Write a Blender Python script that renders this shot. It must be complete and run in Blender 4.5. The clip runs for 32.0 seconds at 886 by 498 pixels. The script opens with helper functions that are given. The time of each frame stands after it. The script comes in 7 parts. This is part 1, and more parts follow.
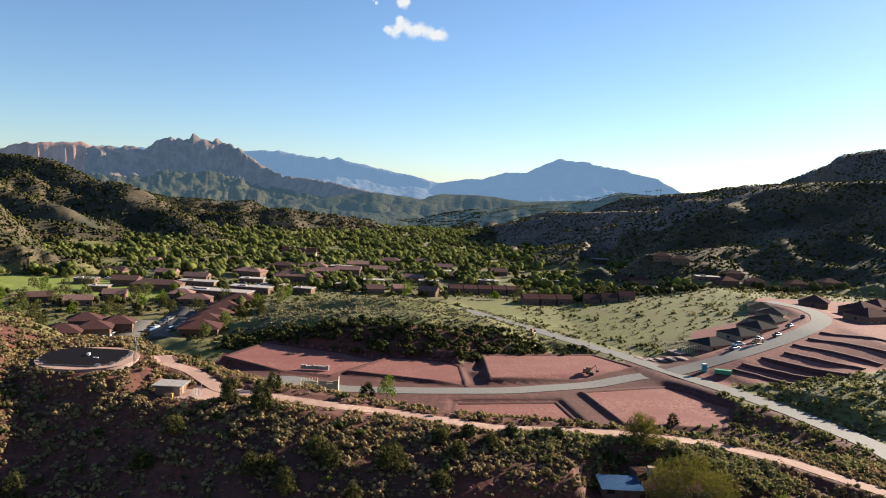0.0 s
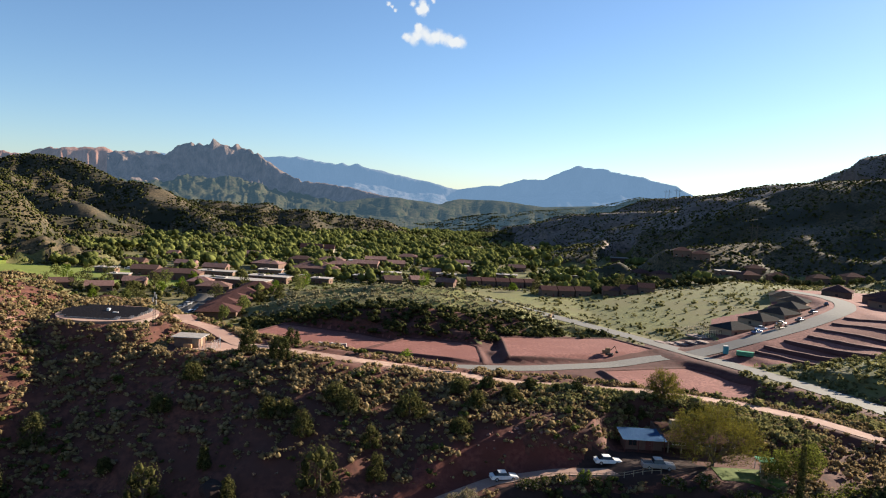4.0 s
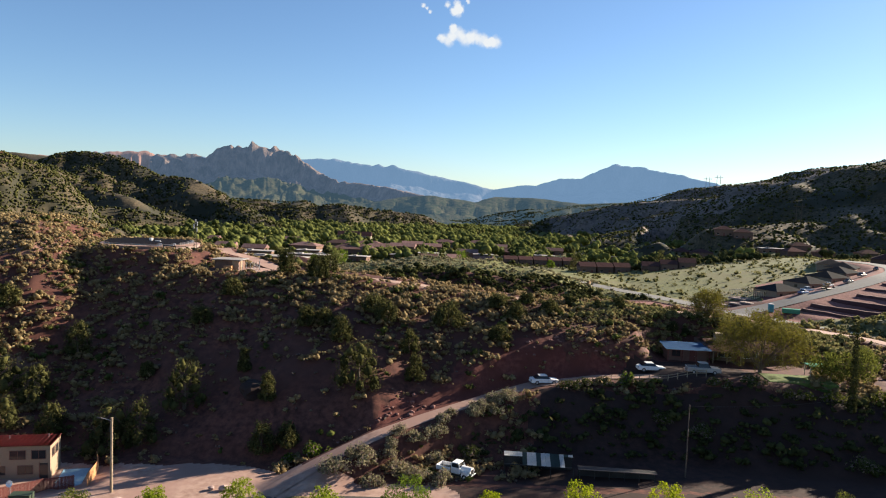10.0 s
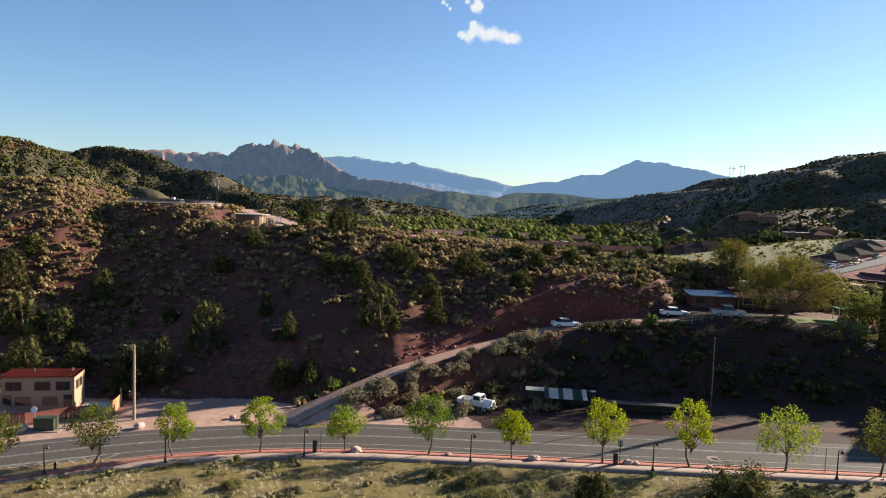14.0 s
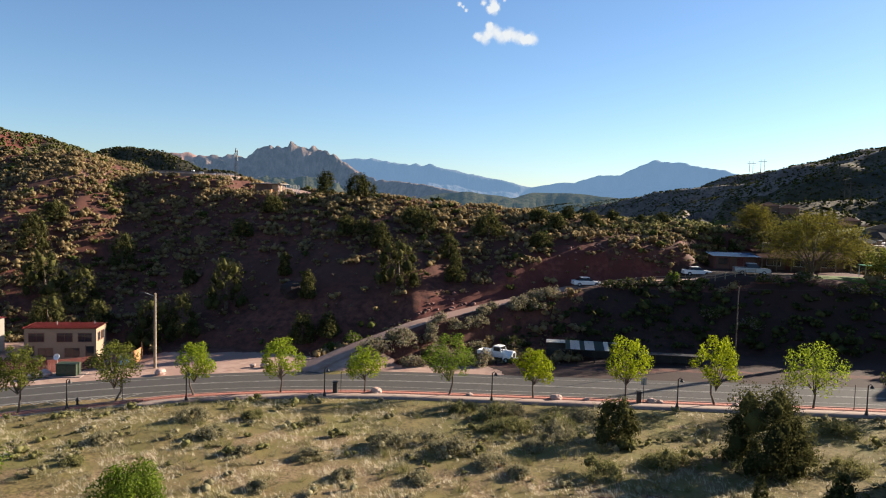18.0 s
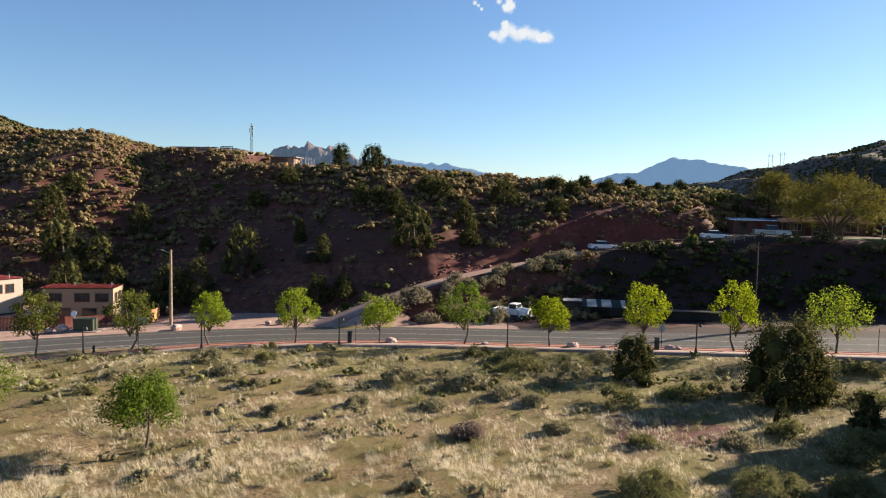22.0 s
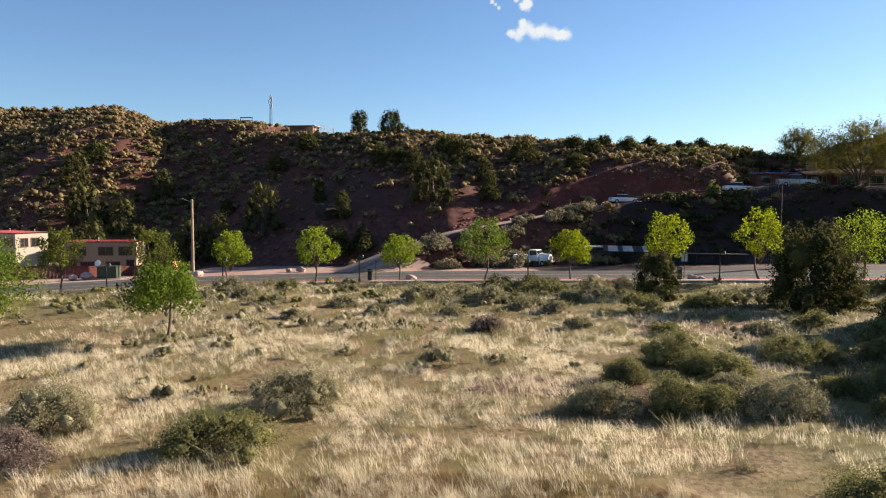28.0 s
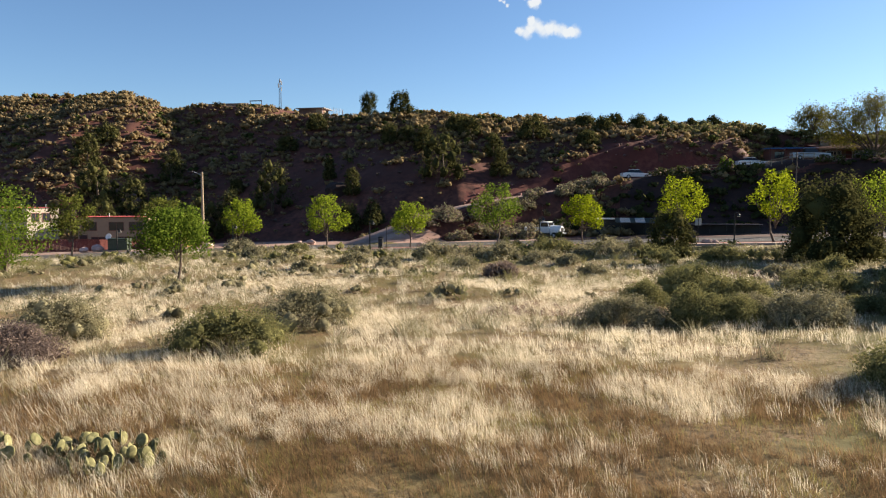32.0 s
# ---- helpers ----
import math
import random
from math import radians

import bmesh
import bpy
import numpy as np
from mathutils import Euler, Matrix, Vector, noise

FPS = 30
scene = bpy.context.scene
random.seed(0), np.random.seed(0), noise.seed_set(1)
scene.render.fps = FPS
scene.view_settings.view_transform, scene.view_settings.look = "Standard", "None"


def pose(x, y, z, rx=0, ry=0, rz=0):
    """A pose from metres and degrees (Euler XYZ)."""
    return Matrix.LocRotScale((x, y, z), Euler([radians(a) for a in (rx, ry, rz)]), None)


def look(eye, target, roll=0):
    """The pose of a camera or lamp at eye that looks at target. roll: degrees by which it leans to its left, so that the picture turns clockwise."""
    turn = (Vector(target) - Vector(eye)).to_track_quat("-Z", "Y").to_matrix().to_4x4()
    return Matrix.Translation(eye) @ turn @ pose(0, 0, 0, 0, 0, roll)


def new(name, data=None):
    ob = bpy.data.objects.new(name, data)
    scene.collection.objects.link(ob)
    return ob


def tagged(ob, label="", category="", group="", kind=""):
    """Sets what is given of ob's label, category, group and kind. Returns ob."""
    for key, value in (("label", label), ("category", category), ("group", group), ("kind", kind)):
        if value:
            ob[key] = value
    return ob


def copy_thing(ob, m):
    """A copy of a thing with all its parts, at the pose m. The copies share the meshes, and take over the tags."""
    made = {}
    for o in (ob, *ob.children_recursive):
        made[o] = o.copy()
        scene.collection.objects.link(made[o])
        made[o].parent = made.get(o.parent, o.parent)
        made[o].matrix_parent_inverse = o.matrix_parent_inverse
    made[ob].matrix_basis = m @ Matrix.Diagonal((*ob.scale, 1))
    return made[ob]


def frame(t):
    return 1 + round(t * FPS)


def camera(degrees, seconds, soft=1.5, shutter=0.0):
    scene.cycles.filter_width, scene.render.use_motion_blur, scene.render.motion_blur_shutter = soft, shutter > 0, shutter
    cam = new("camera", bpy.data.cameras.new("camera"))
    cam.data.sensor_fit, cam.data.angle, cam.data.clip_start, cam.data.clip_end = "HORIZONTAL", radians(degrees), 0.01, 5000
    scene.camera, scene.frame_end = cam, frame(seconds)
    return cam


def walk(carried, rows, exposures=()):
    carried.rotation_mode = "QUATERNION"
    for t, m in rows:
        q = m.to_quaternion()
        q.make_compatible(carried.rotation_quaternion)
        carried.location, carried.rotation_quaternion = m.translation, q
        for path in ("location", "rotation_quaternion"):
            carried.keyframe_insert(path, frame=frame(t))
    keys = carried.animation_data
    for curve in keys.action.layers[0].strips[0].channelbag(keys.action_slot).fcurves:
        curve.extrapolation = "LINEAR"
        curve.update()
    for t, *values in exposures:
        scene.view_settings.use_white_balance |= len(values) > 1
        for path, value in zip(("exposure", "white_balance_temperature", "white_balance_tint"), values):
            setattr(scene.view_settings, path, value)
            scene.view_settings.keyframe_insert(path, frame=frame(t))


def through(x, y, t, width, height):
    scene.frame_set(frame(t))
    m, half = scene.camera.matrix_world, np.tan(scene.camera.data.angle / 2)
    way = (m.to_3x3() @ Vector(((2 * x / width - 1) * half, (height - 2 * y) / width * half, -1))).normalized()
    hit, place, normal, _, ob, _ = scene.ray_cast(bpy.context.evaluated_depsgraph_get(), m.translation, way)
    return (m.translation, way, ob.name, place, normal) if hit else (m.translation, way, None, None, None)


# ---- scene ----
cam = camera(62.2, 32.0, soft=1.1)
PATH = [
    (0, (-0.51, 0.063, 65.871), (-0.539, 2.056, 65.709), 2.6),
    (1, (-0.392, 0.002, 63.118), (-0.432, 1.995, 62.961), 2.7),
    (2, (-0.471, 0.051, 60.272), (-0.521, 2.044, 60.122), 2.8),
    (3, (-0.449, 0.075, 57.454), (-0.513, 2.069, 57.31), 2.8),
    (3.5, (-0.452, 0.135, 56.042), (-0.522, 2.129, 55.899), 2.8),
    (5.5, (-0.31, -0.008, 50.474), (-0.411, 1.985, 50.339), 2.8),
    (6, (-0.271, -0.166, 49.099), (-0.38, 1.826, 48.965), 2.7),
    (7, (-0.167, -0.043, 46.303), (-0.296, 1.949, 46.169), 2.6),
    (8, (-0.051, 0.135, 43.489), (-0.196, 2.125, 43.354), 2.4),
    (9, (0.11, -0.005, 40.669), (-0.052, 1.984, 40.533), 2.3),
    (10, (0.07, -0.1, 37.905), (-0.106, 1.887, 37.768), 2.2),
    (11, (0.142, 0.091, 35.455), (-0.049, 2.077, 35.314), 2.0),
    (12, (0.291, 0.024, 33.064), (0.085, 2.008, 32.922), 2.0),
    (13, (0.369, 0.108, 30.935), (0.149, 2.091, 30.793), 2.0),
    (14, (0.426, 0.008, 28.816), (0.194, 1.989, 28.673), 1.9),
    (14.5, (0.413, -0.054, 27.802), (0.174, 1.927, 27.66), 1.9),
    (16.5, (0.462, -0.206, 24.098), (0.2, 1.772, 23.961), 1.8),
    (17, (0.393, -0.009, 23.304), (0.124, 1.968, 23.167), 1.7),
    (18, (0.286, 0.038, 21.715), (0.008, 2.014, 21.578), 1.6),
    (19, (0.333, 0.056, 20.141), (0.044, 2.03, 20.006), 1.5),
    (20, (0.332, 0.1, 18.744), (0.033, 2.073, 18.61), 1.5),
    (21, (0.487, 0.16, 17.358), (0.176, 2.131, 17.224), 1.3),
    (22, (0.632, 0.292, 16.005), (0.309, 2.261, 15.867), 1.2),
    (23, (0.742, 0.154, 14.722), (0.408, 2.121, 14.582), 1.0),
    (24, (0.763, 0.085, 13.396), (0.42, 2.051, 13.259), 0.9),
    (25, (0.838, 0.121, 12.215), (0.486, 2.085, 12.079), 0.8),
    (25.5, (0.863, 0.172, 11.58), (0.506, 2.135, 11.444), 0.7),
    (27.5, (0.914, 0.094, 9.327), (0.54, 2.054, 9.193), 0.4),
    (28, (0.904, 0.074, 8.855), (0.526, 2.033, 8.719), 0.3),
    (29, (0.796, 0.136, 7.846), (0.411, 2.094, 7.713), 0.3),
    (30, (0.612, 0.156, 6.921), (0.222, 2.112, 6.785), 0.2),
    (31, (0.614, 0.339, 6.206), (0.217, 2.294, 6.066), -0.0),
    (32, (0.681, 0.351, 5.34), (0.278, 2.305, 5.201), -0.0),
]
walk(cam, [(t, look(eye, target, roll)) for t, eye, target, roll in PATH])

# ---- world, sun, exposure ----
SUN = Vector((0.772, 0.546, 0.350)).normalized()
world = bpy.data.worlds.new("sky")
scene.world = world
world.use_nodes = True
wn = world.node_tree
wn.nodes.clear()
sky = wn.nodes.new("ShaderNodeTexSky")
sky.sky_type, sky.sun_disc = "NISHITA", False
sky.sun_elevation = math.asin(SUN.z)
sky.sun_rotation = math.atan2(SUN.x, SUN.y)
sky.altitude, sky.air_density, sky.dust_density, sky.ozone_density = 1200, 1.0, 0.6, 4.2
bg = wn.nodes.new("ShaderNodeBackground")
bg.inputs["Strength"].default_value = 0.0525
wo = wn.nodes.new("ShaderNodeOutputWorld")
wn.links.new(sky.outputs[0], bg.inputs[0])
wn.links.new(bg.outputs[0], wo.inputs[0])
sun = new("sun", bpy.data.lights.new("sun", "SUN"))
sun.data.energy, sun.data.angle, sun.data.color = 5.0, radians(0.53), (1.0, 0.87, 0.70)
sun.matrix_world = look(SUN * 300, (0, 0, 0))
scene.view_settings.exposure = 1.62


# ---- materials ----
def mat(name, c1, c2, scale=1.0, big=None, bigscale=0.08, rough=0.9, bump=0.3, metal=0.0, detail=6.0, vary=0.0, spec=0.3):
    """Two colours mixed by fine noise, a third by broad noise, with relief."""
    m = bpy.data.materials.new(name)
    m.use_nodes = True
    n, k = m.node_tree.nodes, m.node_tree.links
    b = n["Principled BSDF"]
    b.inputs["Roughness"].default_value, b.inputs["Metallic"].default_value = rough, metal
    b.inputs["Specular IOR Level"].default_value = spec
    co = n.new("ShaderNodeTexCoord")
    no = n.new("ShaderNodeTexNoise")
    no.inputs["Scale"].default_value, no.inputs["Detail"].default_value, no.inputs["Roughness"].default_value = scale, detail, 0.65
    k.new(co.outputs["Object"], no.inputs["Vector"])
    ramp = n.new("ShaderNodeValToRGB")
    ramp.color_ramp.elements[0].position, ramp.color_ramp.elements[1].position = 0.36, 0.64
    ramp.color_ramp.elements[0].color, ramp.color_ramp.elements[1].color = (*c1, 1), (*c2, 1)
    k.new(no.outputs["Fac"], ramp.inputs["Fac"])
    out = ramp.outputs["Color"]
    if big:
        nb = n.new("ShaderNodeTexNoise")
        nb.inputs["Scale"].default_value, nb.inputs["Detail"].default_value = bigscale, 4.0
        k.new(co.outputs["Object"], nb.inputs["Vector"])
        rb = n.new("ShaderNodeValToRGB")
        rb.color_ramp.elements[0].position, rb.color_ramp.elements[1].position = 0.42, 0.62
        k.new(nb.outputs["Fac"], rb.inputs["Fac"])
        mx = n.new("ShaderNodeMixRGB")
        k.new(rb.outputs["Color"], mx.inputs["Fac"])
        k.new(out, mx.inputs["Color1"])
        mx.inputs["Color2"].default_value = (*big, 1)
        out = mx.outputs["Color"]
    if vary:
        oi = n.new("ShaderNodeObjectInfo")
        hs = n.new("ShaderNodeHueSaturation")
        mr = n.new("ShaderNodeMapRange")
        mr.inputs["To Min"].default_value, mr.inputs["To Max"].default_value = 1 - vary, 1 + vary
        k.new(oi.outputs["Random"], mr.inputs["Value"])
        k.new(mr.outputs["Result"], hs.inputs["Value"])
        k.new(out, hs.inputs["Color"])
        out = hs.outputs["Color"]
    k.new(out, b.inputs["Base Color"])
    if bump:
        bp = n.new("ShaderNodeBump")
        bp.inputs["Strength"].default_value, bp.inputs["Distance"].default_value = bump, 0.1
        k.new(no.outputs["Fac"], bp.inputs["Height"])
        k.new(bp.outputs["Normal"], b.inputs["Normal"])
    return m


def leaf_mat(name, c1, c2, through=0.35, scale=0.9):
    """Leaves: matt, partly letting light through, varied from leaf to leaf."""
    m = bpy.data.materials.new(name)
    m.use_nodes = True
    n, k = m.node_tree.nodes, m.node_tree.links
    n.clear()
    out, mix = n.new("ShaderNodeOutputMaterial"), n.new("ShaderNodeMixShader")
    d, t = n.new("ShaderNodeBsdfDiffuse"), n.new("ShaderNodeBsdfTranslucent")
    geo, co, no = n.new("ShaderNodeNewGeometry"), n.new("ShaderNodeTexCoord"), n.new("ShaderNodeTexNoise")
    no.inputs["Scale"].default_value, no.inputs["Detail"].default_value = scale, 3.0
    k.new(co.outputs["Object"], no.inputs["Vector"])
    add, ramp = n.new("ShaderNodeMath"), n.new("ShaderNodeValToRGB")
    add.operation = "MULTIPLY_ADD"
    add.inputs[1].default_value, add.inputs[2].default_value = 0.6, -0.05
    k.new(geo.outputs["Random Per Island"], add.inputs[0])
    a2 = n.new("ShaderNodeMath")
    a2.operation = "MULTIPLY_ADD"
    a2.inputs[1].default_value = 0.5
    k.new(no.outputs["Fac"], a2.inputs[0])
    k.new(add.outputs[0], a2.inputs[2])
    ramp.color_ramp.elements[0].position, ramp.color_ramp.elements[1].position = 0.15, 0.75
    ramp.color_ramp.elements[0].color, ramp.color_ramp.elements[1].color = (*c1, 1), (*c2, 1)
    k.new(a2.outputs[0], ramp.inputs["Fac"])
    k.new(ramp.outputs["Color"], d.inputs["Color"])
    k.new(ramp.outputs["Color"], t.inputs["Color"])
    mix.inputs["Fac"].default_value = through
    k.new(d.outputs[0], mix.inputs[1])
    k.new(t.outputs[0], mix.inputs[2])
    k.new(mix.outputs[0], out.inputs["Surface"])
    return m


def distant(name, c1, c2, scale, haze_glow, strength, streak=1.0):
    """Backdrop of far mountains, its haze of distance put in as surface glow."""
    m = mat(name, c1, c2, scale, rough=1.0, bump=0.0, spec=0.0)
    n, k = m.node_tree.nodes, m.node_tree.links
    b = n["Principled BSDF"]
    b.inputs["Emission Color"].default_value = (*haze_glow, 1)
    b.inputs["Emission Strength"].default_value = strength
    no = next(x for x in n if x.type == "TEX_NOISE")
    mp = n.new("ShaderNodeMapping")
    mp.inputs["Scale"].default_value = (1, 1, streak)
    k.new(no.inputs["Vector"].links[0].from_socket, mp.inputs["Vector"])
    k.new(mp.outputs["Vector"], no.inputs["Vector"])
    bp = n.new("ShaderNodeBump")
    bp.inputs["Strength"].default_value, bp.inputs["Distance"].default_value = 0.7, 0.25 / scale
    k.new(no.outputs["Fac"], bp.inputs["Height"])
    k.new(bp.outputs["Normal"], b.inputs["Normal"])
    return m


M = dict(
    field=mat("dry_meadow_soil", (0.075, 0.05, 0.023), (0.29, 0.20, 0.10), 4.5, (0.16, 0.125, 0.042), 0.3, bump=1.0, detail=10.0),
    verge=mat("green_meadow_soil", (0.075, 0.055, 0.019), (0.215, 0.16, 0.06), 2.6, (0.135, 0.115, 0.032), 0.2, bump=0.8, detail=9.0),
    slope=mat("red_scrub_soil", (0.048, 0.0165, 0.012), (0.155, 0.056, 0.038), 0.9, (0.08, 0.03, 0.021), 0.05),
    cut=mat("red_cut_bank", (0.09, 0.022, 0.017), (0.165, 0.05, 0.036), 1.1, (0.10, 0.028, 0.02), 0.2, bump=0.6),
    # darker red soil: shade on bank, verge and terrace put into the colour
    bank=mat("shade_dark_red_soil", (0.02, 0.010, 0.008), (0.055, 0.024, 0.018), 0.9, (0.034, 0.016, 0.012), 0.06, bump=0.5),
    dirt=mat("pale_pink_dirt", (0.27, 0.165, 0.125), (0.42, 0.285, 0.225), 0.8, (0.31, 0.19, 0.15), 0.12),
    pad=mat("graded_red_earth", (0.125, 0.041, 0.034), (0.27, 0.108, 0.088), 0.9, (0.17, 0.058, 0.047), 0.08, bump=0.8, detail=8.0),
    # turned earth, its colour darkened to stand in for shadow on steep banks
    turned=mat("shadow_dark_turned_earth", (0.05, 0.016, 0.013), (0.125, 0.042, 0.034), 0.5, (0.075, 0.025, 0.02), 0.06, bump=0.8),
    valley=mat("valley_floor_soil", (0.065, 0.056, 0.02), (0.19, 0.16, 0.065), 0.6, (0.10, 0.105, 0.03), 0.05, bump=0.6),
    meadow=mat("green_valley_meadow", (0.062, 0.07, 0.016), (0.178, 0.18, 0.052), 0.7, (0.125, 0.115, 0.038), 0.04, bump=0.6),
    pasture=mat("bright_green_pasture", (0.12, 0.155, 0.022), (0.18, 0.21, 0.04), 0.3, (0.15, 0.185, 0.03), 0.03),
    hills=mat("scrub_hill_ground", (0.012, 0.014, 0.006), (0.145, 0.102, 0.056), 0.42, (0.03, 0.028, 0.014), 0.02, bump=0.6, detail=6.0),
    # soil of the shaded hill, paled in its colour to stand in for haze
    hazehill=mat("haze_paled_hill_ground", (0.075, 0.062, 0.05), (0.23, 0.17, 0.14), 0.2, (0.125, 0.095, 0.078), 0.012, bump=0.0, detail=3.0),
    rock=mat("pink_rock", (0.10, 0.052, 0.04), (0.17, 0.10, 0.08), 0.2, (0.25, 0.13, 0.1), 0.03),
    asphalt=mat("worn_asphalt", (0.05, 0.044, 0.039), (0.085, 0.076, 0.067), 3.0, (0.066, 0.059, 0.053), 0.12, rough=0.75, bump=0.1),
    newroad=mat("new_grey_road", (0.13, 0.125, 0.115), (0.20, 0.19, 0.17), 1.0, (0.165, 0.155, 0.14), 0.05, rough=0.8, bump=0.1),
    paint=mat("road_paint", (0.16, 0.15, 0.135), (0.42, 0.40, 0.36), 2.0, rough=0.7, bump=0.0),
    kerb=mat("red_concrete_kerb", (0.20, 0.125, 0.105), (0.31, 0.21, 0.18), 3.0, bump=0.15),
    walkway=mat("pale_concrete", (0.21, 0.155, 0.13), (0.30, 0.23, 0.20), 1.5, (0.24, 0.17, 0.145), 0.2, bump=0.15),
    gravel=mat("red_gravel", (0.22, 0.07, 0.05), (0.40, 0.17, 0.13), 9.0, (0.3, 0.12, 0.09), 0.4, bump=0.9),
    bark=mat("grey_brown_bark", (0.07, 0.05, 0.035), (0.15, 0.11, 0.085), 6.0, bump=0.6),
    sage=leaf_mat("sage_leaves", (0.11, 0.098, 0.055), (0.33, 0.295, 0.175), 0.38),
    hillsage=leaf_mat("pale_brush_leaves", (0.14, 0.10, 0.05), (0.325, 0.246, 0.128), 0.42),
    meadowbush=leaf_mat("lit_bush_leaves", (0.09, 0.088, 0.036), (0.245, 0.228, 0.095), 0.42),
    juniper_olive=leaf_mat("olive_juniper_needles", (0.03, 0.032, 0.013), (0.105, 0.1, 0.036), 0.3),
    green=leaf_mat("scrub_leaves", (0.028, 0.036, 0.011), (0.10, 0.11, 0.032), 0.25),
    juniper=leaf_mat("juniper_needles", (0.02, 0.025, 0.01), (0.075, 0.075, 0.028), 0.2),
    brush=leaf_mat("grey_twigs", (0.11, 0.08, 0.068), (0.23, 0.175, 0.145), 0.4),
    lime=leaf_mat("lime_leaves", (0.08, 0.12, 0.01), (0.26, 0.31, 0.028), 0.5, 0.6),
    yellow=leaf_mat("yellow_lime_leaves", (0.10, 0.135, 0.006), (0.31, 0.345, 0.018), 0.5, 0.6),
    fresh=leaf_mat("fresh_green_leaves", (0.045, 0.08, 0.01), (0.155, 0.205, 0.028), 0.5, 0.6),
    deep=leaf_mat("deep_green_leaves", (0.05, 0.06, 0.012), (0.155, 0.165, 0.035), 0.45, 0.6),
    olive=leaf_mat("olive_feathery_leaves", (0.07, 0.065, 0.012), (0.20, 0.175, 0.035), 0.4, 0.4),
    cotton=leaf_mat("cottonwood_leaves", (0.05, 0.063, 0.02), (0.21, 0.225, 0.07), 0.45, 0.05),
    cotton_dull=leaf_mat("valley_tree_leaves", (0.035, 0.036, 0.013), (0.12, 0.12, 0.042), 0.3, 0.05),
    straw=leaf_mat("dry_grass_blades", (0.50, 0.405, 0.265), (0.96, 0.87, 0.68), 0.42, 0.25),
    redgrass=leaf_mat("rust_grass_blades", (0.05, 0.029, 0.014), (0.34, 0.222, 0.115), 0.4, 1.4),
    greengrass=leaf_mat("green_grass_blades", (0.08, 0.076, 0.02), (0.38, 0.34, 0.11), 0.45, 1.2),
    cactus=mat("cactus_pad", (0.085, 0.082, 0.037), (0.26, 0.24, 0.115), 7.0, rough=0.9, bump=0.3, vary=0.35, spec=0.1),
    # the next four glow with the colour of haze over rock and scrub
    crag=distant("hazed_crag_rock", (0.045, 0.04, 0.033), (0.21, 0.15, 0.12), 0.035, (0.14, 0.22, 0.34), 0.13, 0.4),
    cliff=distant("hazed_red_cliff_rock", (0.14, 0.072, 0.05), (0.36, 0.205, 0.155), 0.03, (0.2, 0.27, 0.38), 0.11, 0.15),
    bluefar=distant("haze_blue_rock", (0.028, 0.034, 0.04), (0.085, 0.08, 0.08), 0.012, (0.175, 0.305, 0.485), 0.285, 0.3),
    foothill=distant("hazed_foothill_scrub", (0.014, 0.022, 0.012), (0.07, 0.06, 0.036), 0.07, (0.11, 0.2, 0.28), 0.12),
    stucco=mat("tan_stucco", (0.25, 0.185, 0.12), (0.32, 0.24, 0.165), 5.0, (0.28, 0.205, 0.14), 0.5, bump=0.2),
    whitewall=mat("cream_render", (0.30, 0.255, 0.20), (0.37, 0.32, 0.26), 4.0, (0.33, 0.28, 0.23), 0.5, bump=0.1),
    redroof=mat("red_metal_roof", (0.28, 0.05, 0.055), (0.36, 0.075, 0.08), 1.5, (0.26, 0.06, 0.06), 0.4, rough=0.5, bump=0.05),
    blueroof=mat("blue_metal_roof", (0.05, 0.13, 0.28), (0.08, 0.18, 0.34), 1.5, (0.065, 0.155, 0.31), 0.4, rough=0.9, bump=0.05, spec=0.1),
    darkwood=mat("dark_red_boards", (0.10, 0.03, 0.025), (0.17, 0.055, 0.045), 4.0, bump=0.3, vary=0.12),
    rawwood=mat("orange_fence_boards", (0.34, 0.16, 0.07), (0.5, 0.26, 0.12), 4.0, bump=0.3, vary=0.12),
    lumber=mat("fresh_lumber", (0.55, 0.42, 0.25), (0.68, 0.55, 0.36), 4.0, bump=0.1, vary=0.1),
    pole=mat("weathered_pole_wood", (0.22, 0.165, 0.11), (0.34, 0.26, 0.18), 3.0, bump=0.3),
    brick=mat("brown_brick_wall", (0.13, 0.065, 0.05), (0.2, 0.10, 0.075), 3.0, (0.15, 0.08, 0.06), 0.5),
    brownwall=mat("brown_village_wall", (0.12, 0.066, 0.048), (0.19, 0.11, 0.08), 1.0, (0.15, 0.09, 0.065), 0.1, vary=0.2),
    brownroof=mat("red_brown_shingles", (0.05, 0.024, 0.022), (0.10, 0.05, 0.046), 1.2, (0.075, 0.038, 0.035), 0.1, vary=0.15, rough=1.0, spec=0.05),
    villageroof=mat("faded_red_shingles", (0.11, 0.06, 0.053), (0.24, 0.15, 0.13), 1.2, (0.16, 0.095, 0.083), 0.1, vary=0.45, rough=1.0, spec=0.05),
    greyroof=mat("charcoal_shingles", (0.018, 0.018, 0.019), (0.036, 0.035, 0.036), 1.2, (0.027, 0.026, 0.027), 0.1, vary=0.15, rough=1.0, spec=0.05),
    paleroof=mat("pale_flat_roof", (0.24, 0.215, 0.195), (0.34, 0.31, 0.29), 1.0, (0.29, 0.26, 0.24), 0.1, vary=0.15),
    glass=mat("dark_window_glass", (0.02, 0.022, 0.025), (0.03, 0.032, 0.035), 1.0, rough=0.08, bump=0.0, spec=0.6),
    frame=mat("white_frame", (0.6, 0.58, 0.54), (0.7, 0.68, 0.64), 3.0, rough=0.5, bump=0.0),
    iron=mat("dark_iron", (0.025, 0.022, 0.02), (0.045, 0.04, 0.036), 6.0, rough=0.5, bump=0.1),
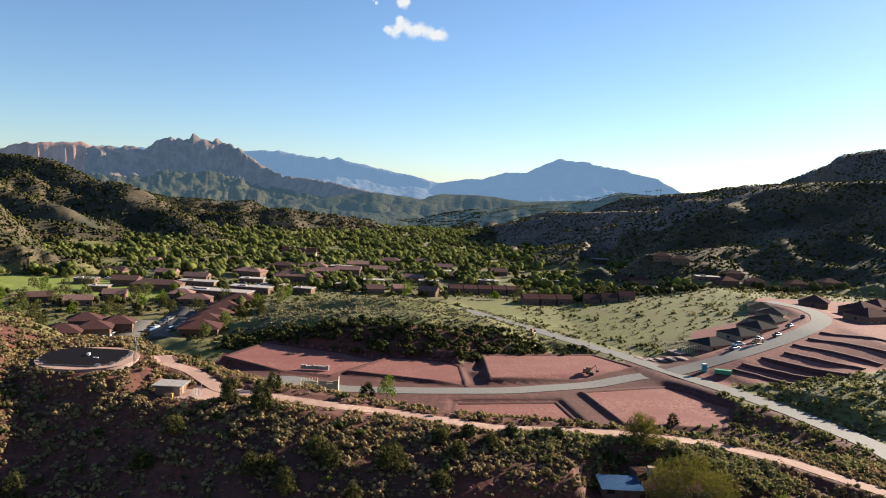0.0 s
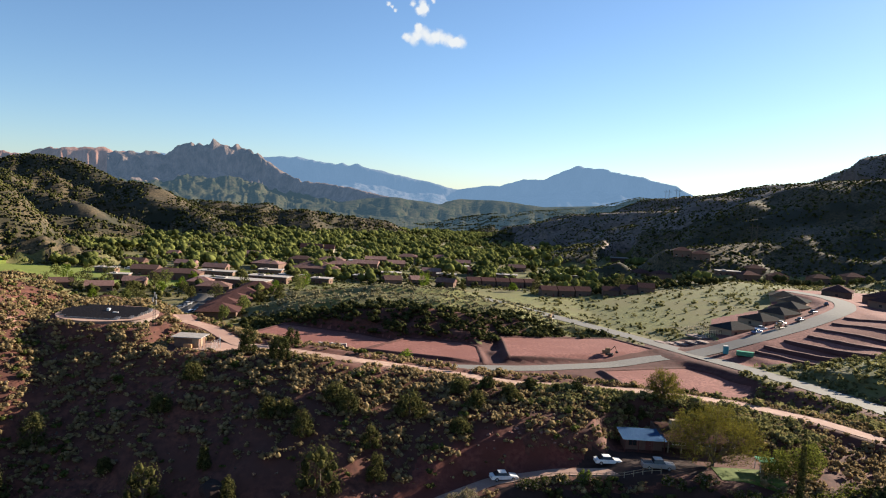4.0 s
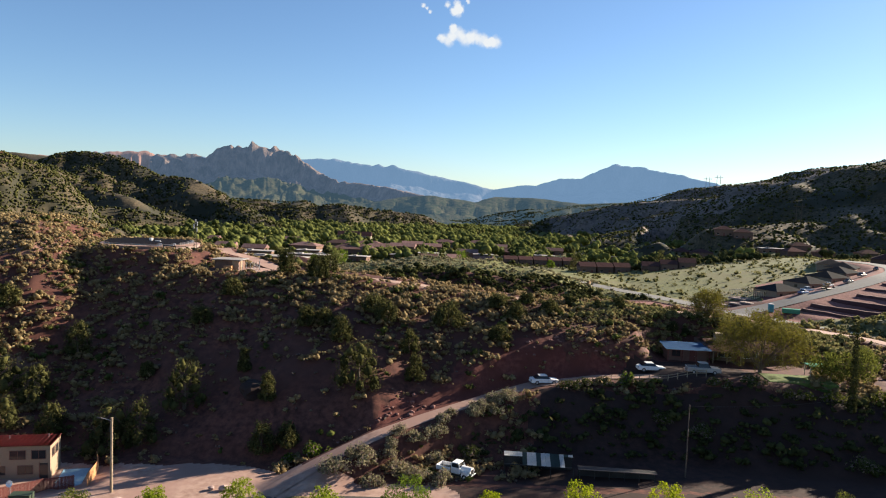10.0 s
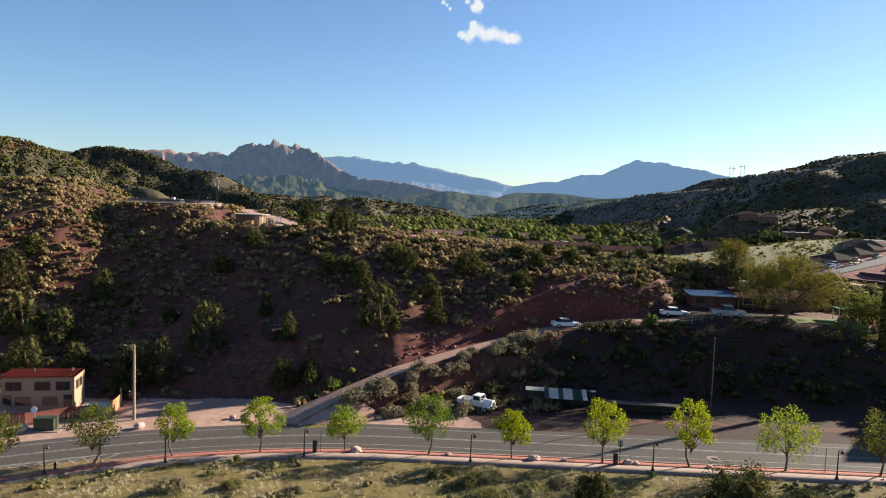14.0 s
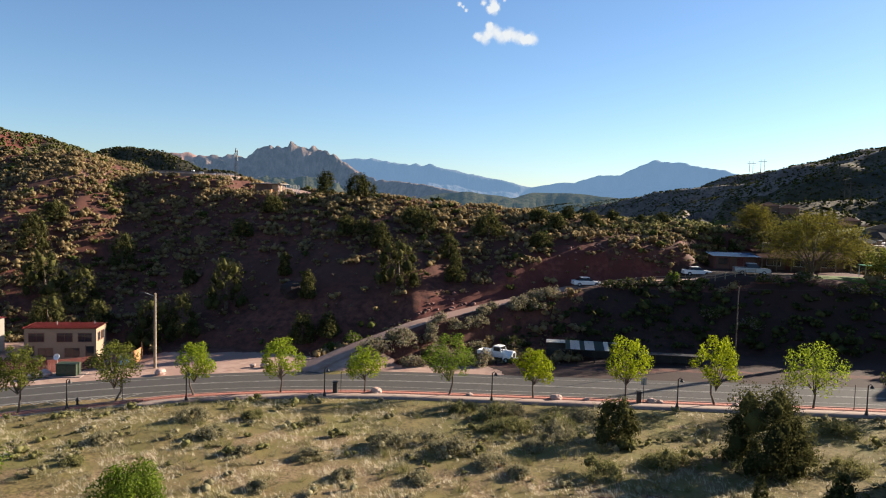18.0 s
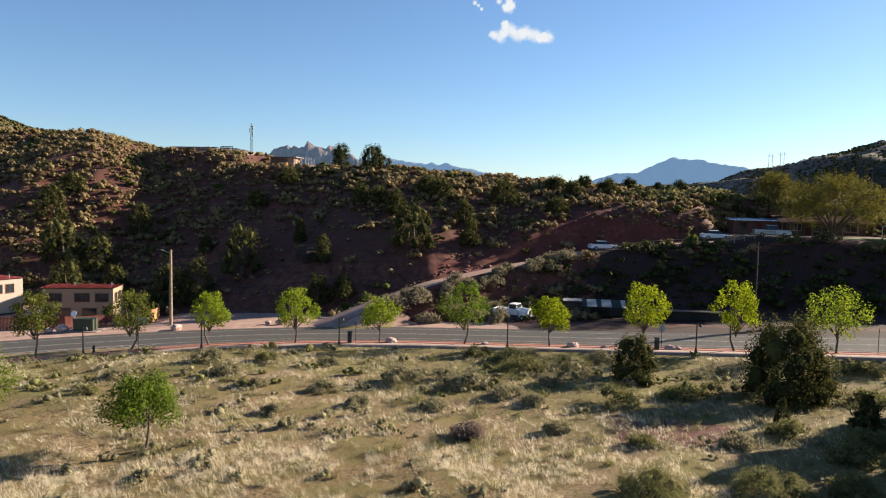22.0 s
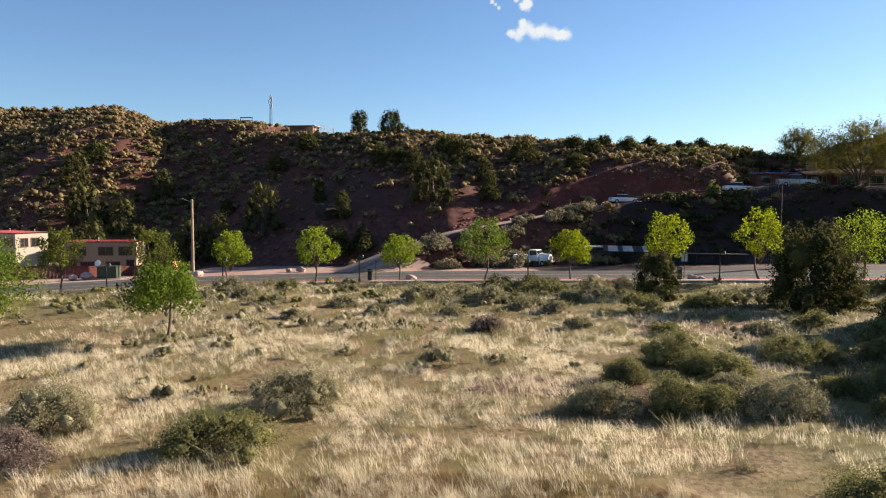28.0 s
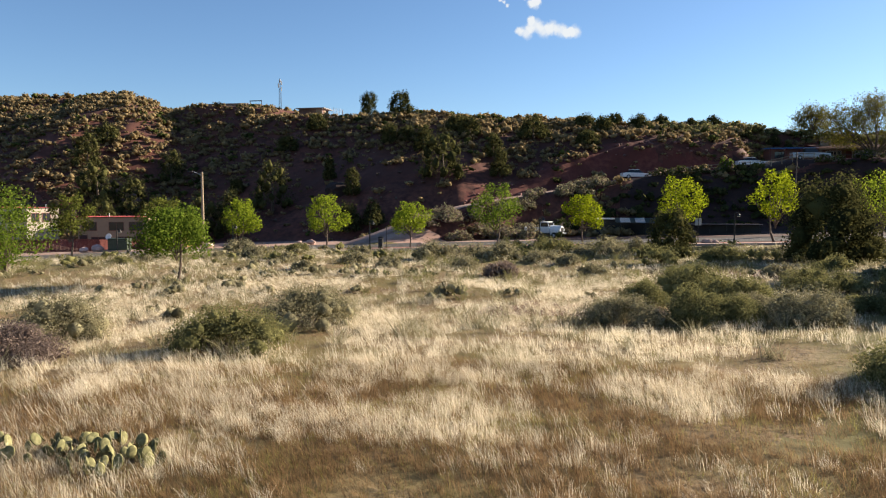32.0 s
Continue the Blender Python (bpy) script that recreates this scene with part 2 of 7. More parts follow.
    steel=mat("galvanised_steel", (0.35, 0.35, 0.36), (0.48, 0.48, 0.49), 5.0, rough=0.45, bump=0.05, metal=0.6),
    white=mat("white_paint", (0.7, 0.69, 0.67), (0.8, 0.79, 0.77), 3.0, rough=0.35, bump=0.0, spec=0.5),
    silver=mat("silver_car_paint", (0.3, 0.3, 0.31), (0.36, 0.36, 0.37), 3.0, rough=0.3, bump=0.0, metal=0.5),
    darkcar=mat("dark_car_paint", (0.03, 0.035, 0.05), (0.05, 0.055, 0.07), 3.0, rough=0.3, bump=0.0, spec=0.5),
    bluecar=mat("blue_car_paint", (0.06, 0.12, 0.26), (0.08, 0.15, 0.3), 3.0, rough=0.3, bump=0.0, spec=0.5),
    tyre=mat("rubber", (0.015, 0.015, 0.015), (0.03, 0.03, 0.03), 8.0, rough=0.8, bump=0.1),
    boxgreen=mat("utility_green", (0.03, 0.045, 0.026), (0.05, 0.065, 0.04), 3.0, rough=0.5, bump=0.05),
    darkgreen=mat("dark_green_sheet", (0.02, 0.045, 0.04), (0.035, 0.065, 0.055), 3.0, rough=0.5, bump=0.05),
    pool=mat("blue_pool_cover", (0.16, 0.3, 0.42), (0.22, 0.38, 0.5), 2.0, rough=0.4, bump=0.1),
    boulder=mat("brown_boulder", (0.026, 0.014, 0.011), (0.052, 0.030, 0.024), 0.9, (0.036, 0.021, 0.017), 0.2, bump=0.7),
    redstone=mat("broken_red_stone", (0.12, 0.05, 0.04), (0.25, 0.125, 0.105), 3.0, bump=0.5, vary=0.25),
    pinkrock=mat("pink_stone", (0.4, 0.25, 0.21), (0.56, 0.4, 0.34), 3.0, bump=0.5, vary=0.2),
    solar=mat("solar_panel_glass", (0.008, 0.007, 0.008), (0.018, 0.015, 0.016), 2.0, rough=0.7, bump=0.0, spec=0.08),
    darkcover=mat("dark_reservoir_cover", (0.022, 0.02, 0.02), (0.042, 0.038, 0.036), 0.6, (0.055, 0.05, 0.045), 0.15, rough=0.7, bump=0.1),
    lawn=mat("green_lawn", (0.06, 0.09, 0.015), (0.11, 0.145, 0.03), 2.0, bump=0.3),
    rust=mat("rusty_machine", (0.2, 0.12, 0.06), (0.32, 0.2, 0.1), 2.0, bump=0.3),
    teal=mat("teal_plastic", (0.05, 0.25, 0.28), (0.07, 0.3, 0.33), 2.0, rough=0.5, bump=0.0),
    binroof=mat("green_steel", (0.05, 0.22, 0.12), (0.07, 0.28, 0.15), 2.0, rough=0.5, bump=0.05),
)


def cloud_mat(name, puffs, aspect):
    """White vapour: several round puffs over a flat base, thinning out to a ragged rim."""
    m = bpy.data.materials.new(name)
    m.use_nodes = True
    n, k = m.node_tree.nodes, m.node_tree.links
    n.clear()
    out, mix, em, tr = (n.new(t) for t in ("ShaderNodeOutputMaterial", "ShaderNodeMixShader", "ShaderNodeEmission", "ShaderNodeBsdfTransparent"))
    co, mp, no, bend = (n.new(t) for t in ("ShaderNodeTexCoord", "ShaderNodeMapping", "ShaderNodeTexNoise", "ShaderNodeVectorMath"))
    mp.inputs["Scale"].default_value = (aspect, 1, 1)
    k.new(co.outputs["Object"], mp.inputs["Vector"])
    no.inputs["Scale"].default_value, no.inputs["Detail"].default_value, no.inputs["Roughness"].default_value = 2.6, 7, 0.6
    k.new(mp.outputs["Vector"], no.inputs["Vector"])
    bend.operation = "MULTIPLY_ADD"
    bend.inputs[1].default_value = (0.45, 0.45, 0)
    k.new(no.outputs["Color"], bend.inputs[0])
    k.new(mp.outputs["Vector"], bend.inputs[2])
    total = None
    for px, py, r in puffs:
        d, w = n.new("ShaderNodeVectorMath"), n.new("ShaderNodeMapRange")
        d.operation = "DISTANCE"
        d.inputs[1].default_value = (px + 0.22, py + 0.22, 0)
        k.new(bend.outputs[0], d.inputs[0])
        w.inputs["From Min"].default_value, w.inputs["From Max"].default_value = r * 1.3, r * 0.35
        k.new(d.outputs["Value"], w.inputs["Value"])
        if total is None:
            total = w.outputs["Result"]
        else:
            add = n.new("ShaderNodeMath")
            add.operation = "ADD"
            k.new(total, add.inputs[0])
            k.new(w.outputs["Result"], add.inputs[1])
            total = add.outputs[0]
    ramp = n.new("ShaderNodeMapRange")
    ramp.interpolation_type = "SMOOTHSTEP"
    ramp.inputs["From Min"].default_value, ramp.inputs["From Max"].default_value = 0.0, 1.25
    k.new(total, ramp.inputs["Value"])
    # sunlight on the vapour is put in as an even white glow
    em.inputs["Color"].default_value, em.inputs["Strength"].default_value = (0.93, 0.97, 1, 1), 0.30
    k.new(ramp.outputs["Result"], mix.inputs["Fac"])
    k.new(tr.outputs[0], mix.inputs[1])
    k.new(em.outputs[0], mix.inputs[2])
    k.new(mix.outputs[0], out.inputs["Surface"])
    return m


# ---- shape of the land ----
def smooth(a, b, x):
    t = np.clip((x - a) / (b - a), 0, 1)
    return t * t * (3 - 2 * t)


def hashed(ix, iy, seed):
    h = (ix.astype(np.int64) * 374761393 + iy.astype(np.int64) * 668265263 + seed * 974634777) & 0xFFFFFFFF
    h = ((h ^ (h >> 13)) * 1274126177) & 0xFFFFFFFF
    return ((h ^ (h >> 16)) & 0xFFFF) / 65535.0


def vnoise(x, y, seed=0):
    ix, iy = np.floor(x), np.floor(y)
    fx, fy = x - ix, y - iy
    fx, fy = fx * fx * (3 - 2 * fx), fy * fy * (3 - 2 * fy)
    a, b = hashed(ix, iy, seed), hashed(ix + 1, iy, seed)
    c, d = hashed(ix, iy + 1, seed), hashed(ix + 1, iy + 1, seed)
    return (a + (b - a) * fx) * (1 - fy) + (c + (d - c) * fx) * fy - 0.5


def fbm(x, y, seed=0, octaves=4):
    s, amp = 0, 1.0
    for o in range(octaves):
        s = s + amp * vnoise(x * 2**o + 17.3 * o, y * 2**o - 9.1 * o, seed + o)
        amp *= 0.5
    return s


def to_line(X, Y, pts):
    """Distance to a polyline and its height at the nearest place."""
    best, zz = np.full(np.shape(X), 1e9), np.zeros(np.shape(X))
    for (x0, y0, z0), (x1, y1, z1) in zip(pts[:-1], pts[1:]):
        dx, dy = x1 - x0, y1 - y0
        t = np.clip(((X - x0) * dx + (Y - y0) * dy) / (dx * dx + dy * dy), 0, 1)
        d = np.hypot(X - x0 - t * dx, Y - y0 - t * dy)
        near = d < best
        best, zz = np.where(near, d, best), np.where(near, z0 + t * (z1 - z0), zz)
    return best, zz


def inside(X, Y, poly):
    """Signed distance to a convex polygon given anticlockwise: below 0 inside."""
    d = np.full(np.shape(X), -1e9)
    for (x0, y0), (x1, y1) in zip(poly, poly[1:] + poly[:1]):
        n = math.hypot(x1 - x0, y1 - y0)
        d = np.maximum(d, ((X - x0) * (y1 - y0) - (Y - y0) * (x1 - x0)) / n)
    return d


def road_mid(x):
    return 84.9 - 0.0072 * np.maximum(0, -14 - x) ** 2


def road_z(x):
    return 0.027 * (np.clip(x, -130, 130) + 10)


TRACK = [(-29.2, 88.4, -0.58), (-24.0, 94.5, 1.8), (-17.4, 100.5, 4.1), (-10.3, 107.3, 5.4), (-2.2, 114.0, 6.8), (4.9, 118.9, 8.1), (16.0, 121.8, 9.3), (24.6, 121.6, 10.0), (34.5, 122.8, 10.8)]
RIDGE_ROAD = [(-66.6, 166.5, 24.2), (-64.5, 162.8, 23.8), (-57.6, 160.7, 22.8), (-48.3, 151.6, 21.5), (-42, 150.5, 21.3), (-34.6, 149.4, 21), (-22.4, 146.9, 20.6), (-10.9, 148.2, 19.4),
              (0.8, 146.9, 18.6), (8.9, 146.1, 18.0), (24.1, 148.5, 17.3), (36.3, 150.4, 16.7), (54.6, 152.0, 15.1), (69.6, 145.7, 14), (83.7, 137, 12), (97, 124, 10)]
MAIN_ROAD = [(104, 150, 9), (109, 179.7, 6), (109.5, 198.3, 4), (107, 226.4, 1.5), (99.5, 252.8, 0), (85.9, 279.8, -0.5), (72.7, 308, -1), (53.3, 339, -1), (37, 360.4, -0.5), (22, 379, 0), (10, 398, 0), (-6, 412, 0)]
WEST_ROAD = [(85.9, 279.8, -0.5), (70, 275.5, -2), (53, 265.6, -3.2), (21, 252, -3.2), (-8.4, 246.7, -3.2), (-29.4, 244.3, -3.2), (-52, 245, -3.2)]
EAST_ROAD = [(85.9, 279.8, -0.5), (96, 284.8, 1), (113.4, 290.8, 5), (137, 304.6, 9), (155, 318.3, 12), (168, 333, 13.2), (176, 350, 13.8), (178, 372, 14), (168, 392, 14)]
FAR_ROAD = [(150, 500, 5), (120, 610, -3), (140, 720, -6), (165, 800, -6)]
PADS = [  # graded plots: corners and height
    ([(-88, 281), (-61, 263), (-43, 260), (-28, 286), (-45, 297), (-79, 309)], -3.0),
    ([(-37, 265), (6, 255), (4, 280), (-2, 287), (-24, 290)], -2.3),
    ([(15, 260.5), (50, 270.5), (73, 287), (60, 307), (13.5, 297)], -1.1),
    ([(0.5, 214), (42, 215), (36.5, 244), (2.5, 237)], -4.3),
    ([(54, 219), (84, 219), (93, 238), (86, 255), (79, 265), (47, 253)], -2.6),
]
CUL_DE_SAC = (-56, 245, 12)

RIDGES = [  # crest line, slope, gully wavelength, roughness, which ground
    ([(-950, 1180, 96), (-786, 1150, 84), (-743, 1130, 76), (-696, 1110, 83), (-651, 1090, 89), (-593, 1070, 83), (-519, 1040, 58), (-448, 1010, 50), (-409, 980, 35), (-357, 930, 14), (-303, 890, 2), (-247, 850, -10)], 0.62, 62, 0.42),
    ([(-651, 1090, 86), (-600, 1020, 58), (-560, 975, 38), (-520, 940, 16)], 0.6, 40, 0.4),
    ([(-519, 1040, 56), (-470, 985, 34), (-430, 930, 10), (-400, 900, -4)], 0.6, 40, 0.4),
    ([(-800, 980, 74), (-719, 960, 64), (-643, 940, 63), (-597, 920, 56), (-557, 900, 46), (-501, 870, 33), (-457, 845, 25), (-409, 815, 8), (-380, 800, -6)], 0.58, 50, 0.42),
    ([(-680, 660, 52), (-570, 700, 37), (-523, 720, 29), (-499, 730, 26), (-447, 750, 16), (-393, 770, 9), (-336, 790, -5), (-319, 800, -14)], 0.42, 45, 0.45),
    ([(-700, 1330, 60), (-532, 1300, 28), (-469, 1280, 15), (-420, 1260, 6), (-353, 1230, 12), (-287, 1250, 21), (-224, 1280, 13), (-148, 1300, 6), (-100, 1320, -16)], 0.42, 45, 0.45),
    ([(-353, 1230, 12), (-345, 1190, 4), (-335, 1150, -8)], 0.55, 30, 0.4),
    ([(-287, 1250, 20), (-270, 1200, 6), (-255, 1160, -8)], 0.55, 30, 0.4),
    ([(-900, 1720, 60), (-753, 1700, 34), (-652, 1700, 19), (-507, 1690, 16), (-462, 1680, 22), (-424, 1670, 4)], 0.4, 60, 0.4),
    ([(-470, 440, 90), (-441, 480, 79), (-429, 500, 69), (-416, 520, 64), (-408, 540, 63), (-404, 560, 57), (-402, 590, 36), (-397, 620, 15), (-388, 650, -8)], 0.75, 40, 0.4),
    ([(21, 1500, -24), (94, 1397, -1), (141, 1343, 20), (183, 1287, 34), (231, 1228, 40), (264, 1170, 50), (292, 1112, 64), (323, 1051, 74), (350, 980, 80), (352, 900, 82), (350, 820, 86), (380, 730, 90), (480, 620, 96), (640, 480, 100)], 0.45, 90, 0.18),
    ([(440, 1050, 80), (500, 1300, 90), (589, 1270, 104), (612, 1190, 128), (625, 1150, 150), (690, 1120, 160), (800, 1000, 170)], 0.5, 90, 0.1),
    ([(180, 1850, 10), (267, 1881, 42), (349, 1868, 60), (416, 1854, 77), (496, 1834, 72), (559, 1816, 82), (700, 1700, 95)], 0.3, 90, 0.4),
    ([(-240, 2389, 48), (-100, 2398, 30), (-29, 2500, 50), (105, 2498, 51), (211, 2391, 38), (337, 2376, 46), (500, 2300, 60)], 0.2, 120, 0.5),
    ([(-121, 1896, -12), (-20, 1900, 4), (82, 1898, 20), (168, 1892, 32), (267, 1881, 42)], 0.16, 90, 0.5),
    ([(20, 1160, -12), (33, 1150, 0), (63, 1120, 16), (112, 1080, 29), (142, 1050, 38), (184, 1010, 44), (220, 960, 48), (280, 900, 56)], 0.55, 36, 0.4),
    ([(85, 810, -4), (116, 800, 10), (146, 790, 18), (172, 770, 23), (210, 740, 26), (270, 720, 34)], 0.5, 30, 0.4),
    ([(84, 555, -2), (104, 560, 8), (122, 560, 14), (140, 565, 19), (163, 575, 23), (192, 590, 26), (250, 620, 32)], 0.42, 26, 0.4),
    ([(125, 176, 9), (140, 215, 10), (160, 245, 11), (200, 250, 16)], 0.3, 18, 0.3),
    ([(-76, 345, 3), (-45, 336, 8), (-15, 330, 9.8), (15, 338, 7.6), (28, 346, 3)], 0.3, 16, 0.35),
    ([(-70, 318, 1), (-45, 311, 5.5), (-16, 307, 7.4), (8, 312, 5), (18, 324, 4)], 0.72, 9, 0.3),
    ([(-85, 395, 0), (-45, 385, 7), (-10, 378, 7), (8, 372, 3)], 0.25, 16, 0.3),
]


def valley(X, Y):
    z = -3.3 - 0.012 * np.clip(Y - 320, 0, 1500) + 0.16 * np.clip(X - 66, 0, 105) * smooth(215, 300, Y) * (1 - 0.55 * smooth(400, 620, Y))
    z = z - 5.5 * smooth(-60, -110, X) * smooth(480, 300, Y) * smooth(200, 260, Y)
    return z - 12 * smooth(1200, 1900, Y)


def near_hill(X, Y):
    """The ridge along the road, with its terrace, crest and back."""
    zr = road_z(X)
    foot = np.interp(X, [-160, -100, -72, -56, -40, -28, -10, 0, 20, 60, 90, 140], [96, 96, 100, 101, 99.5, 99, 101, 103.5, 102.5, 100, 97, 94])
    along = X * 137 / np.clip(Y, 126, 165)
    crest = np.interp(along, [-200, -150, -123, -108, -100, -94, -89, -83.5, -80, -73, -66, -59, -49, -33, -22, -15, -4, 2, 13, 23, 33, 55, 70, 85, 110],
                      [32.0, 31.0, 29.7, 29.0, 29.2, 29.4, 27.3, 23.9, 24.4, 24.7, 24.7, 22.5, 21.5, 21.4, 21.1, 20.2, 19.4, 19.0, 18.2, 17.7, 16.7, 14.0, 12.2, 10.3, 8])
    top = np.interp(along, [-123, -100, -89, -83, -66, -59, -47, -40, 0, 40, 80], [158, 155, 152, 150, 148, 146, 142, 140, 140, 140, 130])
    s = (Y - foot) / (top - foot)
    n = fbm(X / 13, Y / 26, 31, 4)
    s = s + 0.09 * n * smooth(0.02, 0.2, s) * (1 - 0.6 * smooth(0.75, 1, s))
    s = s + np.interp(X, [-140, -98, -72, -50, -18, 5, 40], [0, 0.08, -0.10, -0.05, 0.06, 0.0, 0]) * smooth(0.02, 0.3, s) * (1 - smooth(0.6, 1.0, s))
    c = np.clip(s, 0, 1)
    a = zr + (crest - zr) * (0.74 * c + 0.26 * np.sin(c * math.pi / 2)) * smooth(-0.02, 0.06, s)
    yy = Y + 2.0 * n * smooth(0, 0.1, s)
    lip = np.interp(X, [0, 12, 24, 60], [115.5, 118.5, 118.2, 114.5])
    # past x=62 the lip rises out of view, added to shade bank and road
    terrace = 9.2 + np.interp(X, [62, 68, 78, 100, 130], [0, 3.5, 12, 13, 6]) * (1 - smooth(113, 124, Y))
    b = zr + (terrace - zr) * smooth(foot + 0.5, lip + 0.8, yy) + 0.10 * np.clip(yy - lip, 0, 13)
    start = np.interp(X, [-14, 0, 10, 25, 32, 45, 60], [110.5, 117.5, 122.2, 125.2, 130, 135, 129])
    b = b + (crest - 10.4) * (0.56 * smooth(start, start + 5, yy) + 0.44 * np.clip((yy - start - 4) / (138 - start), 0, 1))
    w = smooth(-16, 8, X - 0.5 * (Y - 106)) * (1 - smooth(100, 130, X))
    z = a * (1 - w) + b * w
    back = np.interp(X, [-140, -100, -80, -60, -40, -10, 40, 60, 100], [182, 180, 178, 168, 154, 149, 151, 153, 150])
    deep = np.interp(X, [-140, -60, 0, 60, 100], [250, 225, 192, 192, 190])
    v = valley(X, Y)
    g = smooth(0, 1, (Y - back) / (deep - back))
    return z * (1 - g) + v * g + 0.5 * fbm(X / 5, Y / 5, 7, 3) * smooth(0.05, 0.2, s) * (1 - g)


def land(X, Y):
    X, Y = np.asarray(X, float), np.asarray(Y, float)
    zr = road_z(X)
    rd = (Y - road_mid(X)) / np.sqrt(1 + (0.0144 * np.maximum(0, -14 - X)) ** 2)
    field = 0.35 + 0.013 * np.clip(X, -80, 80) + 0.5 * fbm(X / 16, Y / 16, 3, 3) + 0.12 * fbm(X / 2.5, Y / 2.5, 5, 2)
    k = smooth(-14, -7.6, rd)
    z = field * (1 - k) + zr * k
    h = near_hill(X, Y)
    z = np.where((rd > 0) & (Y > 60), np.maximum(h, z * (1 - smooth(90, 110, Y)) + h * smooth(90, 110, Y)), z)
    far = smooth(150, 200, Y)
    for pts, slope, wave, rough in RIDGES:
        wx, wy = fbm(X / wave / 1.4, Y / wave / 1.4, 61, 3), fbm(X / wave / 1.4, Y / wave / 1.4, 71, 3)
        d, zz = to_line(X + 0.55 * wave * wx, Y + 0.55 * wave * wy, pts)
        g = fbm(X / wave, Y / wave, 11, 3)
        gully = np.clip(1 - np.abs(fbm(X / wave * 1.5 + 0.6 * wx, Y / wave * 1.5 + 0.6 * wy, 81, 3)) / 0.22, 0, 1)
        d2 = d * np.maximum(0.72, 1 + rough * 1.3 * g) + rough * 0.12 * wave * np.abs(g)
        d2 = np.sqrt(np.maximum(d2, 0) ** 2 + (0.3 * wave) ** 2) - 0.3 * wave
        r = zz - slope * d2 * (0.8 + 0.2 * np.exp(-d2 / (2 * wave)))
        r = r - 0.36 * wave * min(rough, 0.42) * gully * smooth(0.1 * wave, 0.9 * wave, d) * (wave > 30)
        r = np.where(d > 900, -200, r)
        z = np.where(r > z - 3, np.maximum(z, r) + 0.75 * np.clip(1 - np.abs(z - r) / 3, 0, 1) ** 2, z)
    for poly, h in PADS:
        d = inside(X, Y, poly)
        k = 1 - smooth(0.3, 2.8, d)
        z = z * (1 - k) + h * k
    k = 1 - smooth(13, 18, np.hypot(X - CUL_DE_SAC[0], Y - CUL_DE_SAC[1]))
    z = z * (1 - k) - 3.2 * k
    for pts, half, soft in ((TRACK, 1.9, 3.2), (RIDGE_ROAD, 2.6, 3), (MAIN_ROAD, 6, 8), (WEST_ROAD, 5, 6), (EAST_ROAD, 6, 8), (FAR_ROAD, 6, 14)):
        d, zz = to_line(X, Y, pts)
        k = 1 - smooth(half, half + soft, d)
        z = z * (1 - k) + zz * k
    for cx, cy, ra, h in ((-79.5, 157.5, 10.8, 24.95), (-67.5, 152, 3.0, 24.4), (-57, 146.5, 5.5, 21.7), (-64, 94, 8, -1.9), (-77, 89, 7, -0.8), (39.5, 129, 12, 11.1)):
        k = 1 - smooth(ra, ra + 5, np.hypot(X - cx, Y - cy))
        z = z * (1 - k) + h * k
    return z


def at(x, y):
    return float(land(np.array([x]), np.array([y]))[0])


# ---- helpers for meshes ----
def raw_mesh(name, verts, faces, mats, index=None, flat=True):
    """A mesh from arrays: faces is (n, 3) or (n, 4)."""
    me = bpy.data.meshes.new(name)
    verts, faces = np.asarray(verts, np.float32), np.asarray(faces, np.int32)
    n, k = faces.shape
    me.vertices.add(len(verts))
    me.vertices.foreach_set("co", verts.ravel())
    me.loops.add(n * k)
    me.loops.foreach_set("vertex_index", faces.ravel())
    me.polygons.add(n)
    me.polygons.foreach_set("loop_start", np.arange(0, n * k, k, dtype=np.int32))
    me.polygons.foreach_set("loop_total", np.full(n, k, np.int32))
    if not flat:
        me.polygons.foreach_set("use_smooth", np.ones(n, bool))
    for m in mats:
        me.materials.append(m)
    if index is not None:
        me.polygons.foreach_set("material_index", np.asarray(index, np.int32))
    me.update(calc_edges=True)
    return me


def thing(name, label, category, group="", where=(0, 0, 0), turn=0, kind=""):
    ob = new(name)
    ob.empty_display_size = 0.2
    ob.matrix_world = pose(*where, 0, 0, turn)
    return tagged(ob, label, category, group, kind)


def part(name, bm, material, parent=None, label="", bevel=0.0):
    """Links a bmesh as one mesh object under a thing or a part."""
    if bevel:
        bmesh.ops.bevel(bm, geom=list(bm.edges), offset=bevel, segments=1, affect="EDGES", clamp_overlap=True)
    me = bpy.data.meshes.new(name)
    bm.to_mesh(me)
    bm.free()
    for m in material if isinstance(material, (list, tuple)) else [material]:
        me.materials.append(m)
    ob = new(name, me)
    ob.parent = parent
    if label:
        ob["label"] = label
    return ob


def linked(name, me, parent=None, m=None, label=""):
    """One more object on a mesh that already exists."""
    ob = new(name, me)
    ob.parent = parent
    if m is not None:
        ob.matrix_basis = m
    if label:
        ob["label"] = label
    return ob


def box(x0, y0, z0, x1, y1, z1, bm=None):
    bm = bm or bmesh.new()
    bmesh.ops.create_cube(bm, size=1, matrix=Matrix.LocRotScale(((x0 + x1) / 2, (y0 + y1) / 2, (z0 + z1) / 2), None, (abs(x1 - x0), abs(y1 - y0), abs(z1 - z0))))
    return bm


def rod(a, b, r0, r1=None, n=8, bm=None):
    """A tapered round bar from a to b."""
    bm = bm or bmesh.new()
    a, b = Vector(a), Vector(b)
    m = Matrix.Translation((a + b) / 2) @ (b - a).to_track_quat("Z", "Y").to_matrix().to_4x4()
    bmesh.ops.create_cone(bm, cap_ends=True, segments=n, radius1=r0, radius2=r0 if r1 is None else r1, depth=(b - a).length, matrix=m)
    return bm


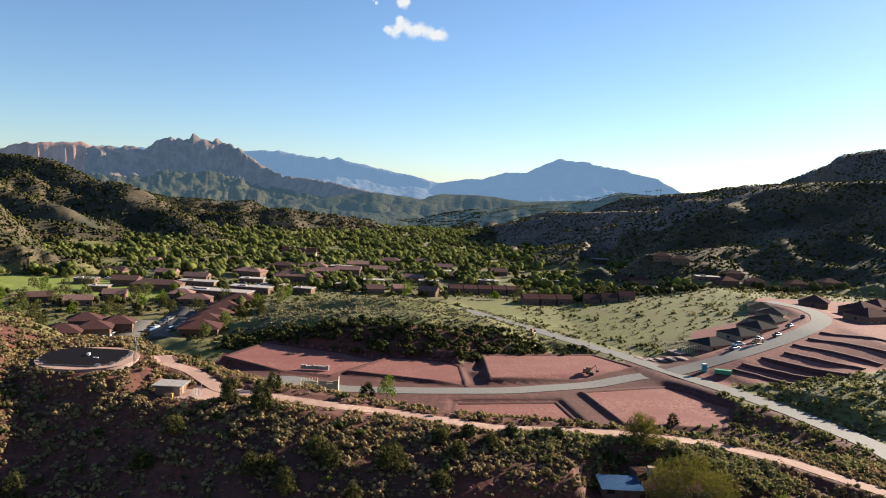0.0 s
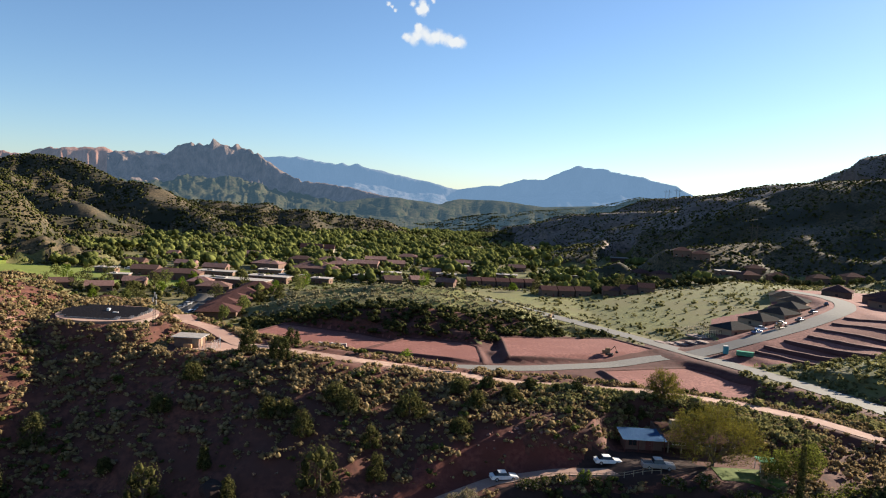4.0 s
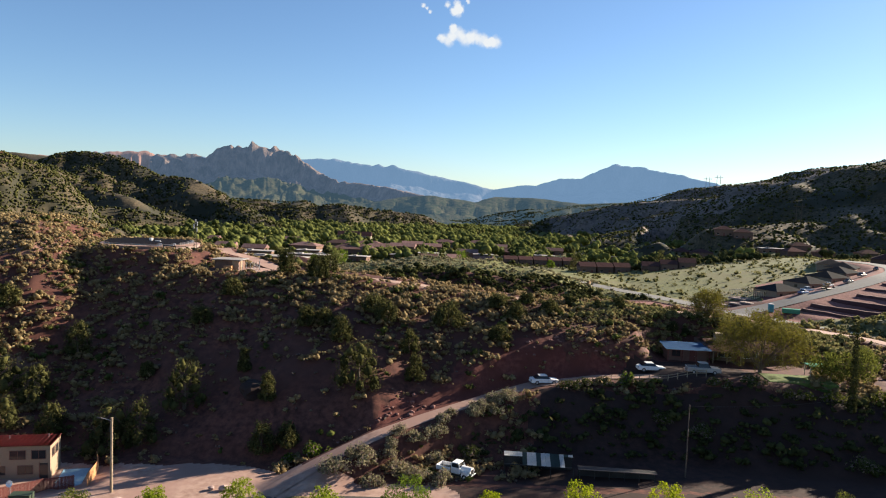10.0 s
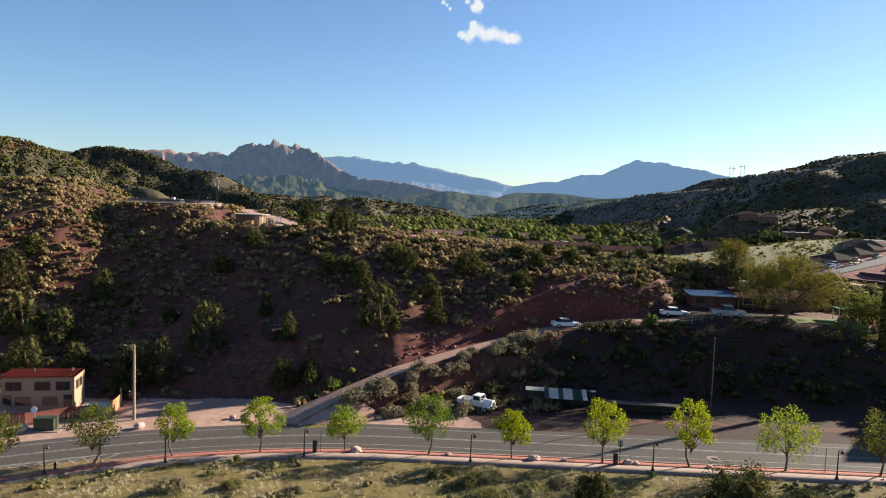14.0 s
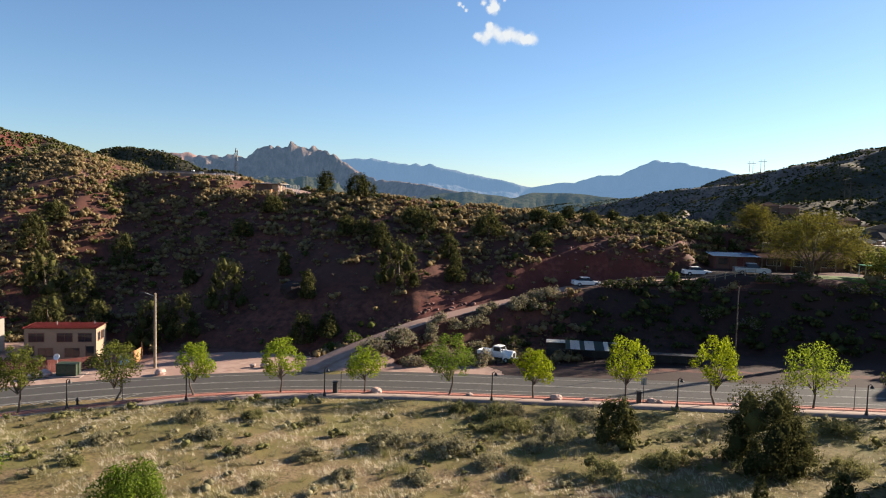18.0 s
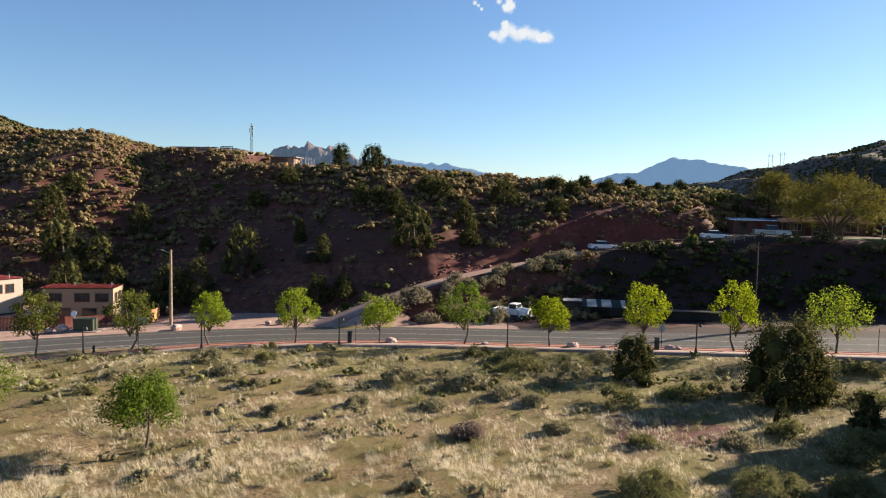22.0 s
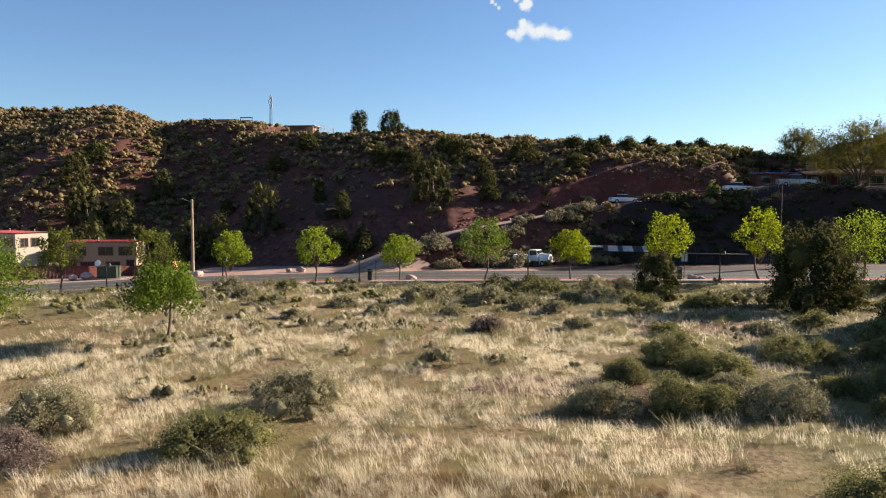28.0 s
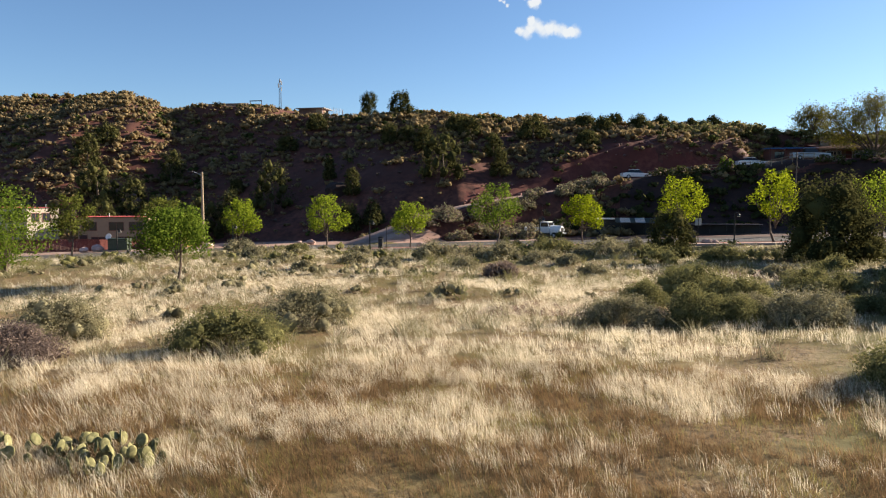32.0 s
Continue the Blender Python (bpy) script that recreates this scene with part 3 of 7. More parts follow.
def prism(poly, z0, z1, bm=None):
    """A flat polygon drawn up to a solid."""
    bm = bm or bmesh.new()
    lo, hi = [bm.verts.new((x, y, z0)) for x, y in poly], [bm.verts.new((x, y, z1)) for x, y in poly]
    bm.faces.new(lo[::-1])
    bm.faces.new(hi)
    for i in range(len(poly)):
        j = (i + 1) % len(poly)
        bm.faces.new((lo[i], lo[j], hi[j], hi[i]))
    return bm


def leaves(rng, centres, radii, n, size, squash=0.8, shell=0.55):
    """Loose leaf quads in several clumps: vertex and face arrays."""
    centres, radii = np.asarray(centres, float), np.asarray(radii, float)
    w = radii**2
    pick = rng.choice(len(centres), n, p=w / w.sum())
    v = rng.normal(size=(n, 3))
    v /= np.linalg.norm(v, axis=1)[:, None]
    rad = (shell + (1.05 - shell) * rng.random(n) ** 0.6)[:, None]
    c = centres[pick] + v * rad * radii[pick][:, None] * (1, 1, squash)
    nrm = v + 0.55 * rng.normal(size=(n, 3))
    nrm /= np.linalg.norm(nrm, axis=1)[:, None]
    u = np.cross(nrm, rng.normal(size=(n, 3)))
    u /= np.linalg.norm(u, axis=1)[:, None]
    w2 = np.cross(nrm, u)
    s = size * (0.6 + 0.8 * rng.random(n))[:, None]
    verts = np.stack([c - u * s * 0.5, c + w2 * s * 0.32, c + u * s * 0.5, c - w2 * s * 0.32], 1).reshape(-1, 3)
    return verts, np.arange(4 * n).reshape(-1, 4)


def ball_template(kind):
    """A small closed round form of 6, 12 or 24 quads: vertex and face arrays."""
    if kind == 12:
        axes = [tuple(sg * 1.12 if i == k else 0.0 for i in range(3)) for k in range(3) for sg in (1, -1)]
        corners = {(a, b, c): 6 + n for n, (a, b, c) in enumerate((a, b, c) for a in (1, -1) for b in (1, -1) for c in (1, -1))}
        v = axes + [tuple(0.58 * q for q in c) for c in corners]
        f = []
        for k in range(3):
            i, j = (k + 1) % 3, (k + 2) % 3
            for si in (1, -1):
                for sj in (1, -1):
                    lo, hi = [0, 0, 0], [0, 0, 0]
                    lo[i], lo[j], lo[k] = si, sj, -1
                    hi[i], hi[j], hi[k] = si, sj, 1
                    q = [2 * i + (si < 0), corners[tuple(lo)], 2 * j + (sj < 0), corners[tuple(hi)]]
                    f.append(q if si * sj < 0 else q[::-1])
        return np.array(v, float), np.array(f)
    bm = bmesh.new()
    bmesh.ops.create_cube(bm, size=2)
    if kind == 24:
        bmesh.ops.subdivide_edges(bm, edges=list(bm.edges), cuts=1, use_grid_fill=True)
    bm.verts.ensure_lookup_table()
    v = np.array([u.co.normalized() for u in bm.verts])
    f = np.array([[u.index for u in q.verts] for q in bm.faces])
    bm.free()
    return v, f


BALL = {k: ball_template(k) for k in (6, 12, 24)}


def balls(rng, centres, radii, squash=0.85, kind=12, rough=0.16):
    """Uneven closed lumps: the dense inside of a crown."""
    tv, tf = BALL[kind]
    c, r = np.asarray(centres, float), np.asarray(radii, float)
    v = tv[None] * (1 + rough * rng.normal(size=(len(c), len(tv), 1))) * r[:, None, None] * (1, 1, squash) + c[:, None]
    f = tf[None] + (np.arange(len(c)) * len(tv))[:, None, None]
    return v.reshape(-1, 3), f.reshape(-1, 4)


def merged(*sets):
    vs, fs, n = [], [], 0
    for v, f in sets:
        vs.append(v)
        fs.append(f + n)
        n += len(v)
    return np.concatenate(vs), np.concatenate(fs)


def scatter(name, protos, xyz, scale, turn, material, label, category):
    """Many small plants joined into one mesh of kind stuff."""
    vs, fs, base = [], [], 0
    which = np.random.default_rng(len(xyz)).integers(0, len(protos), len(xyz))
    for p, (pv, pf) in enumerate(protos):
        sel = which == p
        m = int(sel.sum())
        if not m:
            continue
        c, s = np.cos(turn[sel]), np.sin(turn[sel])
        sc = scale[sel][:, None]
        x = (pv[None, :, 0] * c[:, None] - pv[None, :, 1] * s[:, None]) * sc
        y = (pv[None, :, 0] * s[:, None] + pv[None, :, 1] * c[:, None]) * sc
        zz = pv[None, :, 2] * sc
        v = np.stack([x, y, zz], -1) + xyz[sel][:, None, :]
        vs.append(v.reshape(-1, 3))
        fs.append((pf[None] + (np.arange(m) * len(pv))[:, None, None]).reshape(-1, pf.shape[1]) + base)
        base += m * len(pv)
    me = raw_mesh(name, np.concatenate(vs), np.concatenate(fs), [material], flat=False)
    return tagged(new(name, me), label, category, kind="stuff")


def fan(rng, n, r0, r1, a0=-47, a1=33, power=2.0):
    """Random places in a fan of the plan in front of the start: distance and bearing."""
    r = (r0**power + (r1**power - r0**power) * rng.random(n)) ** (1 / power)
    a = np.radians(a0 + (a1 - a0) * rng.random(n))
    return r * np.sin(a), r * np.cos(a)


# ---- ground: one sheet to the horizon ----
def zone(X, Y):
    """Which ground lies where: an index into the sheet's materials."""
    rd = (Y - road_mid(X)) / np.sqrt(1 + (0.0144 * np.maximum(0, -14 - X)) ** 2)
    j = fbm(X / 6, Y / 6, 41, 3)
    q = np.zeros(X.shape, int)
    q[(rd < -7) & (Y > 15) & ((rd + 22 * j > -26) | (X / np.maximum(Y, 1) + 0.35 * j > 0.2))] = 14
    q[(rd < -8) & (np.hypot((X - 8.5) / 6, (Y - 51) / 3.2) < 0.75 + 0.8 * j)] = 1
    q[(rd < -8) & (np.hypot((X + 1) / 7, (Y - 33) / 2.5) < 0.5 + 1.2 * j)] = 1
    q[(Y > 92 + 4 * j) & (rd > 4)] = 1
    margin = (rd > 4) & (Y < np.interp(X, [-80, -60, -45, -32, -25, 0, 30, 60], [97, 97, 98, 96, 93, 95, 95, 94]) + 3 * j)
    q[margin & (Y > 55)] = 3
    # east verge takes the darkened soil as painted shade
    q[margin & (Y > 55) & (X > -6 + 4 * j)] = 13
    d, zz = to_line(X, Y, TRACK)
    up = (Y - 0.55 * X) > (87 + 0.55 * 29.5)
    q[(Y > 97) & (Y < 134) & (X > -19 + 5 * j) & (X < 27) & (d < 5.6 + 5 * j) & (Y - np.interp(X, [-28.8, -17.4, -2.2, 4.9, 16.0, 24.6], [88.0, 100.5, 114.0, 118.9, 121.8, 121.6]) > 0.5)] = 2
    q[(d < 2.2 + 0.8 * j) & (Y < 94)] = 3
    # bank face likewise: its shade is in the soil colour
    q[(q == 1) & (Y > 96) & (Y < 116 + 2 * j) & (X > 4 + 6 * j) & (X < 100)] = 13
    d, zz = to_line(X, Y, RIDGE_ROAD)
    q[d < 2.0 + 0.8 * j] = 3
    q[(np.hypot(X + 51, Y - 148) < 4.5 + 3 * j)] = 3
    # pink outcrops, their pale patches also standing in for sun on the spur
    q[(np.hypot((X + 101) / 12, (Y - 142) / 12) < 0.55 + 1.5 * j)] = 11
    q[(np.hypot((X + 80) / 8, (Y - 112) / 6) < 0.5 + 0.9 * j)] = 11
    # terrace ground darkened the same way for shade
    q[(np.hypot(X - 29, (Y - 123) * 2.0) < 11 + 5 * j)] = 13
    q[Y > 178 + 12 * j] = 5
    # strips between the plots: earth with their shadow in its colour
    q[(Y > 205) & (X > -95) & (X < 100) & (Y < 318) & (Y < 318 - 0.15 * np.abs(X - 10)) & (land(X, Y) < valley(X, Y) + 1.6)] = 4
    q[(X > 60) & (Y < 255 - 0.55 * (X - 60) + 8 * j) & (Y > 178)] = 1
    q[(X > 115 + 6 * j) & (Y < 285) & (Y > 170)] = 5
    q[(X > 92) & (Y > 262) & (Y < 420) & (X < 300) & (X > 92 + 0.25 * (Y - 262))] = 7
    q[(Y > 325 + 6 * j) & (X > 48 - 0.45 * (Y - 325)) & (X < 135 + 0.5 * (Y - 340)) & (Y < 470) & (Y - 329 > 0.42 * (X - 75))] = 6
    q[(X < -40) & (X > -75) & (Y > 318)] = 5
    for poly, h in PADS:
        q[inside(X, Y, poly) < 0.8] = 7
    q[(X < -160) & (X > -330) & (Y > 425) & (Y < 490)] = 8
    q[(Y > 520) & (X > 170) & (X < 330) & (Y < 640)] = 6
    z = land(X, Y)
    slope_hill = z > valley(X, Y) + 5
    q[(Y > 480) & slope_hill] = 9
    # this hill gets the soil paled for haze
    q[(Y > 760) & slope_hill & (X > 60)] = 10
    q[(X < -415 + 20 * j) & (X > -540) & (Y > 640) & (Y < 735 + 20 * j) & (z > -6) & (z < 16 + 8 * j)] = 11
    q[(X < -392) & (Y < 610) & (z > 22) & (z < 62) & (j > -0.1)] = 2
    q[(Y > 286) & (Y < 318) & (X > -82) & (X < 24) & (z > valley(X, Y) + 1.4) & (q != 7)] = 1
    q[(Y >= 316) & (Y < 400) & (X > -82) & (X < 50) & (z > valley(X, Y) + 2.5)] = 6
    # ground beyond 1700 m glows with painted haze as well
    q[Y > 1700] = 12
    return q


AZ = np.radians(np.concatenate([np.linspace(-180, -52, 24, endpoint=False), np.linspace(-52, -46, 12, endpoint=False), np.linspace(-46, 32, 440, endpoint=False), np.linspace(32, 40, 12, endpoint=False), np.linspace(40, 180, 25)]))
RR = np.concatenate([[0.01], np.geomspace(2, 70, 120, endpoint=False), np.linspace(70, 165, 190, endpoint=False), np.geomspace(165, 480, 150, endpoint=False), np.geomspace(480, 1700, 125, endpoint=False), np.geomspace(1700, 4900, 40)])
A2, R2 = np.meshgrid(AZ, RR)
GX, GY = R2 * np.sin(A2), R2 * np.cos(A2)
GZ = land(GX, GY)
nr, na = GX.shape
i, j = np.meshgrid(np.arange(nr - 1), np.arange(na - 1), indexing="ij")
quads = np.stack([i * na + j, i * na + j + 1, (i + 1) * na + j + 1, (i + 1) * na + j], -1).reshape(-1, 4)
CX, CY = ((GX[:-1, :-1] + GX[1:, 1:]) / 2).ravel(), ((GY[:-1, :-1] + GY[1:, 1:]) / 2).ravel()
GROUND = ["field", "slope", "cut", "dirt", "turned", "valley", "meadow", "pad", "pasture", "hills", "hazehill", "rock", "foothill", "bank", "verge"]
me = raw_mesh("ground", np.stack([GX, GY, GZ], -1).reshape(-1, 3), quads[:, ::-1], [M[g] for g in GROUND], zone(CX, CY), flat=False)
tagged(new("ground", me), "red desert soil with dry meadow, scrub slopes and hills", "ground", kind="structure")
del A2, R2, GX, GY, GZ, CX, CY, i, j, quads


# ---- far mountains ----
def mountain(name, label, crest, slope, foot, depth, material, cliff=0.35, wave=160, rough=0.6, seed=0, step=9.0, jag=0.03):
    """A far range: a crest line with cliffs over a long foot, as a grid along the line."""
    pts = np.array(crest, float)
    s = np.r_[0, np.cumsum(np.hypot(*np.diff(pts[:, :2], axis=0).T))]
    u = np.linspace(0, s[-1], int(s[-1] / step))
    cx, cy, cz = (np.interp(u, s, pts[:, k]) for k in range(3))
    v = np.concatenate([np.linspace(-1, 0, 14, endpoint=False), [0], np.geomspace(0.012, 1, 46)])
    U, V = np.meshgrid(u, v)
    ox, oy = np.interp(U, u, cx), np.interp(U, u, cy)
    n = np.hypot(ox, oy)
    away = -V * depth
    X, Y = ox + ox / n * away, oy + oy / n * away
    rise = np.maximum(np.interp(U, u, cz) - foot, 1)
    g = fbm(U / wave + seed, V * depth / wave * 0.9, seed, 5)
    g2 = fbm(U / wave * 4 + seed, V * depth / wave, seed + 9, 4)
    d = np.abs(V) * (1 + rough * g * smooth(0.0, 0.12, np.abs(V)))
    prof = 1 - cliff * smooth(0.0, 0.06, d + 0.025 * g2 * smooth(0, 0.03, np.abs(V))) - (1 - cliff) * (1 - np.exp(-slope * d)) / (1 - math.exp(-slope))
    Z = foot + rise * prof + rise * 0.10 * (np.abs(g) + 0.6 * g2) * smooth(0.01, 0.1, np.abs(V)) * (1 - smooth(0.8, 1, np.abs(V)))
    Z = Z + rise * jag * (g2 + 0.7 * vnoise(U / 22, V * 0, seed + 40)) * (1 - smooth(0.0, 0.05, np.abs(V)))
    Z = Z + rise * jag * 0.9 * fbm(U / 24, V * depth / 24, seed + 60, 3) * smooth(0.003, 0.02, np.abs(V)) * (1 - smooth(0.12, 0.3, np.abs(V)))
    na = X.shape[1]
    i, j = np.meshgrid(np.arange(X.shape[0] - 1), np.arange(na - 1), indexing="ij")
    q = np.stack([i * na + j, i * na + j + 1, (i + 1) * na + j + 1, (i + 1) * na + j], -1).reshape(-1, 4)
    me = raw_mesh(name, np.stack([X, Y, Z], -1).reshape(-1, 3), q, [M[m] for m in (material if isinstance(material, tuple) else (material,))], flat=False)
    if isinstance(material, tuple):
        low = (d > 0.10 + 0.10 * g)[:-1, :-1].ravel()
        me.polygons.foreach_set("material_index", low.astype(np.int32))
    return tagged(new(name, me), label, "mountain", kind="structure")


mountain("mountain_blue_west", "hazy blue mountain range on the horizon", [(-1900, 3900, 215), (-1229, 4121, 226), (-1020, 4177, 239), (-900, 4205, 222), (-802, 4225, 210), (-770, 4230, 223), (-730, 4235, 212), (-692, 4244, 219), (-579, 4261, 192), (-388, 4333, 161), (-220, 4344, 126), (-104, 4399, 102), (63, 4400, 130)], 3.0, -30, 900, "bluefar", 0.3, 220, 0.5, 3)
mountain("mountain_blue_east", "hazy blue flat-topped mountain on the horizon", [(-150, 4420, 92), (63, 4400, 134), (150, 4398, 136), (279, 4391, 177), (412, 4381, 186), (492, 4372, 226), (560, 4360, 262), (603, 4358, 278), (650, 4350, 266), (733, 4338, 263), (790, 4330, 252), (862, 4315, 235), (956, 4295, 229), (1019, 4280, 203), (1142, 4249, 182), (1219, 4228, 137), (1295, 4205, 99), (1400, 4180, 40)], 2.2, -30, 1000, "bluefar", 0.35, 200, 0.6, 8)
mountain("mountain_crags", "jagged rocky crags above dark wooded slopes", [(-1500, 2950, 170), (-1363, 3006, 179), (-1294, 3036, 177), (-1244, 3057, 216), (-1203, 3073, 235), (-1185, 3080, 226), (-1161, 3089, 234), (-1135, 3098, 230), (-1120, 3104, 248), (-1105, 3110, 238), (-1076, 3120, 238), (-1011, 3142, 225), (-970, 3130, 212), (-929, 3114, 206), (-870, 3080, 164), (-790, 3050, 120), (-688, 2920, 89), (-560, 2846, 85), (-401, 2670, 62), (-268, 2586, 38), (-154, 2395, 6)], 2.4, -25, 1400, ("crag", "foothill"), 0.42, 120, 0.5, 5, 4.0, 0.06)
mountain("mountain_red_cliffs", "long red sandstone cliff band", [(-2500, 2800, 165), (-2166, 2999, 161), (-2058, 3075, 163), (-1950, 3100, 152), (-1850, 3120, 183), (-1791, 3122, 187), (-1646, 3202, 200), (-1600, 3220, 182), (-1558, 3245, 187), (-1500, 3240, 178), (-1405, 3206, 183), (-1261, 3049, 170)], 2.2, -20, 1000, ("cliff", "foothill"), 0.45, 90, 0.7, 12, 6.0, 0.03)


# ---- roads and paths ----
def ribbon(name, pts, off0, off1, lift, material, label="", category="road", thick=0.0, kind="structure", step=1.2, parent=None):
    """A strip along a polyline between two side offsets, laid over its heights; with thickness where it is raised."""
    p = np.array(pts, float)
    s = np.r_[0, np.cumsum(np.hypot(*np.diff(p[:, :2], axis=0).T))]
    u = np.linspace(0, s[-1], max(2, int(s[-1] / step)))
    c = np.stack([np.interp(u, s, p[:, k]) for k in range(3)], 1)
    if len(p) > 3:
        for _ in range(3):
            c[1:-1] = (c[:-2] + 2 * c[1:-1] + c[2:]) / 4
    t = np.gradient(c[:, :2], axis=0)
    t /= np.linalg.norm(t, axis=1)[:, None]
    nrm = np.stack([-t[:, 1], t[:, 0]], 1)
    a, b = c.copy(), c.copy()
    a[:, :2] += nrm * off0
    b[:, :2] += nrm * off1
    a[:, 2] += lift
    b[:, 2] += lift
    n = len(c)
    if thick:
        v = np.concatenate([a, b, a - (0, 0, thick), b - (0, 0, thick)])
        i = np.arange(n - 1)
        f = np.concatenate([np.stack([i, i + 1, n + i + 1, n + i], 1), np.stack([2 * n + i, 2 * n + i + 1, i + 1, i], 1), np.stack([n + i, n + i + 1, 3 * n + i + 1, 3 * n + i], 1),
                            np.array([[0, n, 3 * n, 2 * n], [n - 1, 3 * n - 1, 4 * n - 1, 2 * n - 1]])])
    else:
        v, i = np.concatenate([a, b]), np.arange(n - 1)
        f = np.stack([i, i + 1, n + i + 1, n + i], 1)
    ob = new(name, raw_mesh(name, v, f, [M[material]], flat=False))
    ob.parent = parent
    return tagged(ob, label, category, kind=kind) if label else ob


HIGHWAY = [(float(x), float(road_mid(x)), float(road_z(x))) for x in np.linspace(-112, 105, 90)]
road = ribbon("road", HIGHWAY, -4.65, 4.65, 0.05, "asphalt", "worn grey two-lane asphalt road with white edge lines", step=2.0)
for o, w in ((3.2, 0.055), (-2.9, 0.055), (0.15, 0.05), (-0.12, 0.05)):
    ribbon("line", HIGHWAY, o - w, o + w, 0.056, "paint", parent=road, step=2.0)
BAYS = []
for px, py, pz in HIGHWAY:
    s = 0.0144 * max(0, -14 - px)
    k = -1.7 * float(smooth(-43, -50, px)) / math.sqrt(1 + s * s)
    BAYS.append((px - k * s, py + k, pz))
ribbon("lay_by", [p for p in HIGHWAY if p[0] < -41], -6.4, -4.65, 0.05, "asphalt", "asphalt lay-by with white hatching", "lay-by", step=2.0)
ribbon("kerb", BAYS, -4.95, -4.65, 0.17, "kerb", "reddish concrete kerb along the road", "kerb", 0.3, step=2.0)
ribbon("gravel_strip", BAYS, -6.2, -4.95, 0.13, "gravel", "red gravel planting strip beside the kerb", "gravel", 0.3, step=2.0)
ribbon("pavement", BAYS, -8.0, -6.2, 0.16, "walkway", "pale concrete footpath along the road", "pavement", 0.35, step=2.0)
for x in np.arange(-68, -46.2, 1.3):
    ends = []
    for o, along in ((-3.4, 0.0), (-6.1, 1.4)):
        s = 0.0144 * max(0, -14 - x - along)
        q = math.sqrt(1 + s * s)
        ends.append((x + along - o * s / q, float(road_mid(x + along)) + o / q, float(road_z(x + along))))
    ribbon("line", ends, -0.06, 0.06, 0.058, "paint", parent=road, step=0.6)
ribbon("dirt_track", TRACK, -1.5, 1.5, 0.10, "dirt", "pale dirt track climbing the bank", "track", step=0.8)
ribbon("dirt_road_ridge", RIDGE_ROAD, -1.9, 1.9, 0.10, "dirt", "pale dirt road along the ridge", "track", step=0.8)
ribbon("road_valley", MAIN_ROAD, -4.2, 4.2, 0.16, "newroad", "new grey road through a building site", step=3)
ribbon("road_west", WEST_ROAD, -3.8, 3.8, 0.13, "newroad", "new grey side road between graded plots", step=3)
ribbon("road_east", EAST_ROAD, -4.4, 4.4, 0.19, "newroad", "new grey side road curving uphill past houses", step=3)
ribbon("road_far", FAR_ROAD, -5, 5, 0.3, "newroad", "pale highway far down the valley", step=8)
bm = bmesh.new()
bmesh.ops.create_circle(bm, cap_ends=True, segments=48, radius=CUL_DE_SAC[2], matrix=Matrix.Translation((CUL_DE_SAC[0], CUL_DE_SAC[1], -3.03)))
tagged(part("road_turning_circle", bm, M["newroad"]), "round grey turning circle at the end of a road", "road", kind="structure")


# graded building plots on the hillside: straight banks of turned earth between them
def earth_strip(name, label, group, x, y, z, nx, ny, rows, seed):
    """A strip of loose earth along a line, with an uneven top."""
    n, m = len(x), len(rows)
    wob = 0.16 * fbm(x / 2, y / 2, seed, 3)
    pts = np.concatenate([np.stack([x + nx * a, y + ny * a, z + c + wob * (c > 0)], 1) for a, c in rows])
    i = np.arange(n - 1)
    f = np.concatenate([np.stack([q * n + i, q * n + i + 1, (q + 1) * n + i + 1, (q + 1) * n + i], 1) for q in range(m - 1)])
    # the dark earth colour also paints the shadow along each bank
    tagged(new(name, raw_mesh(name, pts, f, [M["turned"]], flat=False)), label, "earth bank", group)


for k, (x0, y0, x1, y1) in enumerate([(108.4, 277.0, 121.7, 258.9), (113.1, 281.1, 131.2, 261.5), (122.7, 286.3, 143.4, 258.3), (133.2, 290.3, 151.5, 266.5), (140.3, 298.9, 161.0, 272.0), (149.8, 306.1, 170.0, 279.0), (158.5, 314.0, 180.0, 287.0)]):
    u = np.linspace(0, 1, 24)
    x, y, d = x0 + (x1 - x0) * u, y0 + (y1 - y0) * u, math.hypot(x1 - x0, y1 - y0)
    ground = land(x, y)
    z = np.maximum(ground[0] + (ground[-1] - ground[0]) * u, ground - 0.1) * 0.6 + 0.4 * ground
    earth_strip("earth_bank", "straight bank of turned red earth between graded plots", "earth banks of the building plots", x, y, z, (y0 - y1) / d, (x1 - x0) / d, ((-2.4, -0.9), (-1.0, 0.5), (0.3, 0.6), (1.5, -0.6)), 300 + k)

# low rims of pushed-up earth round the graded plots
for k, (poly, h) in enumerate(PADS):
    ob = thing("earth_bank", "low bank of pushed-up red earth all round a graded plot", "earth bank", "earth banks round the graded plots")
    for (x0, y0), (x1, y1) in zip(poly, poly[1:] + poly[:1]):
        d = math.hypot(x1 - x0, y1 - y0)
        u = np.linspace(-0.6 / d, 1 + 0.6 / d, max(6, int(d / 1.4)))
        x, y = x0 + (x1 - x0) * u, y0 + (y1 - y0) * u
        nx, ny = (y1 - y0) / d, (x0 - x1) / d
        rows = []
        for a in (-1.1, -0.4, 0.4, 1.3, 2.4):
            q = a * (0.8 + 0.4 * vnoise(x / 3, y / 3, 340 + k))
            px, py = x + nx * q, y + ny * q
            rows.append(np.stack([px, py, land(px, py) + (0.07 if abs(a) > 0.5 else 0.32)], 1))
        n = len(x)
        i = np.arange(n - 1)
        f = np.concatenate([np.stack([q * n + i, q * n + i + 1, (q + 1) * n + i + 1, (q + 1) * n + i], 1) for q in range(4)])
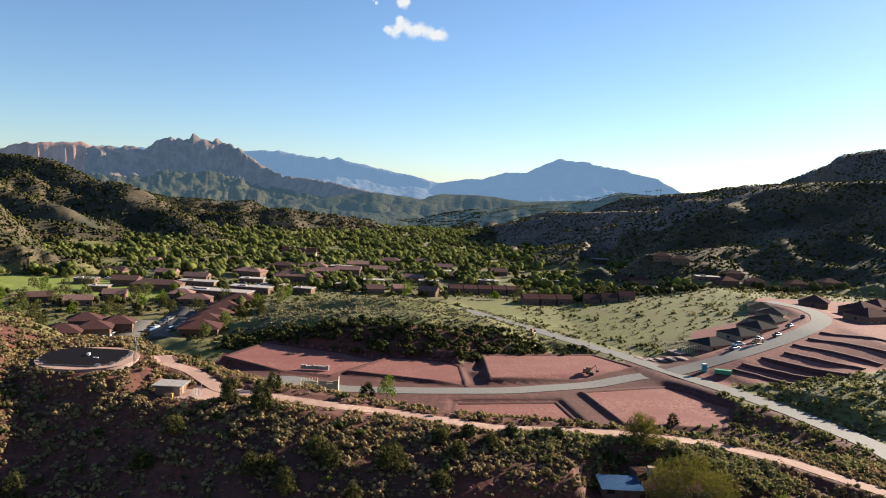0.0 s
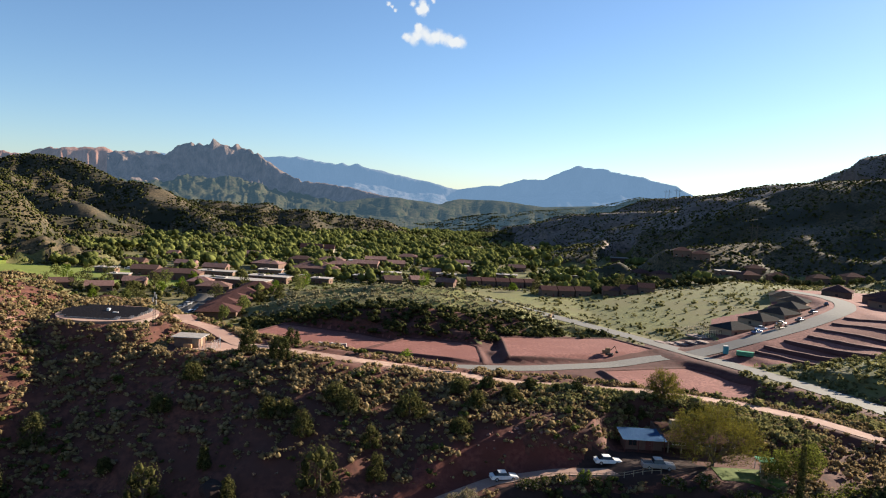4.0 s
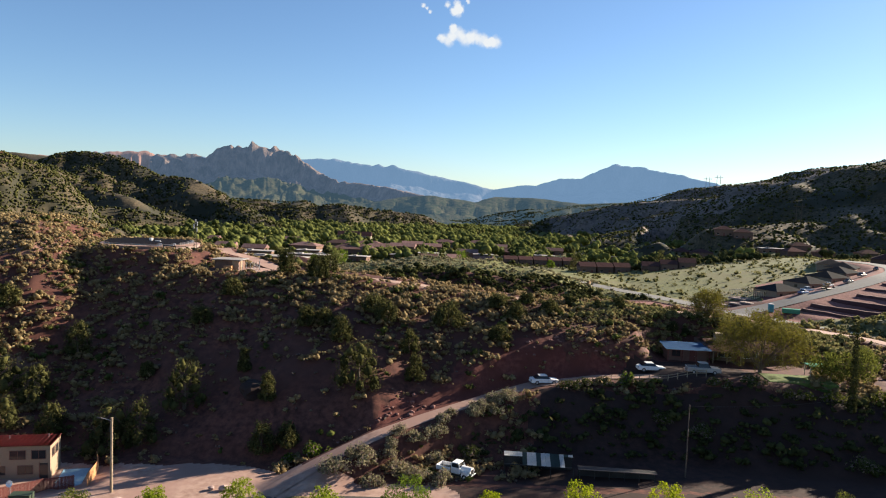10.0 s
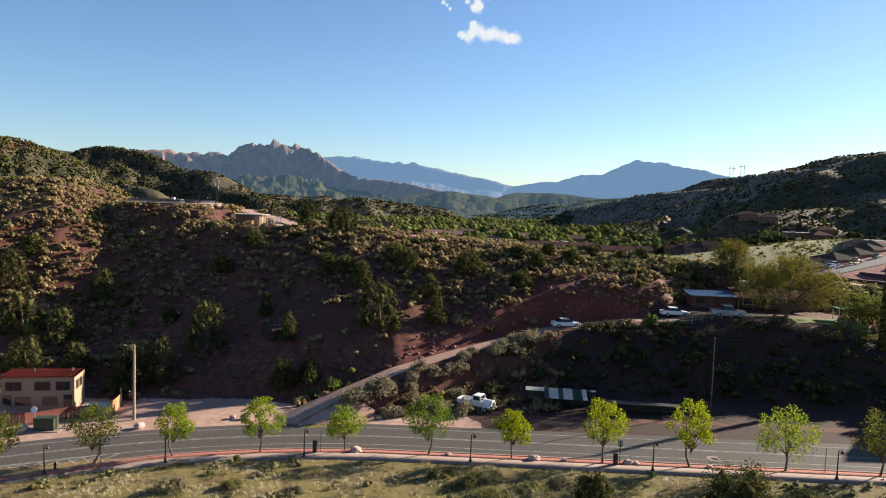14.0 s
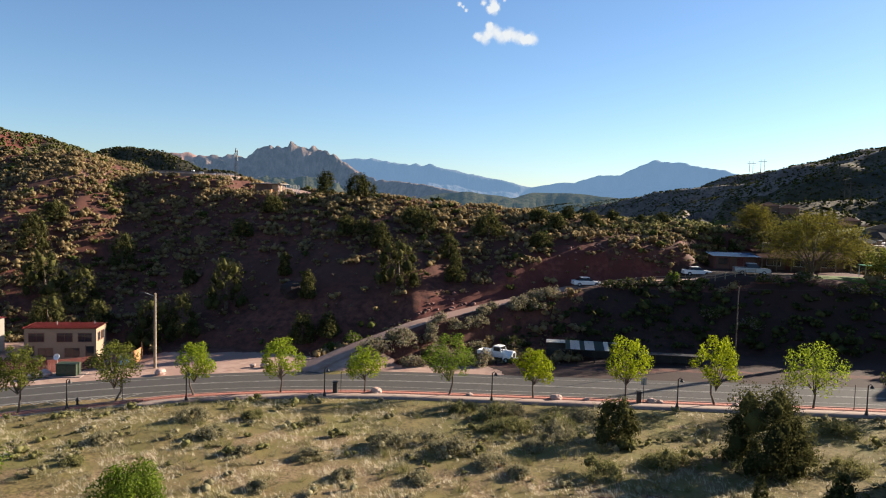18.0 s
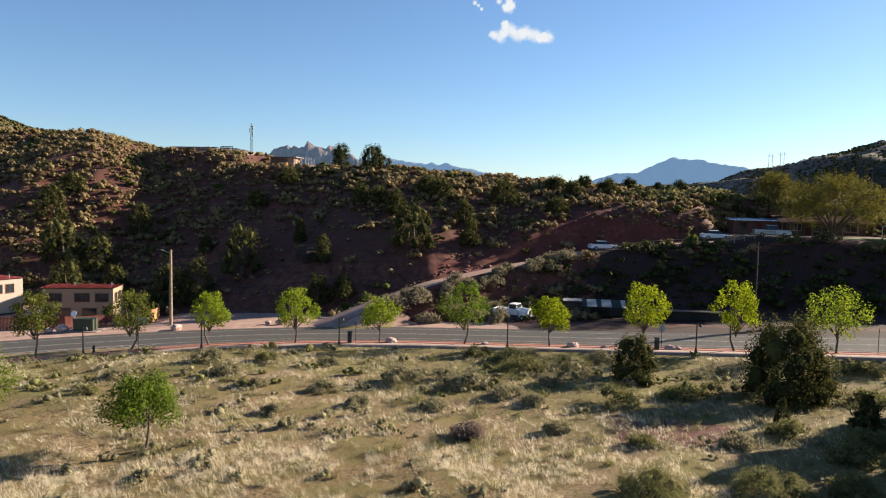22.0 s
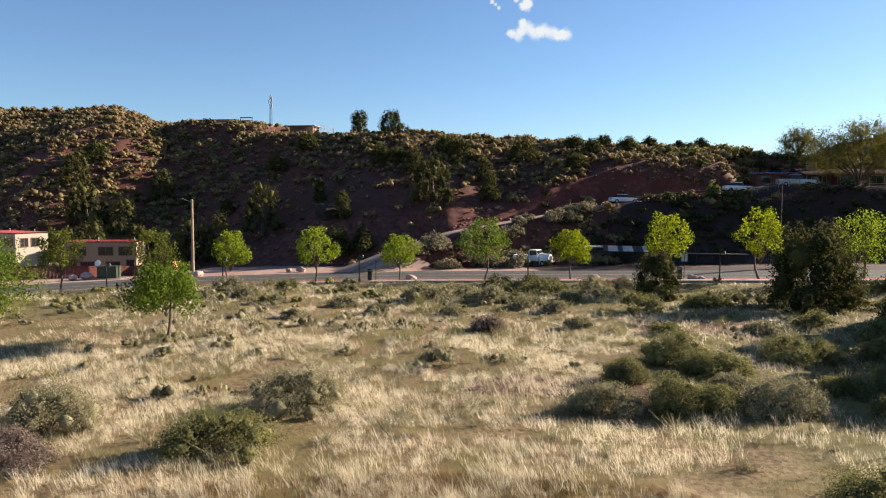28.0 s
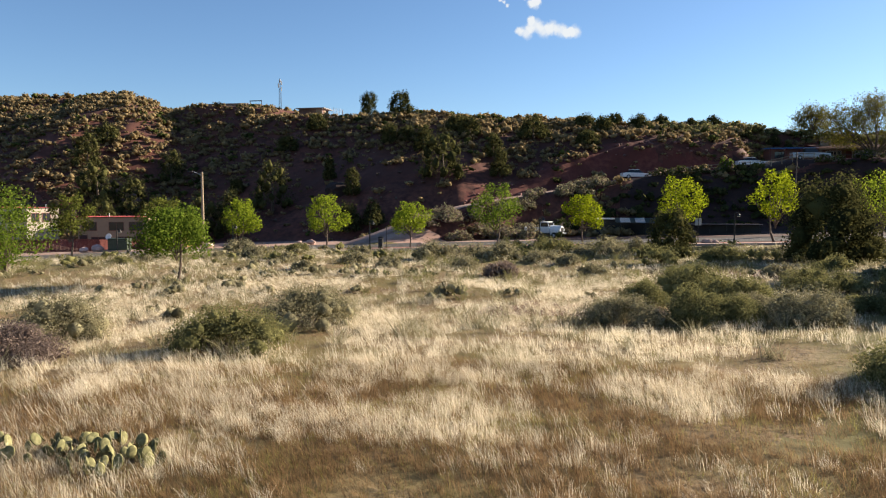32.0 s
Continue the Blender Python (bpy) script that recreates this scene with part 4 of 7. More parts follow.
        new("side", raw_mesh("side", np.concatenate(rows), f, [M["turned"]], flat=False)).parent = ob


# ---- plants in great numbers ----
def bush_proto(rng, n, size, lumps=4, flat=0.75):
    c = rng.normal(size=(lumps, 3)) * (0.28, 0.28, 0.07) + (0, 0, 0.30)
    r = 0.28 + 0.16 * rng.random(lumps)
    return merged(balls(rng, c[:2], r[:2] * 0.74, flat, 12, 0.22), leaves(rng, c, r * 1.1, n, size, flat, 0.55))


rng = np.random.default_rng(5)
shrub = [bush_proto(rng, 24, 0.27, 4, 0.72) for _ in range(10)]
small = [bush_proto(rng, 8, 0.4, 2) for _ in range(6)]


def plant(name, protos, X, Y, lo, hi, material, label, category, sink=0.03, seed=1):
    g = np.random.default_rng(seed)
    n = len(X)
    s = lo + (hi - lo) * g.random(n) ** 2
    xyz = np.stack([X, Y, land(X, Y) - sink * s], 1)
    return scatter(name, protos, xyz, s, g.random(n) * 6.283, M[material], label, category)


def on_slope(rng, n):
    """Places on the near ridge, off its roads and cuttings."""
    x = -150 + 250 * rng.random(n)
    y = 96 + 90 * rng.random(n) ** 1.15
    a = np.degrees(np.arctan2(x, y))
    d = np.minimum(to_line(x, y, TRACK)[0], to_line(x, y, RIDGE_ROAD)[0])
    q = zone(x, y)
    keep = (a > -47) & (a < 33) & (d > 3.0) & (np.isin(q, (1, 5, 6, 11)) | ((q == 2) & (rng.random(n) < 0.35))) & (np.hypot(x + 65, y - 93) > 8) & (np.hypot(x - 39, y - 128) > 13) & (np.hypot(x + 79.5, y - 157.5) > 11.5) & (np.hypot(x + 57, y - 146.5) > 4.5) & (np.hypot(x + 50, y - 148) > 4)
    keep &= fbm(x / 9, y / 9, 77, 3) > -0.62 + 0.4 * rng.random(n)
    hollow = smooth(0.9, 0.4, np.hypot((x + 38) / 50, (y - 108) / 22))
    keep &= rng.random(n) > 0.88 * hollow
    return x[keep], y[keep]


x, y = on_slope(rng, 15500)
plant("sagebrush", shrub, x, y, 0.6, 2.1, "hillsage", "pale sagebrush scattered over the red slope", "shrub", seed=2)
x, y = on_slope(rng, 9000)
top = (y > 132) & (y < 150) & (x < 30)
plant("ridge_sagebrush", shrub, x[top], y[top], 0.6, 1.7, "hillsage", "pale sagebrush crowning the ridge", "shrub", seed=26)
x, y = on_slope(rng, 1700)
plant("scrub", shrub, x, y, 0.8, 2.1, "green", "dark green scrub bushes scattered over the red slope", "shrub", seed=3)
x, y = on_slope(rng, 4500)
plant("low_weeds", small, x, y, 0.3, 0.8, "brush", "low dry weeds between the bushes", "weeds", seed=4)

# valley and far hills
blob = []
for _ in range(9):
    c = rng.normal(size=(5, 3)) * (0.24, 0.24, 0.13) + (0, 0, 0.5)
    r = 0.2 + 0.15 * rng.random(5)
    blob.append(merged(balls(rng, c[:4], r[:4] * 0.9, 0.95), leaves(rng, c, r * 1.1, 26, 0.17, 0.95, 0.75)))
dot = [balls(rng, [(0, 0, 0.32)], [0.55], 0.85, 6, 0.25) for _ in range(8)]


def placed(rng, n, x0, x1, y0, y1, ok):
    x, y = x0 + (x1 - x0) * rng.random(n), y0 + (y1 - y0) * rng.random(n)
    a = np.degrees(np.arctan2(x, y))
    keep = (a > -46) & (a < 32) & ok(x, y)
    return x[keep], y[keep]


CAR_PARKS = [[(-145, 312, -8), (-150, 326, -8), (-154, 340, -8), (-159, 366, -8)], [(-129, 328, -8), (-136, 345, -8), (-140, 365, -8), (-146, 404, -8)]]


def roads_clear(x, y, m=7):
    parks = np.minimum.reduce([to_line(x, y, p)[0] for p in CAR_PARKS]) > 9
    return parks & (np.minimum.reduce([to_line(x, y, p)[0] for p in (MAIN_ROAD, WEST_ROAD, EAST_ROAD, FAR_ROAD)]) > m)


def low(x, y):
    return land(x, y) < valley(x, y) + 4


x, y = placed(rng, 8500, -620, 160, 480, 1700, lambda x, y: low(x, y) & (zone(x, y) == 5) & (fbm(x / 45, y / 45, 91, 4) > -0.22) & roads_clear(x, y) & ~((x > -190) & (x < 0) & (y < 640) & (rng.random(len(x)) < 0.45)))
plant("valley_trees", blob, x, y, 4.5, 12.5, "cotton", "green cottonwood trees filling the valley floor", "trees", seed=5)
x, y = placed(rng, 6000, -480, 260, 330, 1700, lambda x, y: low(x, y) & (zone(x, y) == 5) & (fbm(x / 40, y / 40, 95, 3) > -0.1) & roads_clear(x, y) & ((y > 460) | (x < -100)))
plant("valley_scrub_trees", blob, x, y, 2.5, 8, "cotton_dull", "olive and brown trees between the village roofs", "trees", seed=6)
x, y = placed(rng, 150000, -760, 700, 480, 1900, lambda x, y: ~low(x, y) & (fbm(x / 70, y / 70, 97, 4) > -0.5 + 0.45 * rng.random(len(x))))
# paler leaves past x=60 stand in for haze over the shaded hill
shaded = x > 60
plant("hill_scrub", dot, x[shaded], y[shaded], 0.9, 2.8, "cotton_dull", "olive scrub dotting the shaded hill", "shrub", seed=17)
x, y = x[~shaded], y[~shaded]
ax, ay = placed(rng, 15000, -500, -320, 430, 720, lambda x, y: ~low(x, y))
plant("spur_brush", dot, ax, ay, 0.8, 2.4, "cotton_dull", "olive brush covering a near spur", "shrub", seed=20)
front = (x < -330) & (y < 720)
plant("hill_brush", dot, x[front], y[front], 0.8, 2.4, "cotton_dull", "olive brush on a near spur with red cliffs", "shrub", seed=19)
x, y = x[~front], y[~front]
plant("hill_junipers", dot, x, y, 1.2, 4.2, "juniper", "dark junipers dotting the far hills", "shrub", seed=7)
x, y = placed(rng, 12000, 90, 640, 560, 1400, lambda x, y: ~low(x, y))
# same paled leaf colour, again in place of haze
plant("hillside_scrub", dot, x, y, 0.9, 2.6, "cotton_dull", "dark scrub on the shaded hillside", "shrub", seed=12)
x, y = placed(rng, 4200, -100, 60, 286, 420, lambda x, y: (land(x, y) > valley(x, y) + 1.2) & (zone(x, y) != 7) & roads_clear(x, y, 5))
face = y < np.interp(x, [-80, -45, -15, 20], [322, 316, 311, 318]) + 8 * rng.random(len(x))
plant("knoll_scrub", small, x[~face], y[~face], 0.7, 2.4, "sage", "pale scrub on top of a low knoll", "shrub", seed=8)
plant("knoll_junipers", [bush_proto(rng, 26, 0.26, 5) for _ in range(5)], x[face], y[face], 1.4, 4.6, "juniper", "dark junipers crowding the steep face of a low knoll", "shrub", seed=18)
x, y = placed(rng, 22000, 40, 330, 150, 560, lambda x, y: np.isin(zone(x, y), (1, 5, 6)) & roads_clear(x, y, 5) & ((y < 260) | (rng.random(len(x)) < np.where(zone(x, y) == 6, 0.13, 0.3))))
plant("green_scrub", [bush_proto(rng, 14, 0.5) for _ in range(4)], x, y, 0.8, 2.6, "meadowbush", "green scrub beside the new road", "shrub", seed=9)
x, y = placed(rng, 9000, -420, 60, 200, 520, lambda x, y: (zone(x, y) == 5) & low(x, y) & roads_clear(x, y, 6) & (fbm(x / 25, y / 25, 103, 3) > -0.25))
plant("valley_brush", [bush_proto(rng, 12, 0.5) for _ in range(4)], x, y, 0.8, 3.4, "cotton_dull", "olive brush and weeds on the valley floor", "shrub", seed=11)
x, y = placed(rng, 1100, 60, 330, 470, 640, lambda x, y: low(x, y) & roads_clear(x, y, 6) & (fbm(x / 30, y / 30, 99, 3) > 0.0))
plant("dark_trees", blob, x, y, 3.5, 7.5, "juniper", "dark trees among the houses at the foot of a hill", "trees", seed=10)
x, y = placed(rng, 420, 12, 66, 134, 150, lambda x, y: to_line(x, y, RIDGE_ROAD)[0] > 3.2)
plant("ridge_scrub", [bush_proto(rng, 90, 0.22, 6) for _ in range(6)], x, y, 1.1, 2.4, "meadowbush", "tall scrub covering the ridge top", "shrub", seed=31)


# ---- grass of the near meadow ----
def tuft(rng, n, h, w, lean, spread=0.16, bends=1):
    """Blades out of one root, each of one or two pieces that bow over to the tip."""
    v = []
    for _ in range(n):
        a, q = rng.random() * 6.283, spread * math.sqrt(rng.random())
        bx, by = q * math.cos(a), q * math.sin(a)
        hh = h * (0.3 + 0.85 * rng.random())
        lx, ly = lean * hh * rng.normal() * 0.5 - 0.34 * hh + 0.5 * bx, lean * hh * rng.normal() * 0.5 + 0.5 * by
        t = rng.random() * 3.14
        wx, wy = w * math.cos(t), w * math.sin(t)
        knots = [(0.0, 0.0, 1.0), (0.32, 0.6, 0.9), (1.0, 1.0, 0.35)] if bends == 2 else [(0.0, 0.0, 1.0), (1.0, 1.0, 0.4)]
        for (l0, h0, w0), (l1, h1, w1) in zip(knots[:-1], knots[1:]):
            v += [(bx + lx * l0 - wx * w0, by + ly * l0 - wy * w0, hh * h0), (bx + lx * l0 + wx * w0, by + ly * l0 + wy * w0, hh * h0),
                  (bx + lx * l1 + wx * w1, by + ly * l1 + wy * w1, hh * h1), (bx + lx * l1 - wx * w1, by + ly * l1 - wy * w1, hh * h1)]
    return np.array(v), np.arange(len(v)).reshape(-1, 4)


def in_field(rng, n, r0, r1, seed, cut, patch=5.0):
    x, y = fan(rng, n, r0, r1)
    rd = (y - road_mid(x)) / np.sqrt(1 + (0.0144 * np.maximum(0, -14 - x)) ** 2)
    keep = (rd < -8.3) & (fbm(x / patch, y / patch, seed, 4) > cut) & (rng.random(n) < 0.3 + 1.1 * smooth(0.2, 0.8, vnoise(x / 1.5, y / 1.5, seed + 3) + 0.5))
    return x[keep], y[keep]


GRASS = [  # name, material, seed, threshold, label, height, then blades, half width and spread for the near, middle and far meadow
    ("dry_grass", "straw", 201, -0.16, "pale dry grass standing in the meadow", 1.0, ((9500, 30, 0.0025, 0.26), (21000, 13, 0.0050, 0.24), (40000, 8, 0.0105, 0.24))),
    ("rust_grass", "redgrass", 211, -0.9, "low rust-brown grass of the meadow", 0.66, ((30000, 11, 0.0058, 0.24), (12500, 9, 0.006, 0.5), (14000, 7, 0.0125, 0.4))),
    ("green_grass", "greengrass", 221, -0.2, "patches of short green grass in the meadow", 0.52, ((16000, 10, 0.0058, 0.28), (19000, 9, 0.006, 0.5), (27000, 7, 0.0125, 0.4))),
]
for name, material, seed, cut, label, h, rings in GRASS:
    for (r0, r1, sc), (n, blades, wide, spread) in zip(((6, 22, 0.72), (18, 46, 0.7), (42, 90, 0.62)), rings):
        x, y = in_field(rng, n, r0, r1, seed, cut, 2.6 if r0 < 10 else 3.6)
        r = np.hypot(x, y)
        rd = (y - road_mid(x)) / np.sqrt(1 + (0.0144 * np.maximum(0, -14 - x)) ** 2)
        side = smooth(0.13, 0.34, x / y + 0.3 * fbm(x / 9, y / 9, 255, 2)) * smooth(20, 34, r)
        verge = smooth(-30, -12, rd + 12 * fbm(x / 8, y / 8, 257, 3))
        if name == "dry_grass":
            k = rng.random(len(x)) < (0.10 + 0.90 * smooth(10, 23, r + 13 * fbm(x / 2.2, y / 2.2, 251, 4))) * (1 - 0.85 * side) * (1 - 0.45 * verge)
        elif name == "green_grass":
            k = rng.random(len(x)) < 0.45 + 0.55 * np.maximum(verge, side)
        else:
            k = rng.random(len(x)) < 1 - 0.5 * verge
        x, y = x[k], y[k]
        xyz = np.stack([x, y, land(x, y) - 0.02], 1)
        scatter(name, [tuft(rng, blades, 0.5, wide, 0.6, spread, 2 if r0 < 10 else 1) for _ in range(8)], xyz, sc * (0.55 + 0.7 * rng.random(len(x))) * h, rng.random(len(x)) * 1.9 - 0.5, M[material], label, "grass")


# ---- single trees and bushes ----
def tree(name, label, x, y, height, width, trunk, material, n, leaf, seed, lumps=9, group="", category="tree", z=None, airy=0.35, stems=1, bark="bark", spread=0.28, puff=1.0):
    """A tapered trunk with limbs and a crown of many leaves in uneven clumps."""
    g = np.random.default_rng(seed)
    ob = thing(name, label, category, group, (x, y, at(x, y) if z is None else z), float(g.random() * 360))
    r = 0.014 * height + 0.025
    ch = height - trunk
    bm = bmesh.new()
    for s in range(stems):
        ox, oy = (0, 0) if stems == 1 else (0.35 * math.cos(s * 2.1), 0.35 * math.sin(s * 2.1))
        k = Vector((ox * 2 + g.normal() * 0.04 * height, oy * 2 + g.normal() * 0.04 * height, trunk * 0.6))
        t = Vector((k.x * 1.3, k.y * 1.3, trunk + ch * 0.45))
        rod((ox, oy, -0.25), k, r, r * 0.78, 8, bm)
        rod(k, t, r * 0.78, r * 0.3, 8, bm)
    part("trunk", bm, M[bark], ob)
    cs, rs = [], []
    for i in range(lumps):
        a = 6.283 * i / lumps + g.normal() * 0.35
        h = (i * 0.618) % 1.0
        q = 0.5 * width * (spread + 0.42 * g.random()) * (1.0 - 0.55 * max(0, h - 0.45) / 0.55) * (0.75 + 0.25 * min(1, h * 4))
        c = (q * math.cos(a), q * math.sin(a), trunk + ch * (0.16 + 0.68 * h))
        cs.append(c)
        rs.append(puff * width * (0.15 + 0.10 * g.random()) * (1 - 0.3 * h))
    for i in range(0, lumps, 2):
        c = Vector(cs[i])
        part("limb", rod((0, 0, trunk * (0.75 + 0.25 * g.random())), c, r * 0.42, r * 0.12, 6), M[bark], ob)
    v, f = leaves(g, cs, rs, n, leaf, 0.95, airy)
    crown = new("crown", raw_mesh("crown", v, f, [M[material]]))
    crown.parent = ob
    crown["kind"] = "stuff"
    return ob


def bush(name, label, x, y, width, height, material, n, leaf, seed, group="", category="bush", twig="brush", long=1.0, turn=0):
    """A rounded shrub: a few stems from the root under a ragged mound of leaves."""
    g = np.random.default_rng(seed)
    ob = thing(name, label, category, group, (x, y, at(x, y) - 0.03), turn)
    lumps = 30 if n > 4000 else 16
    cs, rs = [], []
    for i in range(lumps):
        a, u = g.random() * 6.283, math.sqrt(g.random())
        q = 0.40 * width * u
        dome = height * math.sqrt(1 - 0.85 * u * u)
        r = min(0.17 * width, 0.30 * height) * (0.65 + 0.7 * g.random())
        cs.append((q * math.cos(a) * long, q * math.sin(a), max(0.5 * r, (dome - r) * (0.55 + 0.45 * g.random()))))
        rs.append(r)
    bm = bmesh.new()
    for c in cs[:8]:
        rod((c[0] * 0.15, c[1] * 0.15, -0.1), c, 0.03, 0.012, 5, bm)
    part("stem", bm, M["bark"], ob)
    rs = np.array(rs)
    v, f = merged(balls(g, cs, rs * (0.35 if twig else 0.5), 0.9, 12, 0.2), leaves(g, cs, rs * 1.25, n, leaf, 1.0, 0.45))
    v[:, 2] = np.maximum(v[:, 2], 0.02)
    top = new("foliage", raw_mesh("foliage", v, f, [M[material]], flat=False))
    top.parent = ob
    top["kind"] = "stuff"
    if twig:
        v, f = leaves(g, cs, rs, n // 5, leaf * 1.7, 0.9, 0.6)
        v[:, 2] = np.maximum(v[:, 2], 0.02)
        t = new("undergrowth", raw_mesh("undergrowth", v, f, [M[twig]]))
        t.parent = ob
        t["kind"] = "stuff"
    return ob


def juniper(name, label, x, y, width, height, n, leaf, seed, group="", material="juniper", z=None, pointed=0.6, dense=0.42):
    """A dark, irregular evergreen, clothed nearly to the ground."""
    g = np.random.default_rng(seed)
    ob = thing(name, label, "juniper", group, (x, y, at(x, y) if z is None else z), float(g.random() * 360))
    bm = rod((0, 0, -0.3), (g.normal() * 0.1, g.normal() * 0.1, height * 0.55), 0.04 * width + 0.05, 0.04, 7)
    part("trunk", bm, M["bark"], ob)
    cs, rs = [], []
    for i in range(17):
        h = (i + 0.5) / 17
        a = i * 2.4 + g.normal() * 0.3
        w = 0.5 * width * ((1 - h) ** pointed) * (0.55 + 0.3 * g.random())
        cs.append((w * math.cos(a), w * math.sin(a), height * (0.12 + 0.80 * h)))
        rs.append(width * (0.15 + 0.10 * g.random()) * (1 - 0.5 * h * pointed))
    for i in range(6):
        a = i * 1.05 + g.random()
        cs.append((0.33 * width * math.cos(a), 0.33 * width * math.sin(a), 0.13 * height))
        rs.append(width * 0.17)
    rs = np.array(rs)
    v, f = merged(balls(g, cs, rs * dense, 1.2, 12, 0.25), leaves(g, cs, rs, n, leaf, 1.25, 0.4))
    v[:, 2] = np.maximum(v[:, 2], 0.03)
    c = new("crown", raw_mesh("crown", v, f, [M[material]], flat=False))
    c.parent = ob
    c["kind"] = "stuff"
    return ob


# trees along the road: place along it, height, width, clear stem, leaf colour
for i, (x, h, w, t, m, word) in enumerate((
        (-52.0, 7.0, 4.2, 2.4, "deep", "dark green"), (-45.0, 6.6, 5.0, 1.6, "deep", "olive green"), (-37.5, 6.0, 4.4, 1.7, "lime", "lime green"), (-28.6, 6.4, 4.6, 1.7, "lime", "lime green"),
        (-19.3, 5.1, 5.0, 1.7, "lime", "lime green"), (-9.8, 7.1, 5.0, 1.8, "fresh", "bright green"), (-0.5, 5.5, 4.0, 1.9, "yellow", "yellow-green"), (9.3, 7.2, 5.0, 2.0, "yellow", "yellow-green"),
        (18.5, 7.6, 4.8, 1.9, "yellow", "yellow-green"), (28.2, 7.0, 6.4, 1.9, "lime", "lime green"), (37.6, 6.8, 5.4, 1.9, "deep", "dark green"), (47.0, 6.8, 5.0, 1.9, "lime", "lime green"))):
    y = road_mid(x) - (7.2 if x < -50 else 5.5) * math.sqrt(1 + (0.0144 * max(0, -14 - x)) ** 2)
    tree("street_tree", f"young {word} street tree in a red gravel strip", x, float(y), h * 1.04, w * 1.2, t, m, 3000, 0.21, 300 + i, 24, "street trees along the road", z=float(road_z(x)) + 0.1, puff=0.74, spread=0.40)
tree("young_tree", "young spreading green tree alone in the meadow", -24.4, 41.0, 5.0, 5.5, 2.15, "fresh", 8000, 0.16, 330, 18, spread=0.36)
tree("meadow_tree", "green leafy tree at the edge of the meadow", -39.0, 43.6, 6.6, 7.2, 0.5, "fresh", 6000, 0.17, 331, 20)


def feathery(name, label, x, y, height, radius, stems, material, per, seed):
    """A wide vase of rising limbs that fork into fine switches, thinly leaved to their tips."""
    g = np.random.default_rng(seed)
    ob = thing(name, label, "tree", where=(x, y, at(x, y) - 0.1))
    part("trunk", rod((0, 0, -0.3), (0, 0, 0.9), 0.34, 0.3, 10), M["bark"], ob)
    twigs, tips, along = [], [], []
    for i in range(stems):
        a = 6.283 * (i + 0.3 * g.normal()) / stems
        u = 0.2 + 0.6 * g.random()
        out, tall = radius * u, height * (0.8 - 0.45 * u * u)
        knots = [Vector((out * c * math.cos(a + w), out * c * math.sin(a + w), 0.5 + (tall - 0.5) * h)) for c, h, w in ((0, 0, 0), (0.3, 0.38, 0.1 * g.normal()), (0.68, 0.72, 0.2 * g.normal()), (1, 1, 0.2 * g.normal()))]
        bm = bmesh.new()
        for k in range(3):
            rod(knots[k], knots[k + 1], (0.17, 0.12, 0.075)[k], (0.12, 0.075, 0.03)[k], 7, bm)
            along += [knots[k].lerp(knots[k + 1], t) for t in np.linspace(0.15, 1.0, 9)]
        part("limb", bm, M["bark"], ob)
    nodes = np.array(along)
    for i in range(stems * 42):
        a, u, shell = g.random() * 6.283, math.sqrt(g.random()), 0.62 + 0.4 * g.random()
        p = np.array((radius * u * math.cos(a), radius * u * math.sin(a), height * math.sqrt(1 - 0.92 * u * u))) * (shell, shell, shell)
        p[2] = max(p[2], 1.2)
        d = np.linalg.norm((nodes - p) * (1, 1, 0.7), axis=1) + 3.0 * (nodes[:, 2] > p[2] - 0.4)
        q, e = along[int(d.argmin())], Vector(p)
        mid = q.lerp(e, 0.5) + Vector((0, 0, -0.12 * (e - q).length))
        twigs += [(q, mid, 0.022), (mid, e, 0.014)]
        tips.append((mid, e))
        for _ in range(4):
            c = mid.lerp(e, g.random())
            w = c + Vector((0.5 * g.normal(), 0.5 * g.normal(), 0.25 + 0.8 * g.random()))
            twigs.append((c, w, 0.009))
            tips.append((c, w))
    v, f = [], []
    for q, e, r in twigs:
        d = (e - q).normalized()
        for side in (d.cross(Vector((0, 0, 1))).normalized() * r, d.cross(Vector((1, 0, 0.1))).normalized() * r):
            n = len(v)
            v += [q - side, q + side, e + side * 0.4, e - side * 0.4]
            f.append((n, n + 1, n + 2, n + 3))
    sw = new("switch", raw_mesh("switch", [tuple(p) for p in v], f, [M["bark"]]))
    sw.parent = ob
    sw["kind"] = "stuff"
    a, b = np.array([t[0] for t in tips]), np.array([t[1] for t in tips])
    pick = np.repeat(np.arange(len(tips)), per)
    c = a[pick] + (b - a)[pick] * (0.1 + 1.0 * g.random(len(pick)))[:, None] + 0.16 * g.normal(size=(len(pick), 3))
    v, f = leaves(g, c, np.full(len(c), 0.05), len(c), 0.17, 1.0, 0.1)
    crown = new("crown", raw_mesh("crown", v, f, [M[material]]))
    crown.parent = ob
    crown["kind"] = "stuff"
    return ob


feathery("feathery_tree", "wide feathery olive tree with bare rising limbs beside the house", 42.6, 124.6, 10.6, 9.6, 14, "olive", 12, 332)
tree("garden_tree", "dense green garden tree beside the hillside house", 51.6, 120.5, 6.0, 6.5, 1.2, "deep", 3000, 0.26, 333, 11)
tree("garden_tree", "dense green garden tree by the terrace", 57.6, 123.0, 6.6, 7.5, 1.2, "deep", 3200, 0.26, 334, 11)
feathery("ridge_tree", "broad pale green tree behind the ridge", 39.5, 146.5, 6.0, 4.8, 8, "olive", 7, 335)
tree("green_tree", "bright green bushy tree beside the ridge road", -20.0, 236.0, 8.5, 8.5, 0.8, "fresh", 1500, 0.4, 336, 9)

# narrow cypress
g = np.random.default_rng(40)
